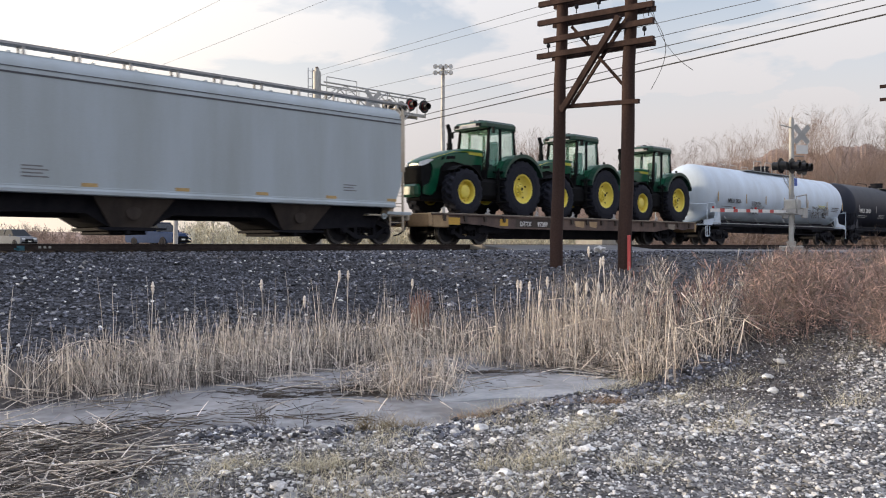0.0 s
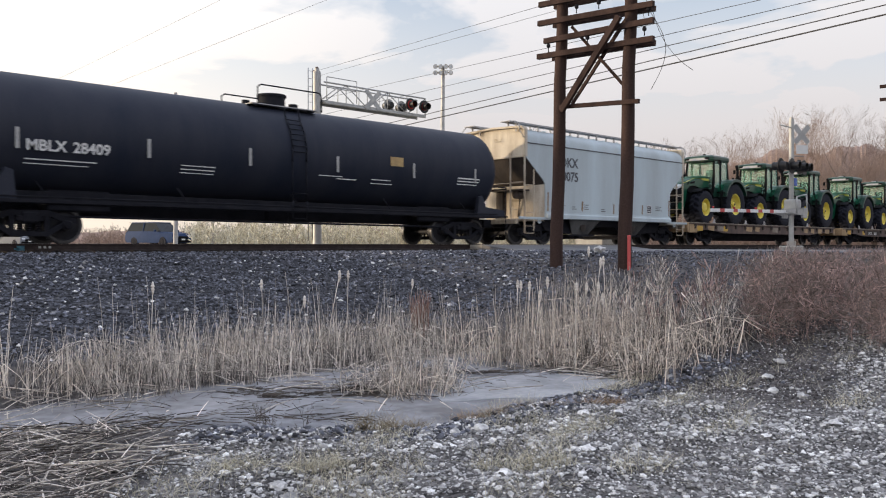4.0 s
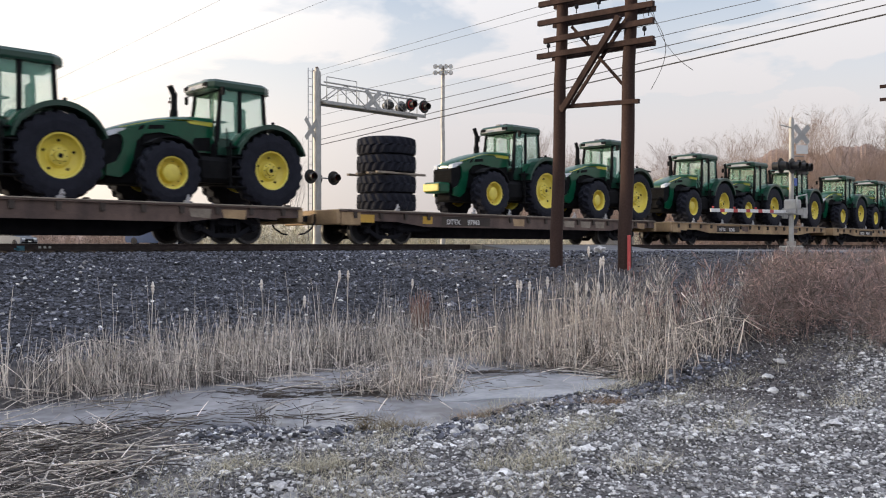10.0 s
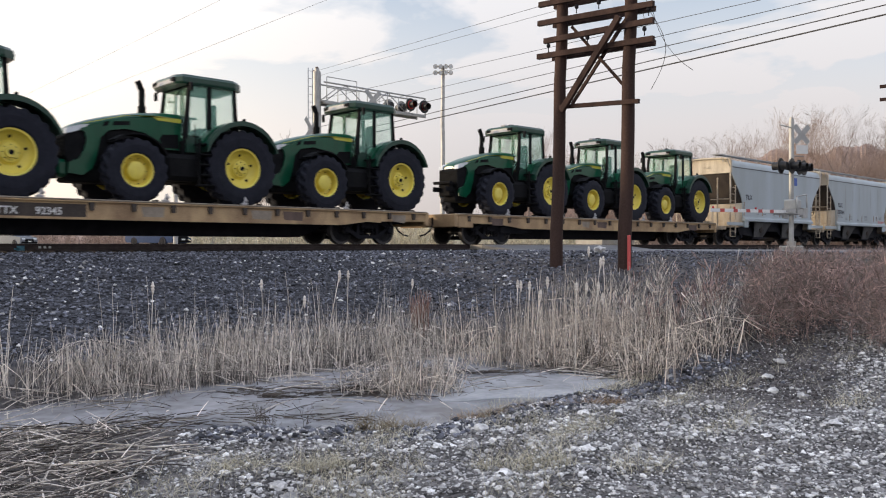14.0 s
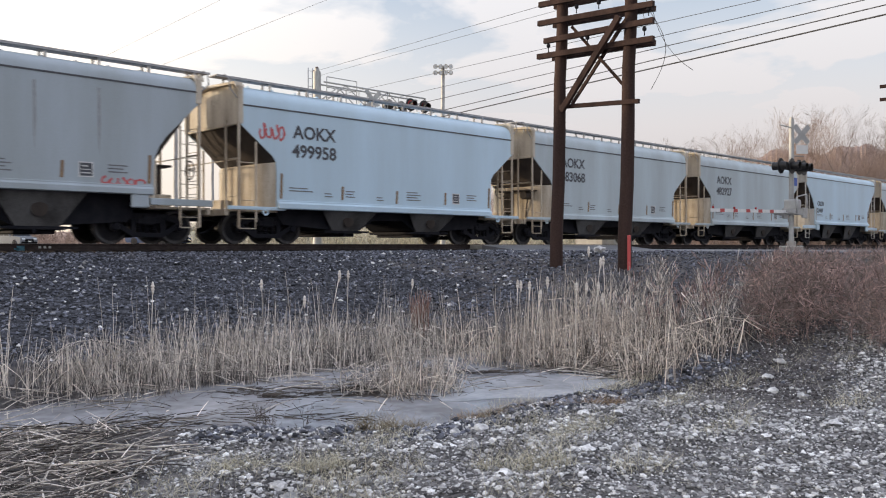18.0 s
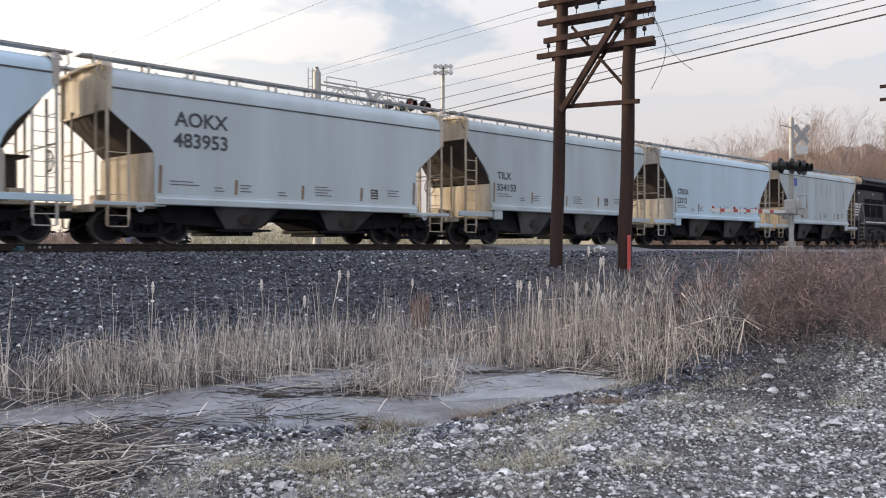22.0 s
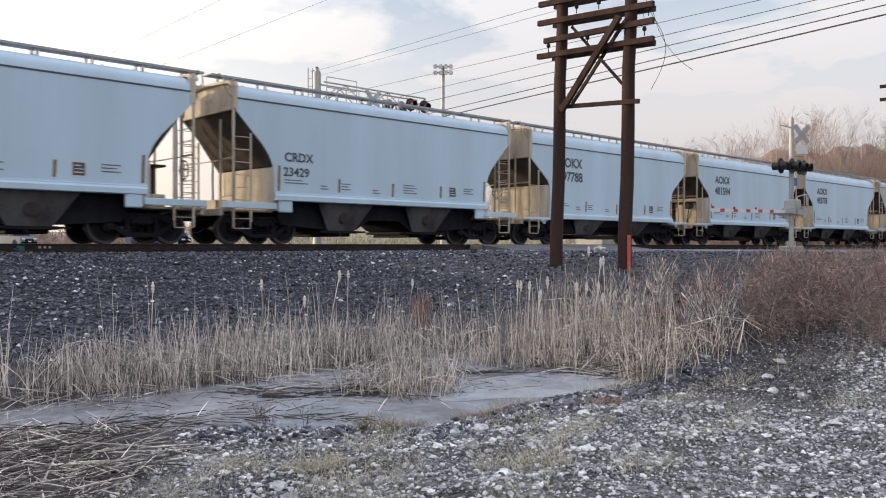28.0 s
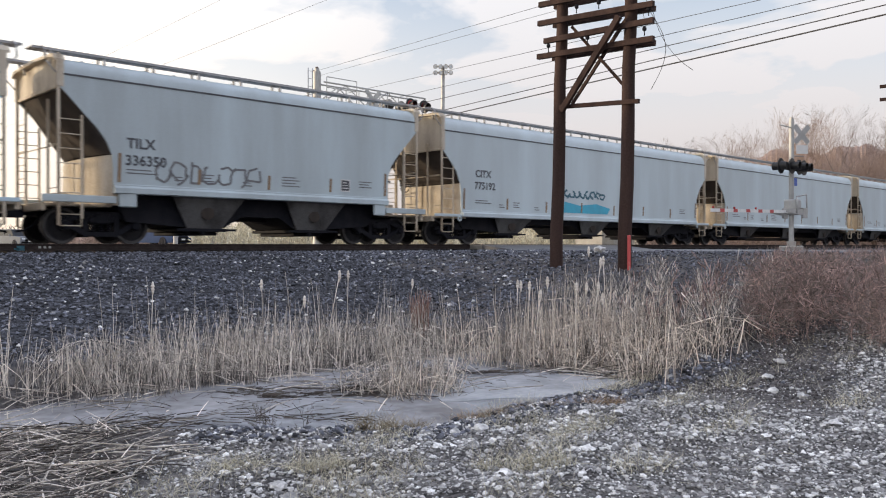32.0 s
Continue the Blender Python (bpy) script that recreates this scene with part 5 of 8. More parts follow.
    part("steering_wheel", cached("stw", lambda: MB().lathe([(.17, -.02), (.21, 0), (.17, .02)], (-.98, 0, 2.42), "z", 16).tube([(-1.12, 0, 1.75), (-.98, 0, 2.42)], .05).box(-1.2, -1.05, -.25, .25, 2.0, 2.3, .03), "plastic"), "plastic", t)
    part("exhaust_pipe", cached("exh", lambda: MB().cyl((-2.1, .58, 1.9), (-2.1, .58, 2.7), .11, n=12).cyl((-2.1, .58, 2.7), (-2.1, .58, 3.15), .08, n=10).cyl((-2.1, .58, 3.13), (-2.22, .58, 3.38), .08, n=10), "plastic"), "plastic", t, "dark exhaust stack")
    part("antenna", cached("ant", lambda: MB().lathe([(.002, 3.62), (.12, 3.60), (.15, 3.53)], (-1.0, 0, 0), "z", 12), "plastic"), "plastic", t)
    part("hitch", cached("hitch", lambda: MB().box(.9, 1.25, -.45, -.37, .55, .7, .02).box(.9, 1.25, .37, .45, .55, .7, .02).box(.75, 1.0, -.5, .5, 1.2, 1.4, .04).tube([(.9, -.4, 1.3), (1.2, -.41, .65)], .03), "plastic"), "plastic", t, "black rear hitch")
    if front_gear == "weights":
        part("front_weight", MB().box(-5.05, -4.5, -.42, .42, .78, 1.16, .06), "green", t, "green front weight bracket")
        part("weight_end", MB().box(-5.10, -5.05, -.40, .40, .84, 1.10, .02), "yellow", t, "yellow end plate")
    elif front_gear == "hitch":
        part("front_hitch", MB().box(-4.95, -4.5, -.36, -.26, .85, 1.02, .02).box(-4.95, -4.5, .26, .36, .85, 1.02, .02).box(-4.85, -4.7, -.45, .45, 1.12, 1.22, .02).box(-4.7, -4.5, -.3, .3, .7, 1.2, .03), "plastic", t, "black front hitch")
    else:
        part("front_bumper", MB().box(-4.70, -4.40, -.40, .40, .60, 1.04, .08), "green", t, "green front support")
    if wide_rim:
        part("mast", MB().tube([(.2, -.75, 2.35), (1.7, -.75, 2.28)], .035), "plastic", t, "dark horizontal bar behind the cab")
    t.scale = (1.035, 1.04, 1.06)
    return t



def load_tractor(proto, xi, z=1.085):
    t = copy_thing(proto, pose(xi, YC, z)) if any(m[0] is proto for m in MOVERS) else proto
    rides(t, xi, z)
    me = cached("chock", lambda: MB().prism([(-.14, 0), (.14, 0), (.04, .10), (-.04, .10)], -.1, .1), "tie")
    for dx in (-.72, .70, -3.65, -2.50):
        c = tagged(part("wheel_chock", me, "tie"), "dark wedge chock against a tractor tyre", "wheel chock", "wheel chocks")
        rides(c, xi + dx, z)
        c["dy"] = -.99
    return t


# -------- tank cars
def tank_car(xi, L, paint, mark, number, label, white):
    car = tagged(new("tank_car"), label, "railway wagon", "tank cars of the train")
    zc, r = 2.74, 1.54
    x0, x1 = .50, L - .50
    pr = [(0.01, x0)]
    for k in range(1, 9):
        a = radians(90 * k / 8)
        pr.append((r * math.sin(a), x0 + .75 * (1 - math.cos(a))))
    pr += [(r, x0 + .76 + (x1 - x0 - 1.52) * k / 6) for k in range(7)]
    pr += [(a, x0 + x1 - b) for a, b in pr[8::-1]]
    sh = part("shell", MB().lathe(pr, (0, 0, zc), "x", 48), paint, car, "painted cylindrical tank shell")
    for k in range(1, 6):
        x = x0 + (x1 - x0) * k / 6
        part("weld_seam", MB().lathe([(r, x - .02), (r + .004, x), (r, x + .02)], (0, 0, zc), "x", 48), paint, sh)
    cx = L * .5
    part("manway", MB().cyl((cx, 0, zc + r - .05), (cx, 0, zc + r + .33), .42, n=18).cyl((cx, 0, zc + r + .33), (cx, 0, zc + r + .40), .46, n=18).cyl((cx + .8, 0, zc + r - .05), (cx + .8, 0, zc + r + .2), .15, n=10).cyl((cx - .8, .2, zc + r - .05), (cx - .8, .2, zc + r + .18), .12, n=10), "grime", car, "dark manway and valves")
    pl = MB()
    a, b = (cx - 3.6, cx + 3.3) if white else (cx - 1.2, cx + 1.2)
    for s in (-1, 1):
        pl.box(a, b, s * .62 - .22, s * .62 + .22, zc + 1.46, zc + 1.49)
    part("top_platform", pl, "walkway", car, "galvanised top walkway")
    rl = MB()
    zt = zc + 1.40
    for s in (-1, 1):
        for k, (p, q) in enumerate(((b - .9, b), (b - 2.2, b - 1.35), (b - 3.65, b - 2.75), (b - 5.1, b - 4.2), (b - 6.5, b - 5.6)) if white else ((a + .06, b - .06),)):
            if k or not white:
                rl.tube([(p, s * 1.08, zt), (p, s * 1.08, zt + .52), (p + .1, s * 1.08, zt + .60), (q - .1, s * 1.08, zt + .60), (q, s * 1.08, zt + .52), (q, s * 1.08, zt)], .022)
            else:
                rl.tube([(p, s * 1.08, zt), (p, s * 1.08, zt + .6), (q, s * 1.08, zt + .6), (q, s * 1.08, zt)], .028).tube([(p, s * 1.08, zt + .3), (q, s * 1.08, zt + .3)], .02)
    part("railing", rl, "steel_grey" if white else "grime", car, "tubular platform railing")
    ld = MB()
    for x in (cx + .55, cx + 1.02) if white else (cx - .25, cx + .25):
        pts = [(x, -1.10, zc + 1.38)] + [(x, -(r + .05) * math.sin(radians(t)), zc + (r + .05) * math.cos(radians(t))) for t in (50, 68, 86, 100)] + [(x, -1.6, 1.3), (x, -1.6, .72)]
        ld.tube(pts, .022)
    xa = cx + .55 if white else cx - .25
    for k in range(10):
        t = radians(50 + 6.5 * k) if k < 7 else 0
        y, z = (-(r + .05) * math.sin(t), zc + (r + .05) * math.cos(t)) if k < 7 else (-1.6, 1.9 - .38 * (k - 6))
        ld.cyl((xa, y, z), (xa + .5, y, z), .015, n=5)
    part("ladder", ld, "steel_grey" if white else "grime", car, "side ladder")
    sr = MB().tube([(1.0, -1.56, 1.12), (L - 1.0, -1.56, 1.12)], .022).tube([(1.0, 1.56, 1.12), (L - 1.0, 1.56, 1.12)], .022)
    for k in range(5):
        x = 2.6 + (L - 5.2) * k / 4
        sr.tube([(x, -1.56, 1.12), (x - .22, -1.42, 1.50)], .018)
    part("side_handrail", sr, "steel_grey" if white else "grime", car)
    part("underframe", MB().box(.6, L - .6, -.28, .28, .72, 1.02, .02).box(1.0, L - 1.0, -.95, -.85, .98, 1.30, .02).box(1.0, L - 1.0, .85, .95, .98, 1.30, .02).box(1.0, L - 1.0, -1.58, -1.50, .97, 1.06, .01).box(2.8, 4.4, -.9, .9, .8, 1.35, .05).box(L - 4.4, L - 2.8, -.9, .9, .8, 1.35, .05).box(cx - .4, cx + .4, -.4, .4, .7, 1.25, .05).tube([(3, -1.0, .68), (L - 3, -1.0, .62)], .03), "grime", car, "dark stub sills and cradle")
    for e in (0, 1):
        o = part("end_platform", MB().box(.3, 1.5, -1.5, 1.5, 1.02, 1.07, .01).tube([(.45, -1.5, .4), (.45, -1.5, 2.15), (1.15, -1.56, 2.15), (1.15, -1.56, 1.05)], .022).tube([(.45, 1.5, .4), (.45, 1.5, 2.15), (1.15, 1.56, 2.15)], .022).tube([(.40, -1.5, 2.1), (.40, 1.5, 2.1)], .022).tube([(.3, -1.5, .95), (.3, -1.5, .45), (.7, -1.5, .45), (.7, -1.5, .95)], .02), paint if white else "grime", car, "end platform with grab rails")
        s2 = part("saddle", MB().prism([(.45, 1.06), (1.95, 1.06), (1.88, 1.75), (1.70, 1.80), (1.5, 1.38), (.45, 1.28)], -1.46, -1.30), paint, car, "side saddle plate")
        if e:
            o.location, o.rotation_euler = (L, 0, 0), (0, 0, math.pi)
            s2.location, s2.rotation_euler = (L, -2.76, 0), (0, 0, math.pi)
    def skin(z):
        return -math.sqrt(max(.01, (r + .004) ** 2 - (z - zc) ** 2))
    lt = "letter" if white else "letter_w"
    words("reporting_mark", mark, .30 if white else .37, lt, car, Matrix.Translation((2.64 if white else 2.13, skin(2.4) - .014, 2.24)) @ SIDE)
    words("car_number", number, .30 if white else .37, lt, car, Matrix.Translation((3.50 if white else 3.22, skin(2.4) - .014, 2.24)) @ SIDE)
    for k, x in enumerate((1.5, 4.65, 7.0, 9.40, 12.70, 15.66, 18.2) if white else (1.9, 5.1, 8.1, 11.2, 14.4, 17.4)):
        part("reflector", MB().box(x, x + .09, skin(2.6) - .006, skin(2.6), 2.25, 2.75), "mark_y" if white else "steel_grey", car)
    for x, z, w in ((2.15, 2.02, 1.7), (2.15, 1.92, 1.5), (6.1, 2.12, 1.0), (6.1, 2.02, 1.0), (6.1, 1.93, 1.0), (10.6, 2.12, .9), (11.3, 2.05, .8), (12.7, 2.1, .8), (12.7, 1.98, .9), (16.6, 2.35, 1.1), (16.6, 2.25, 1.1), (16.6, 2.15, 1.0)):
        part("stencil", MB().box(x, x + w, skin(z) - .006, skin(z), z, z + .05), lt, car, "small stencilled lines")
    if not white:
        part("placard", MB().box(13.4, 13.95, skin(2.75) - .008, skin(2.75), 2.6, 2.9), "mark_y", car, "faded yellow placard")
    else:
        for i, (a, b) in enumerate(((5.4, 6.5), (13.5, 15.1), (15.2, 16.0))):
            scrawl(car, a, b, 1.78, 2.45, "spray", 5 + i, 8, .018, y=skin(2.3) - .02)
            scrawl(car, a + .1, b - .1, 1.66, 2.1, "letter", 15 + i, 7, .015, y=skin(2.0) - .02)
        scrawl(car, 14.3, 15.4, 2.28, 2.48, "stripe", 31, 5, .014, "faded yellow spray paint", y=skin(2.4) - .016)
    truck(car, 2.35), truck(car, L - 2.35)
    couplers(car, L)
    return rides(car, xi)


# -------- locomotive
def louvres(x0, x1, z0, z1, y, n):
    """A door of n slanted slats in a thin frame."""
    mb = MB().box(x0, x1, y, y + .012, z0, z1)
    for k in range(n):
        z = z0 + (z1 - z0) * (k + .3) / n
        mb.prism([(y - .014, z), (y, z + .5 * (z1 - z0) / n), (y, z)], x0 + .04, x1 - .04, axis="x")
    return mb


def loco_sideframe():
    """Three-axle side frame with raised journal boxes, springs and a sand pipe."""
    fr = MB().prism([(-2.62, .66), (-2.62, .98), (-2.2, 1.12), (-1.5, 1.02), (-.5, 1.02), (0, 1.16), (.5, 1.02), (1.5, 1.02), (2.2, 1.12), (2.62, .98), (2.62, .66), (2.3, .60), (1.62, .80), (1.3, .60), (.66, .60), (.34, .80), (-.34, .80), (-.66, .60), (-1.3, .60), (-1.62, .80), (-2.3, .60)], -.09, .09)
    for x in (-1.95, 0, 1.95):
        fr.prism([(x - .30, .34), (x + .30, .34), (x + .26, .86), (x + .14, .96), (x - .14, .96), (x - .26, .86)], -.17, .10)
        fr.cyl((x, -.21, .58), (x, -.16, .58), .13, n=12)
    for x in (-.98, .98):
        fr.cyl((x - .12, -.04, .36), (x - .12, -.04, .64), .09, n=8).cyl((x + .12, -.04, .36), (x + .12, -.04, .64), .09, n=8).box(x - .30, x + .30, -.12, .10, .26, .36, .02)
        fr.cyl((x - .34, -.20, .98), (x + .30, -.20, .94), .10, n=10)
    for x in (-2.55, 2.55):
        fr.tube([(x, -.1, 1.0), (x * 1.03, -.1, .5), (x * 1.03, -.02, .15)], .03, 5)
    return fr


def locomotive(xi, L):
    car = tagged(new("locomotive"), "black diesel freight locomotive with white stripes, trailing cab", "locomotive")
    part("underframe", MB().box(.7, L - .7, -1.5, 1.5, 1.40, 1.66, .03).box(.35, .72, -1.45, 1.45, .30, 1.70, .04).box(L - .72, L - .35, -1.45, 1.45, .30, 1.70, .04), "loco", car, "black underframe and walkway")
    part("long_hood", MB().box(1.55, 11.9, -.93, .93, 1.66, 4.40, .10), "loco", car, "black engine hood")
    part("radiator_cab", MB().prism([(-1.50, 4.20), (-1.0, 3.90), (1.0, 3.90), (1.50, 4.20), (1.54, 4.52), (1.38, 4.74), (.0, 5.02), (-1.38, 4.74), (-1.54, 4.52)], 1.02, 7.55, axis="x"), "loco", car, "black overhanging radiator housing")
    # tan instead of black: low sun on this end is painted in
    part("radiator_end", MB().prism([(-1.46, 4.20), (1.46, 4.20), (1.50, 4.52), (1.34, 4.72), (0, 4.98), (-1.34, 4.72), (-1.50, 4.52)], .97, 1.02, axis="x").box(.95, .98, -.55, .10, 4.44, 4.47).box(.95, .98, .08, .11, 4.44, 4.72), "deck", car, "dusty radiator housing end, sunlight put into its tan colour")
    part("hood_end", MB().prism([(-.93, 1.66), (.93, 1.66), (.93, 4.1), (-.93, 4.1)], 1.50, 1.56, axis="x").box(1.46, 1.52, -.55, -.10, 3.25, 3.9, .01).box(1.46, 1.52, -.85, -.60, 2.0, 2.9, .01), "loco_dirty", car, "dusty hood end with a door")
    part("radiator_screen", MB().prism([(-1.25, 4.76), (-.15, 4.985), (-.15, 5.015), (-1.25, 4.79)], 1.4, 7.2, axis="x").prism([(1.25, 4.76), (.15, 4.985), (.15, 5.015), (1.25, 4.79)], 1.4, 7.2, axis="x").box(1.6, 7.0, -1.552, -1.52, 4.30, 4.46), "plastic", car, "dark radiator screens")
    part("hood_shoulder", MB().prism([(-1.22, 3.95), (1.22, 3.95), (1.22, 4.42), (1.0, 4.58), (-1.0, 4.58), (-1.22, 4.42)], 7.55, 11.72, axis="x"), "loco", car, "black hood top behind the radiator")
    part("exhaust", MB().box(8.7, 9.5, -.35, .35, 4.56, 4.86, .03).cyl((10.1, 0, 4.56), (10.1, 0, 4.78), .22, n=14), "grime", car, "sooty exhaust stack")
    part("horn", MB().tube([(10.9, -.3, 4.58), (10.9, -.3, 4.80)], .03).cyl((10.75, -.3, 4.82), (11.2, -.3, 4.82), .03, .09, n=10).cyl((11.1, -.15, 4.80), (10.7, -.15, 4.80), .03, .09, n=10), "grime", car)
    part("auxiliary_cab", MB().prism([(-1.32, 1.66), (1.32, 1.66), (1.32, 4.50), (1.12, 4.70), (-1.12, 4.70), (-1.32, 4.50)], 11.72, 16.15, axis="x"), "loco", car, "black equipment cab")
    part("vent", louvres(12.1, 13.4, 4.02, 4.46, -1.335, 5), "plastic", car, "dark air intake")
    part("vent", louvres(14.7, 15.5, 3.75, 4.46, -1.335, 8), "plastic", car, "dark air intake")
    for x0, x1 in ((11.9, 13.5), (13.55, 15.1), (15.15, 16.1)):
        part("panel_door", MB().box(x0, x1, -1.336, -1.318, 1.80, 3.50, .006), "loco", car, "black access door")
    cab = part("cab", MB().prism([(16.15, 1.66), (21.2, 1.66), (21.2, 2.2), (20.05, 3.62), (19.85, 4.42), (19.5, 4.62), (16.3, 4.70), (16.15, 4.60)], -1.52, 1.52), "loco", car, "black crew cab with a sloping nose")
    part("cab_roof", MB().prism([(-1.56, 4.48), (1.56, 4.48), (1.30, 4.74), (-1.30, 4.74)], 17.2, 20.15, axis="x"), "loco_dirty", cab, "grey dusty cab roof")
    part("sun_visor", MB().prism([(17.6, 4.44), (19.9, 4.44), (20.05, 4.34), (19.95, 4.32), (17.6, 4.41)], -1.86, -1.50), "steel_grey", cab, "pale visor over the side windows")
    part("window_recess", MB().box(17.75, 19.72, -1.535, -1.515, 3.66, 4.40, .005), "steel_grey", cab, "pale window surround")
    for x0, x1 in ((17.85, 18.40), (18.48, 19.05), (19.13, 19.62)):
        part("cab_window", MB().box(x0, x1, -1.545, -1.532, 3.74, 4.34, .004), "carglass", cab, "dark cab window")
    part("cab_door", MB().box(16.3, 17.6, -1.536, -1.515, 2.25, 4.40, .008), "plastic", cab, "dark cab side door")
    part("front_window", MB().add([(20.03, -1.35, 3.70), (20.03, -.15, 3.70), (19.89, -.15, 4.34), (19.89, -1.35, 4.34)], [(0, 1, 2, 3)]).add([(20.03, .15, 3.70), (20.03, 1.35, 3.70), (19.89, 1.35, 4.34), (19.89, .15, 4.34)], [(0, 1, 2, 3)]), "carglass", cab)
    for k in range(8):
        x = 1.75 + k * 1.24
        dark = k in (1, 2, 3)
        d = part("hood_door", MB().box(x, x + 1.14, -.955, -.928, 1.80, 3.42, .012), "loco", car, "black engine door")
        if dark:
            part("louvre", louvres(x + .10, x + 1.04, 2.0, 3.3, -.968, 14), "plastic", d, "dark louvred panel")
        part("latch", MB().box(x + .98, x + 1.05, -.975, -.955, 2.5, 2.62, .006), "steel_grey", d, "pale door latch")
    for x0, x1, z in ((4.62, 4.80, 3.62), (1.9, 2.1, 3.62), (11.2, 11.34, 3.55)):
        part("marker_plate", MB().box(x0, x1, -.945, -.93, z, z + .10), "white", car, "small white marker plate")
    for k in range(10):
        x = 1.65 + k * 1.97
        part("sill_stripe", MB().box(x, min(x + 1.80, 21.2), -1.506, -1.499, 1.56, 1.65), "white", car, "white sill stripe")
    hr = MB().tube([(1.25, -1.46, 2.86), (16.1, -1.46, 2.86)], .018)
    part("handrail", hr, "steel_grey", car, "pale handrail along the walkway")
    for k in range(9):
        x = 1.35 + k * 1.85
        part("stanchion", MB().tube([(x, -1.46, 1.66), (x, -1.46, 2.86)], .022), "loco", car, "black handrail post")
    part("end_rail", MB().tube([(.50, -1.42, .42), (.50, -1.42, 1.7), (.62, -1.44, 2.86), (1.0, -1.44, 2.86)], .022).tube([(1.42, -1.48, .42), (1.36, -1.48, 2.1), (1.18, -1.46, 2.86)], .028).tube([(.55, -1.4, 2.7), (.55, 1.4, 2.7)], .02), "steel_grey", car, "pale curved step rails")
    part("end_rail", MB().tube([(21.75, -1.42, .42), (21.75, -1.42, 2.5), (21.3, -1.42, 2.7)], .022).tube([(21.85, -1.3, 2.4), (21.85, 1.3, 2.4)], .02), "steel_grey", car, "pale front step rails")
    for k in range(5):
        part("end_stripe", MB().box(.62 + .05 * k, 1.50, -1.08, -1.06, 2.05 + .185 * k, 2.15 + .185 * k).box(1.555, 2.30 - .10 * (4 - k), -.966, -.952, 2.05 + .185 * k, 2.15 + .185 * k), "white", car, "white safety stripe")
        part("nose_stripe", MB().box(20.72 - .10 * k, 21.18 - .16 * max(0, k - 1), -1.532, -1.519, 1.92 + .24 * k, 2.04 + .24 * k), "white", cab, "white nose stripe")
    part("stripe_plate", MB().box(.60, 1.55, -1.06, -1.03, 1.70, 3.0, .01), "loco", car, "black plate behind the safety stripes")
    for k in range(5):
        for x in (.60, L - 1.25):
            part("step", MB().box(x, x + .72, -1.52, -1.18, .40 + .27 * k, .43 + .27 * k), "steel_grey", car, "pale-edged boarding step")
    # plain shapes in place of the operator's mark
    for k in range(6):
        z = 3.84 - .105 * k
        part("logo_bar", MB().prism([(7.75 - .06 * k, z), (9.70 - .17 * k, z), (9.64 - .17 * k, z - .058), (7.72 - .06 * k, z - .058)], -1.234, -1.222), "white", car, "white slanted logo stripe")
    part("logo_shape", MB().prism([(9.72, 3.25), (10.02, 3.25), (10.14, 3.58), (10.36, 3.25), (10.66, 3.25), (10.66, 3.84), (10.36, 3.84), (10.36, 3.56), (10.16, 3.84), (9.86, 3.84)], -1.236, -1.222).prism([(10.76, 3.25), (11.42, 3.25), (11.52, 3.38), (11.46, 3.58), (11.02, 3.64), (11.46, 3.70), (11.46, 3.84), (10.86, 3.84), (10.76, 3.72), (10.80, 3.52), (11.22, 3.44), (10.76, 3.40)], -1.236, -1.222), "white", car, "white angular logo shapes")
    part("logo_panel", MB().box(7.6, 11.72, -1.222, -1.20, 3.05, 3.98, .006), "loco", car, "black hood panel")
    for x0, x1, z in ((9.45, 10.75, 2.72), (9.45, 11.05, 2.45)):
        n = 7
        for k in range(n):
            a = x0 + (x1 - x0) * k / n
            part("name_bar", MB().box(a, a + (x1 - x0) / n * .72, -.972, -.956, z, z + .17), "white", car, "white lettering bar")
    words("car_number", "3671", .46, "white", cab, Matrix.Translation((18.02, -1.526, 3.02)) @ SIDE, "white road number")
    words("car_number", "3671", .36, "white", car, Matrix.Translation((.955, -.10, 4.30)) @ Matrix.Rotation(-math.pi / 2, 4, "Z") @ SIDE, "white road number")
    part("frame_skirt", MB().box(1.4, L - 1.4, -1.0, 1.0, 1.0, 1.42, .03), "loco", car)
    part("fuel_tank", MB().prism([(7.75, .26), (14.2, .26), (14.45, .50), (14.45, .78), (7.5, .78), (7.5, .50)], -1.42, 1.42).box(7.55, 8.70, -1.36, 1.36, .78, 1.36, .04).box(13.40, 14.40, -1.36, 1.36, .78, 1.36, .04), "loco_dirty", car, "dusty black fuel tank")
    for x0, x1 in ((8.8, 10.85), (11.25, 13.25)):
        part("air_reservoir", MB().lathe([(.002, x0), (.18, x0 + .02), (.25, x0 + .12), (.25, x1 - .12), (.18, x1 - .02), (.002, x1)], (0, -1.22, 1.04), "x", 18), "loco_dirty", car, "dusty air reservoir")
    part("headlamp", MB().cyl((.93, .62, 3.62), (.99, .62, 3.62), .09, n=12).cyl((.93, .38, 3.62), (.99, .38, 3.62), .09, n=12), "mark_y", car, "amber rear headlamps")
    part("lamp_bracket", MB().box(.99, 1.55, .25, .75, 3.48, 3.76, .03), "loco", car)
    for cx in (4.35, L - 4.35):
        t = part("truck", MB().box(-2.5, 2.5, -.4, .4, .6, 1.2, .05), "grime", car, "dusty three-axle truck", (cx, 0, 0))
        for s in (-1, 1):
            o = part("side_frame", cached("loco_frame", loco_sideframe, "loco_dirty"), "loco_dirty", t, loc=(0, s * 1.08, 0))
            if s > 0:
                o.rotation_euler = (0, 0, math.pi)
        for x in (-1.95, 0, 1.95):
            w = part("wheelset", cached("loco_wheelset", lambda: wheelset_mesh(.52), "wheel"), "wheel", t, "worn steel wheelset")
            w.matrix_parent_inverse = Matrix.Translation((x, 0, 0.52))
            WHEELS.append(w)
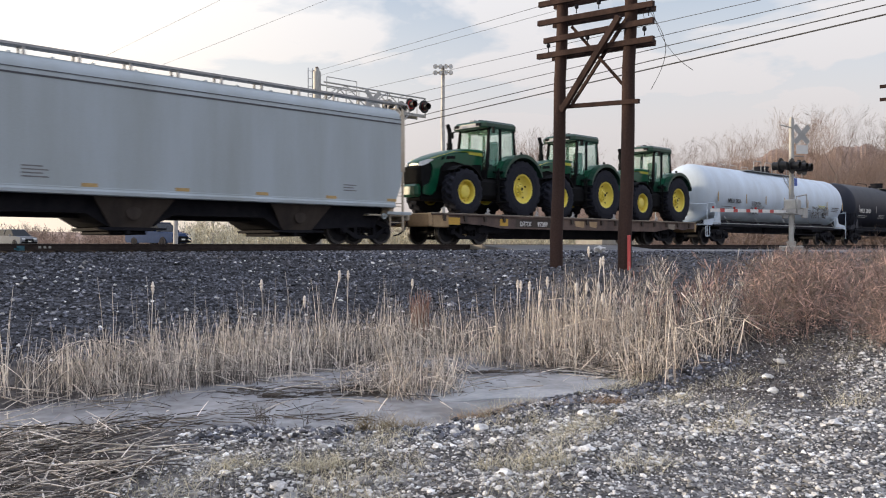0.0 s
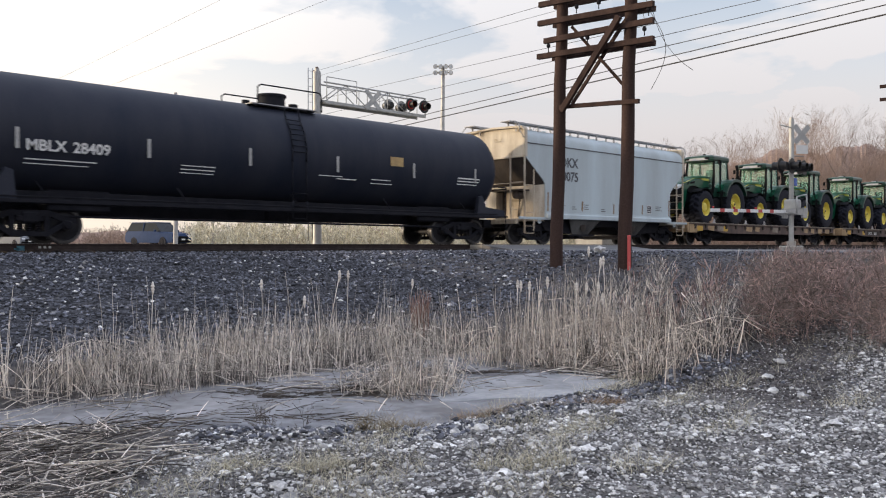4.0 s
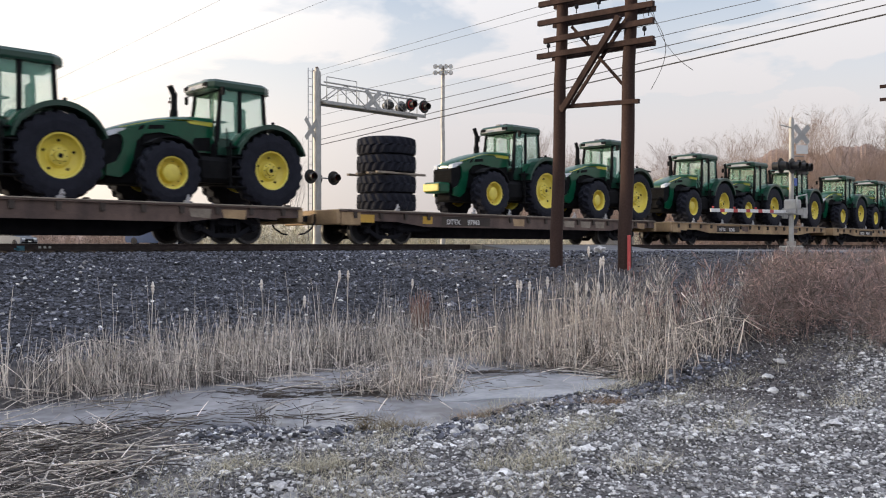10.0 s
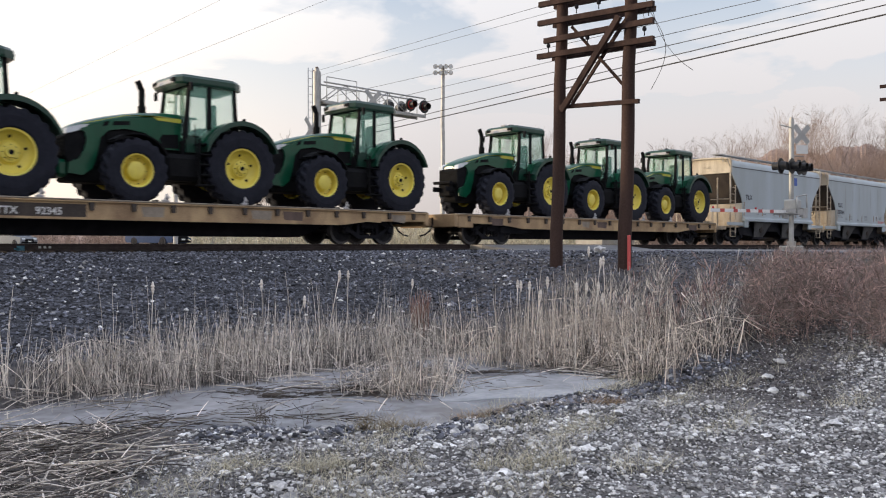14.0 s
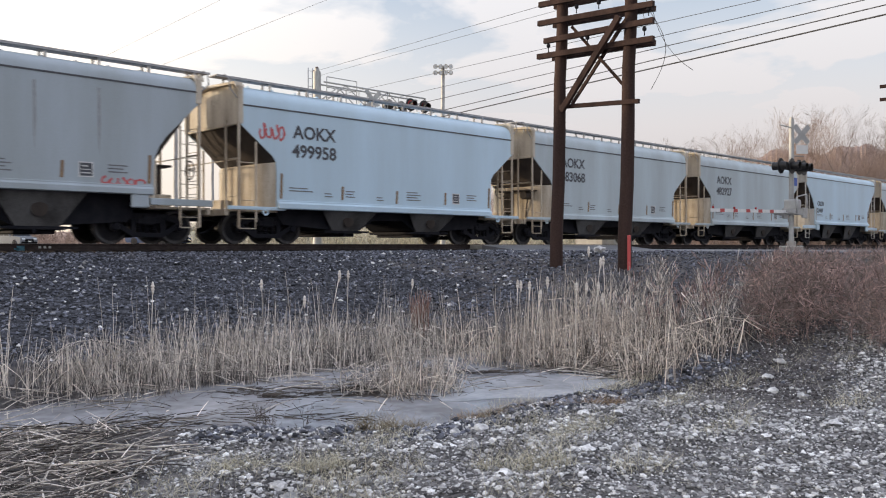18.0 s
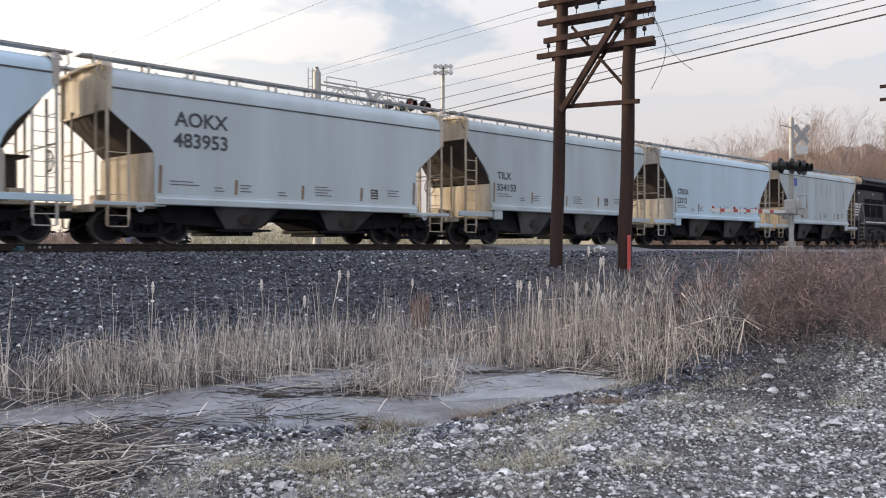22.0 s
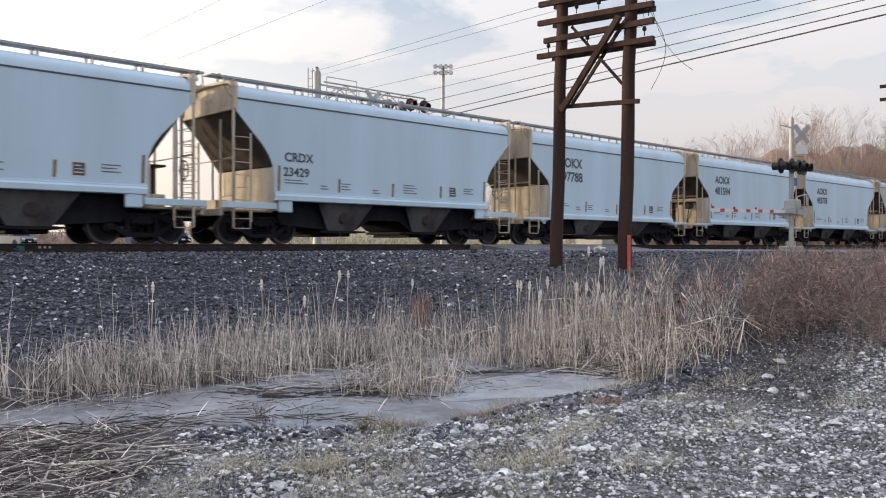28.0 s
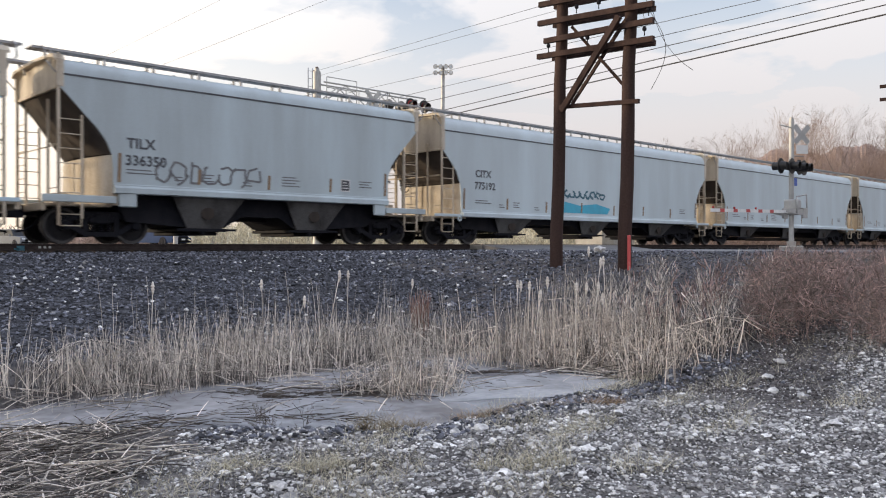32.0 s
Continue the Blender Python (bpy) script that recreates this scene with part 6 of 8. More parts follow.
    couplers(car, L)
    return rides(car, xi)


# -------- the train, front to back
hopper(-0.75, "hop_dull", L=19.4, chutes=3, kind="L", label="long light grey covered hopper car with faint stencils", square=False, reflect="mark_y")
FLATS = [(18.7, "flat_b", "DTTX", "97289"), (89.5, "flat_b", "", ""), (109.3, "flat_b", "DTTX", "92771"), (129.3, "flat_b", "DTTX", "97857"), (149.0, "flat_b", "DTTX", "97943"),
         (168.75, "flat_y", "HTTX", "93265"), (188.65, "flat_y", "HTTX", "92345"), (208.6, "flat_y", "", "")]
for k, (xi, sill, mk, nr) in enumerate(FLATS):
    nxt = [38.2, 109.3, 129.3, 149.0, 168.75, 188.65, 208.6, 228.9][k]
    flat_car(xi, nxt - xi, sill, mk, nr, "brown flat car with faded yellow patches and timber deck" if sill == "flat_b" else "faded yellow flat car with timber deck",
             [(1.45, 2.15), (4.3, 4.75)] if sill == "flat_b" else [])
tank_car(38.2, 19.35, "tank_w", "MBLX", "2826", "white tank car with yellow reflectors and graffiti", True)
tank_car(57.55, 19.6, "tank_b", "MBLX", "28409", "black tank car with white lettering", False)
plain = tractor("bumper", False, "green farm tractor with yellow rims chained on a flat car")
hitched = tractor("hitch", False, "green farm tractor with a black front hitch")
weighted = tractor("weights", True, "green farm tractor with front weights and large yellow rims")
for xi, kind in ((24.54, "p"), (30.12, "p"), (36.22, "p"), (95.5, "h"), (101.68, "p"), (107.8, "p"), (115.15, "h"), (121.6, "p"), (127.52, "p"), (135.48, "h"), (141.42, "p"), (147.42, "p"),
                 (160.3, "w"), (167.0, "w"), (175.1, "h"), (181.1, "p"), (186.83, "p"), (194.7, "h"), (200.85, "p"), (206.9, "p"), (215.0, "h"), (221.0, "p"), (226.9, "p")):
    load_tractor({"p": plain, "h": hitched, "w": weighted}[kind], xi)
# spare tyres lying in a stack
for k in range(4):
    z = 1.16 + .62 * k + (.10 if k > 1 else 0)
    ty = tagged(part("spare_tyre", cached("spare", lambda: tyre_mesh(1.02, .66, .30, 22), "rubber"), "rubber"), "large black tractor tyre lying flat in a stack", "tyre", "stacked spare tyres")
    ty.rotation_euler = (math.pi / 2, 0, .3 * k)
    rides(ty, 152.9, z + .31)
for z in (1.085, 2.42):
    d = MB()
    for y in (-.8, -.3, .3, .8):
        d.box(-1.1, 1.1, y - .07, y + .07, 0, .075, .01)
    rides(tagged(part("dunnage_boards", d, "deck"), "pale timber dunnage under stacked tyres", "timber"), 152.9, z)
hopper(77.1, "hop_warm", "AOKX", "450075", L=13.0, label="light grey covered hopper car with a cream end")
TAIL = [(0, "TILX", "", "hop_dull"), (1, "TILX", "337164", "hop_dull"), (2, "AOKX", "499958", "hop_blue"), (3, "AOKX", "483068", "hop_warm"), (4, "AOKX", "482927", "hop_warm"),
        (5, "CRDX", "23447", "hop_blue"), (6, "AOKX", "483953", "hop_grey"), (7, "TILX", "334153", "hop_warm"), (8, "CRDX", "23212", "hop_blue"), (9, "TILX", "337227", "hop_warm")]
CARS = {}
for k, mk, nr, pt in TAIL:
    CARS[nr] = hopper(229.0 + 12.87 * k, pt, mk, nr, end="end_grey" if mk == "CRDX" else "hop_end", kind="A" if mk == "AOKX" else "T", label={"hop_dull": "dull grey covered hopper car with dusty cream ends", "hop_warm": "warm grey covered hopper car with dusty cream ends", "hop_blue": "pale blue-grey covered hopper car with cream ends", "hop_grey": "light grey covered hopper car with dusty cream ends"}[pt])
locomotive(357.75, 22.65)
for k, mk, nr, pt in ((0, "CRDX", "", "hop_blue"), (1, "CRDX", "23429", "hop_blue"), (2, "AOKX", "497788", "hop_blue"), (3, "AOKX", "481594", "hop_blue"), (4, "AOKX", "483778", "hop_blue"), (5, "TILX", "336350", "hop_warm")):
    CARS[nr] = hopper(380.45 + 12.87 * k, pt, mk, nr, kind="A" if mk == "AOKX" else "T", label="pale grey covered hopper car with dusty cream ends")
for k in range(4):
    CARS["citx%d" % k] = hopper(457.65 + 19.6 * k, "hop_grey", "CITX" if k == 0 else "", "775192" if k == 0 else "", L=19.6, chutes=3, kind="C", square=False, label="long light grey covered hopper car" + (" with cyan graffiti" if k == 0 else ""))
weld_streaks(CARS["337227"], 12.87, 4, 9)
weld_streaks(CARS["337164"], 12.87, 6, 5)
scrawl(CARS["336350"], 3.0, 6.2, 1.55, 2.25, "spray", 3, 7, .03)
scrawl(CARS["citx0"], 7.5, 10.3, 1.9, 2.25, "teal", 4, 8, .04)
blob(CARS["citx0"], [(7.4, 1.30), (10.5, 1.30), (10.7, 1.55), (9.7, 1.72), (8.5, 1.62), (7.5, 1.75)], "cyan", "cyan graffiti patch")
scrawl(CARS["337164"], 9.6, 10.7, 1.45, 1.7, "pink", 8, 5, .025)
scrawl(CARS["499958"], 1.25, 2.1, 3.0, 3.55, "pink", 9, 4, .03)


def motions():
    stops = [2.0 * k for k in range(17)]
    for ob, xi, z in MOVERS:
        turn = ob.rotation_euler.to_matrix().to_4x4()
        y = YC + ob.get("dy", 0.0)
        walk(ob, [(t, Matrix.Translation((xi - gone(t), y, z)) @ turn) for t in stops])
    # wheels roll at the train's speed; wheels of one size share one set of keys
    for r in (0.46, 0.52):
        same = [w for w in WHEELS if abs(w.matrix_parent_inverse.translation.z - r) < .01]
        walk(same[0], [(k / FPS, Matrix.Rotation(-gone(k / FPS) / r, 4, "Y")) for k in range(32 * FPS + 1)])
        keys = same[0].animation_data
        for w in same[1:]:
            w.rotation_mode = "QUATERNION"
            w.animation_data_create().action = keys.action
            w.animation_data.action_slot = keys.action_slot


# ---------------------------------------------------------------- poles and wires
def beam(mb, a, b, w, h):
    """A squared timber from a to b."""
    a, b = Vector(a), Vector(b)
    d = (b - a).normalized()
    u = d.cross(Vector((0, 0, 1))).normalized() * w / 2
    v = u.cross(d).normalized() * h / 2
    return mb.loft([[p + u + v, p - u + v, p - u - v, p + u - v] for p in (a, b)], smooth=False)


def round_pole(x, y, z0, z1, r0, r1, lx=0.0, ly=0.0, n=14):
    rings = []
    for k in range(8):
        t = k / 7
        w = .012 * math.sin(k * 2.3 + x)
        rings.append([(x + lx * t + w + (r0 + (r1 - r0) * t) * math.cos(a), y + ly * t - w + (r0 + (r1 - r0) * t) * math.sin(a), z0 + (z1 - z0) * t) for a in np.linspace(0, 2 * math.pi, n, endpoint=False)])
    return MB().loft(rings)


def insulator(mb, x, y, z):
    return mb.cyl((x, y, z), (x, y, z + .16), .012, n=5).lathe([(.02, .10), (.045, .12), (.045, .17), (.025, .2), (.002, .2)], (x, y, z), "z", 8)


def pole_frame():
    px = 14.85
    th = tagged(new("utility_pole"), "weathered dark timber double pole with crossarms and diagonal braces", "utility pole")
    for y in (11.78, 9.94):
        z0 = float(ground_z(px, y)) - .5
        part("pole", round_pole(px, y, z0, 7.2, .15, .125, .16, -.10), "timber", th, "dark creosoted timber pole")
    for yl, zl, zr, double in ((12.30, 4.35, 4.22, 1), (12.10, 4.68, 4.60, 0), (12.28, 5.12, 4.94, 1), (12.25, 5.55, 5.37, 1), (12.2, 6.3, 6.15, 1)):
        part("crossarm", beam(MB(), (px - .12 + .1, yl, zl), (px - .12 + .1, 9.22, zr), .09, .12), "timber", th, "weathered timber crossarm")
        if double:
            part("crossarm", beam(MB(), (px + .32, yl - .18, zl - .01), (px + .32, 9.40, zr + .01), .09, .12), "timber", th, "weathered timber crossarm")
    part("lower_bar", beam(MB(), (px - .05, 11.62, 3.10), (px - .05, 9.55, 2.97), .08, .09), "timber", th)
    part("diagonal_brace", beam(MB(), (px - .18, 11.48, 2.98), (px - .18, 9.95, 4.80), .09, .13), "timber", th, "heavy timber diagonal")
    part("diagonal_brace", beam(MB(), (px + .3, 11.55, 3.2), (px + .3, 10.1, 4.85), .05, .07), "timber", th)
    part("thin_brace", beam(MB(), (px + .22, 11.50, 4.95), (px + .22, 10.0, 3.30), .04, .06), "timber", th)
    ins = MB()
    for y, z in ((12.0, 4.42), (10.9, 4.40), (9.45, 4.32), (9.35, 4.72), (11.2, 5.15), (10.6, 5.12), (9.4, 5.05), (11.9, 5.6)):
        part("insulator", insulator(MB(), px, y, z), "grime", th)
    for k, (drop, out, bow) in enumerate(((1.60, .95, .10), (1.75, .10, .42), (.55, .02, .05))):                    # slack wire ends
        y0, z0 = 9.32 + .10 * k, 5.05 - .10 * k
        pts = [(px + .05, y0 - out * t ** 2.4 - bow * math.sin(t * math.pi), z0 - drop * t ** .9) for t in np.linspace(0, 1, 12)]
        part("slack_wire", MB().tube(pts, .006, 4), "wire", th, "dangling slack wire")
    return th


pole_frame()
tagged(part("marker_stake", MB().box(14.70, 14.74, 9.70, 9.77, -.95, .17, .01), "orange_tape"), "faded red marker stake beside a pole", "marker stake")
far_pole = tagged(new("utility_pole"), "dark timber utility pole with two short crossarms", "utility pole")
part("pole", round_pole(34.0, 9.7, -.8, 7.6, .15, .12), "timber", far_pole)
for z in (6.05, 5.55):
    part("crossarm", beam(MB(), (33.9, 11.15, z), (33.9, 8.2, z - .05), .10, .12), "timber", far_pole, "red-brown crossarm")


def ray_dir(x, y):
    k, h = (x - 784) / 1450.0, (435 - y) / 1450.0
    return Vector((math.cos(TURN) + math.sin(TURN) * k, math.sin(TURN) - math.cos(TURN) * k, h))


def on_plane(x, y, px, slope):
    """Where a line of sight meets the upright plane X = px + slope * Y."""
    d = ray_dir(x, y)
    return EYE + d * ((px - EYE.x) / (d.x - slope * d.y))


def wire(a, b, y0, y1, r):
    """A taut wire through a and b, from y0 to y1."""
    pts = [a.lerp(b, (y - a.y) / (b.y - a.y)) for y in np.linspace(y0, y1, 9)]
    tagged(part("overhead_wire", MB().tube(pts, r, 5), "wire"), "thin dark overhead wire along the road", "overhead wire", "overhead wires")
    return pts[0], pts[-1]


def wire_line(px, slope, spans, y0, y1):
    """Wires of one pole line, with the poles that carry their ends."""
    ends = [wire(on_plane(x1, q1, px, slope), on_plane(x2, q2, px, slope), y0, y1, r) for x1, q1, x2, q2, r in spans]
    for side in (0, 1):
        top = max(e[side].z for e in ends) + .3
        e0 = ends[0][side]
        th = tagged(new("utility_pole"), "tall grey timber utility pole carrying road wires", "utility pole")
        part("pole", round_pole(e0.x, e0.y, -.9, top, .18, .12), "bark", th)
        for e in ends:
            part("bracket", beam(MB(), (e[side].x - .3, e[side].y, e[side].z - .05), (e[side].x + .3, e[side].y, e[side].z - .05), .08, .1), "bark", th)


wire_line(28.9, .147, ((900, 180, 1568, 26, .030), (900, 168, 1568, 9, .022), (900, 147, 1532, 0, .018), (900, 127, 1446, 0, .014), (900, 101, 1348, 0, .013), (730, 77, 955, 12, .012), (735, 88, 1005, 14, .010)), -14, 52.3)
wire_line(22.0, 0, ((390, 75, 580, 0, .008), (316, 37, 392, 0, .008)), -14, 96)


def street_pole(x, y, z1, label, arms):
    th = tagged(new("utility_pole"), label, "utility pole")
    part("pole", round_pole(x, y, -.7, z1, .14, .10), "walkway", th)
    for z, w in arms:
        part("crossarm", beam(MB(), (x, y, z), (x + w, y, z), .1, .12), "bark", th)
        part("insulator", insulator(MB(), x + w * .8, y, z + .06), "grime", th)
    return th


street_pole(22.1, 46.0, 9.0, "grey timber utility pole beside the road", [(8.4, -.45), (7.6, -.35)])
street_pole(33.0, 62.0, 10.0, "grey timber utility pole far along the road", [(9.2, 1.0)])


# ---------------------------------------------------------------- level crossing
def lamp_unit(mb_hood, mb_disc, x, y, z, s):
    """Round flashing lamp that faces s along y."""
    mb_disc.cyl((x, y, z), (x, y + s * .03, z), .30, n=20)
    mb_hood.lathe([(.15, s * .03), (.16, s * .32), (.15, s * .32), (.14, s * .05)], (x, y, z), "y", 14).cyl((x, y - s * .22, z), (x, y, z), .14, .20, n=12)


def crossbuck(th, x, y, z, size, material="white", turn=0.0):
    for a in (45, -45):
        c, s = math.cos(radians(a)) * size / 2, math.sin(radians(a)) * size / 2
        off = 0 if a > 0 else .02
        cx, cy = c * math.cos(turn), c * math.sin(turn)
        part("crossbuck_blade", beam(MB(), (x - cx, y + off - cy, z - s), (x + cx, y + off + cy, z + s), .012, .22), material, th, "white crossbuck blade")


def cantilever():
    th = tagged(new("cantilever_signal"), "galvanised cantilever crossing signal with lattice arm and red lamps", "crossing signal")
    mx, my = 20.3, 29.0
    part("mast", MB().cyl((mx, my, -.4), (mx, my, 7.35), .19, .17, n=18).cyl((mx, my, 7.35), (mx, my, 7.5), .10, n=12), "steel_grey", th, "galvanised mast")
    part("mast_base", MB().box(mx - .45, mx + .45, my - .45, my + .45, -.6, .02, .04), "conc", th)
    ld = MB()
    for x in (mx - .52, mx - .30):
        ld.tube([(x, my - .1, .2), (x, my - .1, 7.45)], .025, 5)
    for z in np.arange(.4, 7.4, .33):
        ld.cyl((mx - .52, my - .1, z), (mx - .30, my - .1, z), .012, n=4)
    part("ladder", ld, "steel_grey", th, "galvanised mast ladder")
    x0, x1, zb, zt = mx + .15, mx + 6.0, 6.06, 6.92
    for y in (my - .3, my + .3):
        part("chord", MB().tube([(x0, y, zt), (x1, y, zt)], .035, 6), "steel_grey", th)
        part("chord", MB().box(x0, x1, y - .05, y + .05, zb - .06, zb + .06, .01), "steel_grey", th)
        for k in range(5):
            xa, xb = x0 + (x1 - x0) * k / 5, x0 + (x1 - x0) * (k + 1) / 5
            m = MB()
            m.tube([(xa, y, zt if k % 2 else zb), (xb, y, zb if k % 2 else zt)], .025, 5).tube([(xb, y, zb), (xb, y, zt)], .02, 5)
            part("lattice_bar", m, "steel_grey", th)
    part("walkway_plate", MB().box(x0, x1, my - .3, my + .3, zb + .06, zb + .09), "steel_grey", th)
    part("platform_rail", MB().tube([(x0, my - .5, zb + .1), (x0, my - .5, zb + 1.05), (x0 + 1.6, my - .5, zb + 1.05), (x0 + 1.6, my - .5, zb + .1)], .02, 5).tube([(x0, my - .5, zb + .6), (x0 + 1.6, my - .5, zb + .6)], .02, 5), "steel_grey", th)
    crossbuck(th, mx + 2.75, my - .40, 6.45, 1.15, "steel_grey")
    for x, s, lens in ((mx + 4.35, 1, "lens"), (mx + 4.95, -1, "redlens"), (mx + 5.15, 1, "lens"), (mx + 5.80, -1, "lens")):
        h, d = MB(), MB()
        lamp_unit(h, d, x, my + s * .42, 6.50, s)
        part("lamp_hood", h, "black", th, "black lamp hood")
        part("lamp_board", d, "black" if s < 0 else "steel_grey", th, "round lamp background")
        part("lamp_lens", MB().cyl((x, my + s * .45, 6.50), (x, my + s * .47, 6.50), .15 if s > 0 else .2, n=16), lens, th, "red lamp lens")
    for x, s in ((mx - .55, -1), (mx + .65, -1), (mx + .2, 1)):
        h, d = MB(), MB()
        lamp_unit(h, d, x, my + s * .3, 2.85, s)
        part("lamp_hood", h, "black", th, "black lamp hood")
        part("lamp_board", d, "black", th, "round lamp background")
        part("lamp_lens", MB().cyl((x, my + s * .33, 2.85), (x, my + s * .35, 2.85), .15, n=16), "lens", th, "dark red lens")
    crossbuck(th, mx - .45, my - .25, 4.85, 1.2, "steel_grey", turn=.35)
    part("lamp_arm", MB().tube([(mx - .6, my, 2.85), (mx + .7, my, 2.85)], .03, 6), "steel_grey", th)
    return th


def crossing_gate(mx, my, way, label, tall):
    """Gate with a striped arm that reaches along x to the side named by way."""
    th = tagged(new("crossing_gate"), label, "crossing gate")
    part("mast", MB().cyl((mx, my, -.25), (mx, my, tall + .42), .095, n=14).cyl((mx, my, tall + .42), (mx, my, tall + .5), .06, n=12), "steel_grey", th, "silver mast")
    part("base", MB().box(mx - .35, mx + .35, my - .35, my + .35, -.7, -.05, .04).cyl((mx, my, -.05), (mx, my, .12), .17, n=12), "conc", th, "pale concrete base")
    crossbuck(th, mx + .40, my - .24, tall - .15, .95, "steel_grey", turn=-.45)
    part("sign_bracket", MB().tube([(mx, my, tall - .35), (mx + .5, my - .27, tall - .35)], .02, 5).tube([(mx, my, tall - 1.0), (mx + .5, my - .27, tall - 1.0)], .02, 5), "steel_grey", th)
    part("track_sign", beam(MB(), (mx + .16, my - .12, tall - .74), (mx + .66, my - .36, tall - .74), .015, .34), "white", th, "small white sign plate")
    part("cross_arm", MB().tube([(mx - .75, my, tall - 1.42), (mx + 1.1, my, tall - 1.42)], .035, 6), "steel_grey", th)
    part("top_bar", MB().tube([(mx - 1.05, my, tall + .1), (mx + .1, my, tall + .1)], .025, 5), "steel_grey", th)
    for x, s in ((mx - .62, 1), (mx - .25, -1), (mx + .42, -1), (mx + .85, -1)):
        h, d = MB(), MB()
        lamp_unit(h, d, x, my + s * .12, tall - 1.42, s)
        part("lamp_hood", h, "black", th, "black lamp hood")
        part("lamp_board", d, "black", th, "round black lamp background")
        part("lamp_lens", MB().cyl((x, my + s * .15, tall - 1.42), (x, my + s * .17, tall - 1.42), .14, n=14), "lens", th, "dark red lens")
    part("info_sign", MB().box(mx + .03, mx + .28, my - .11, my - .095, 2.28, 2.58, .005), "blue", th, "small blue sign")
    part("mechanism_box", MB().box(mx - .22, mx + .28, my - .28, my + .22, 1.15, 1.75, .05).box(mx - .14, mx + .2, my - .3, my - .27, 1.25, 1.6, .01), "steel_grey", th, "grey gate mechanism box")
    part("guard_frame", MB().tube([(mx - .45, my - .4, 1.2), (mx - .45, my - .4, 1.82), (mx + .45, my - .4, 1.95), (mx + .5, my - .4, 1.2)], .03, 6), "steel_grey", th)
    for y in (my - .38, my + .38):
        part("counterweight_arm", MB().prism([(mx - way * .1, 1.12), (mx - way * .1, 1.36), (mx + way * 1.3, 1.32), (mx + way * 1.3, 1.22)], y - .02, y + .02).box(mx - .5 if way > 0 else mx + .1, mx - .1 if way > 0 else mx + .5, y - .05, y + .05, 1.02, 1.42, .02), "steel_grey", th)
    x0, x1 = mx + way * 1.0, mx + way * 6.9
    zt = lambda x: 1.26 - .02 * abs(x - mx)
    n = 19
    for k in range(n):
        a, b = x0 + (x1 - x0) * k / n, x0 + (x1 - x0) * (k + 1) / n
        part("arm_stripe", beam(MB(), (a, my - .3, zt(a)), (b, my - .3, zt(b)), .035, .115), "white" if k % 3 != 1 or k < 2 else "red", th, "reflective stripe of the gate arm")
    for x in (x0 + (x1 - x0) * q for q in (.45, .72, .97)):
        part("arm_lamp", MB().cyl((x, my - .3, zt(x) + .055), (x, my - .3, zt(x) + .13), .035, n=8), "red", th, "small red arm lamp")
    return th


cantilever()
crossing_gate(31.9, 13.7, -1, "lowered crossing gate with red and white striped arm", 4.45)

hut = tagged(new("signal_cabinet"), "low pale metal signal equipment cabinet beside the track", "signal cabinet")
part("wall", MB().box(41.0, 44.4, 29.0, 31.0, -.4, 1.02, .02), "conc", hut)
part("roof", MB().prism([(28.85, 1.02), (31.15, 1.02), (31.1, 1.10), (30.0, 1.16), (28.9, 1.10)], 40.85, 44.55, axis="x"), "steel_grey", hut)
part("door", MB().box(42.2, 43.1, 28.97, 29.0, -.3, .85, .008), "steel_grey", hut, "grey steel door")

fl = tagged(new("floodlight_pole"), "tall floodlight pole with a cluster of lamps", "floodlight")
fx, fy = 37.0, 38.7
part("pole", round_pole(fx, fy, -.6, 11.6, .17, .12), "steel_grey", fl)
for z in (11.25, 11.65):
    part("bracket", MB().tube([(fx - .36, fy + .36, z), (fx + .36, fy - .36, z)], .05, 6), "steel_grey", fl)
    for s in (-1, 1):
        for f in (.12, .35):
            c = Vector((fx + s * f, fy - s * f, z))
            part("flood_lamp", MB().cyl(c + Vector((.1, .12, .04)), c - Vector((.16, .2, .06)), .09, .15, n=16), "hop_end", fl, "round floodlight head")
            part("lamp_glass", MB().cyl(c - Vector((.16, .2, .06)), c - Vector((.17, .212, .065)), .13, n=16), "lampglass", fl, "pale lamp glass")

for x in (22.35, 30.65):
    part("edge_line", MB().box(x - .06, x + .06, 25.6, 140, -.148, -.136), "white", road, "white road edge line")
for s in (-.12, .12):
    part("centre_line", MB().box(26.5 + s - .05, 26.5 + s + .05, 25.6, 140, -.148, -.136), "mark_y", road, "yellow centre line")


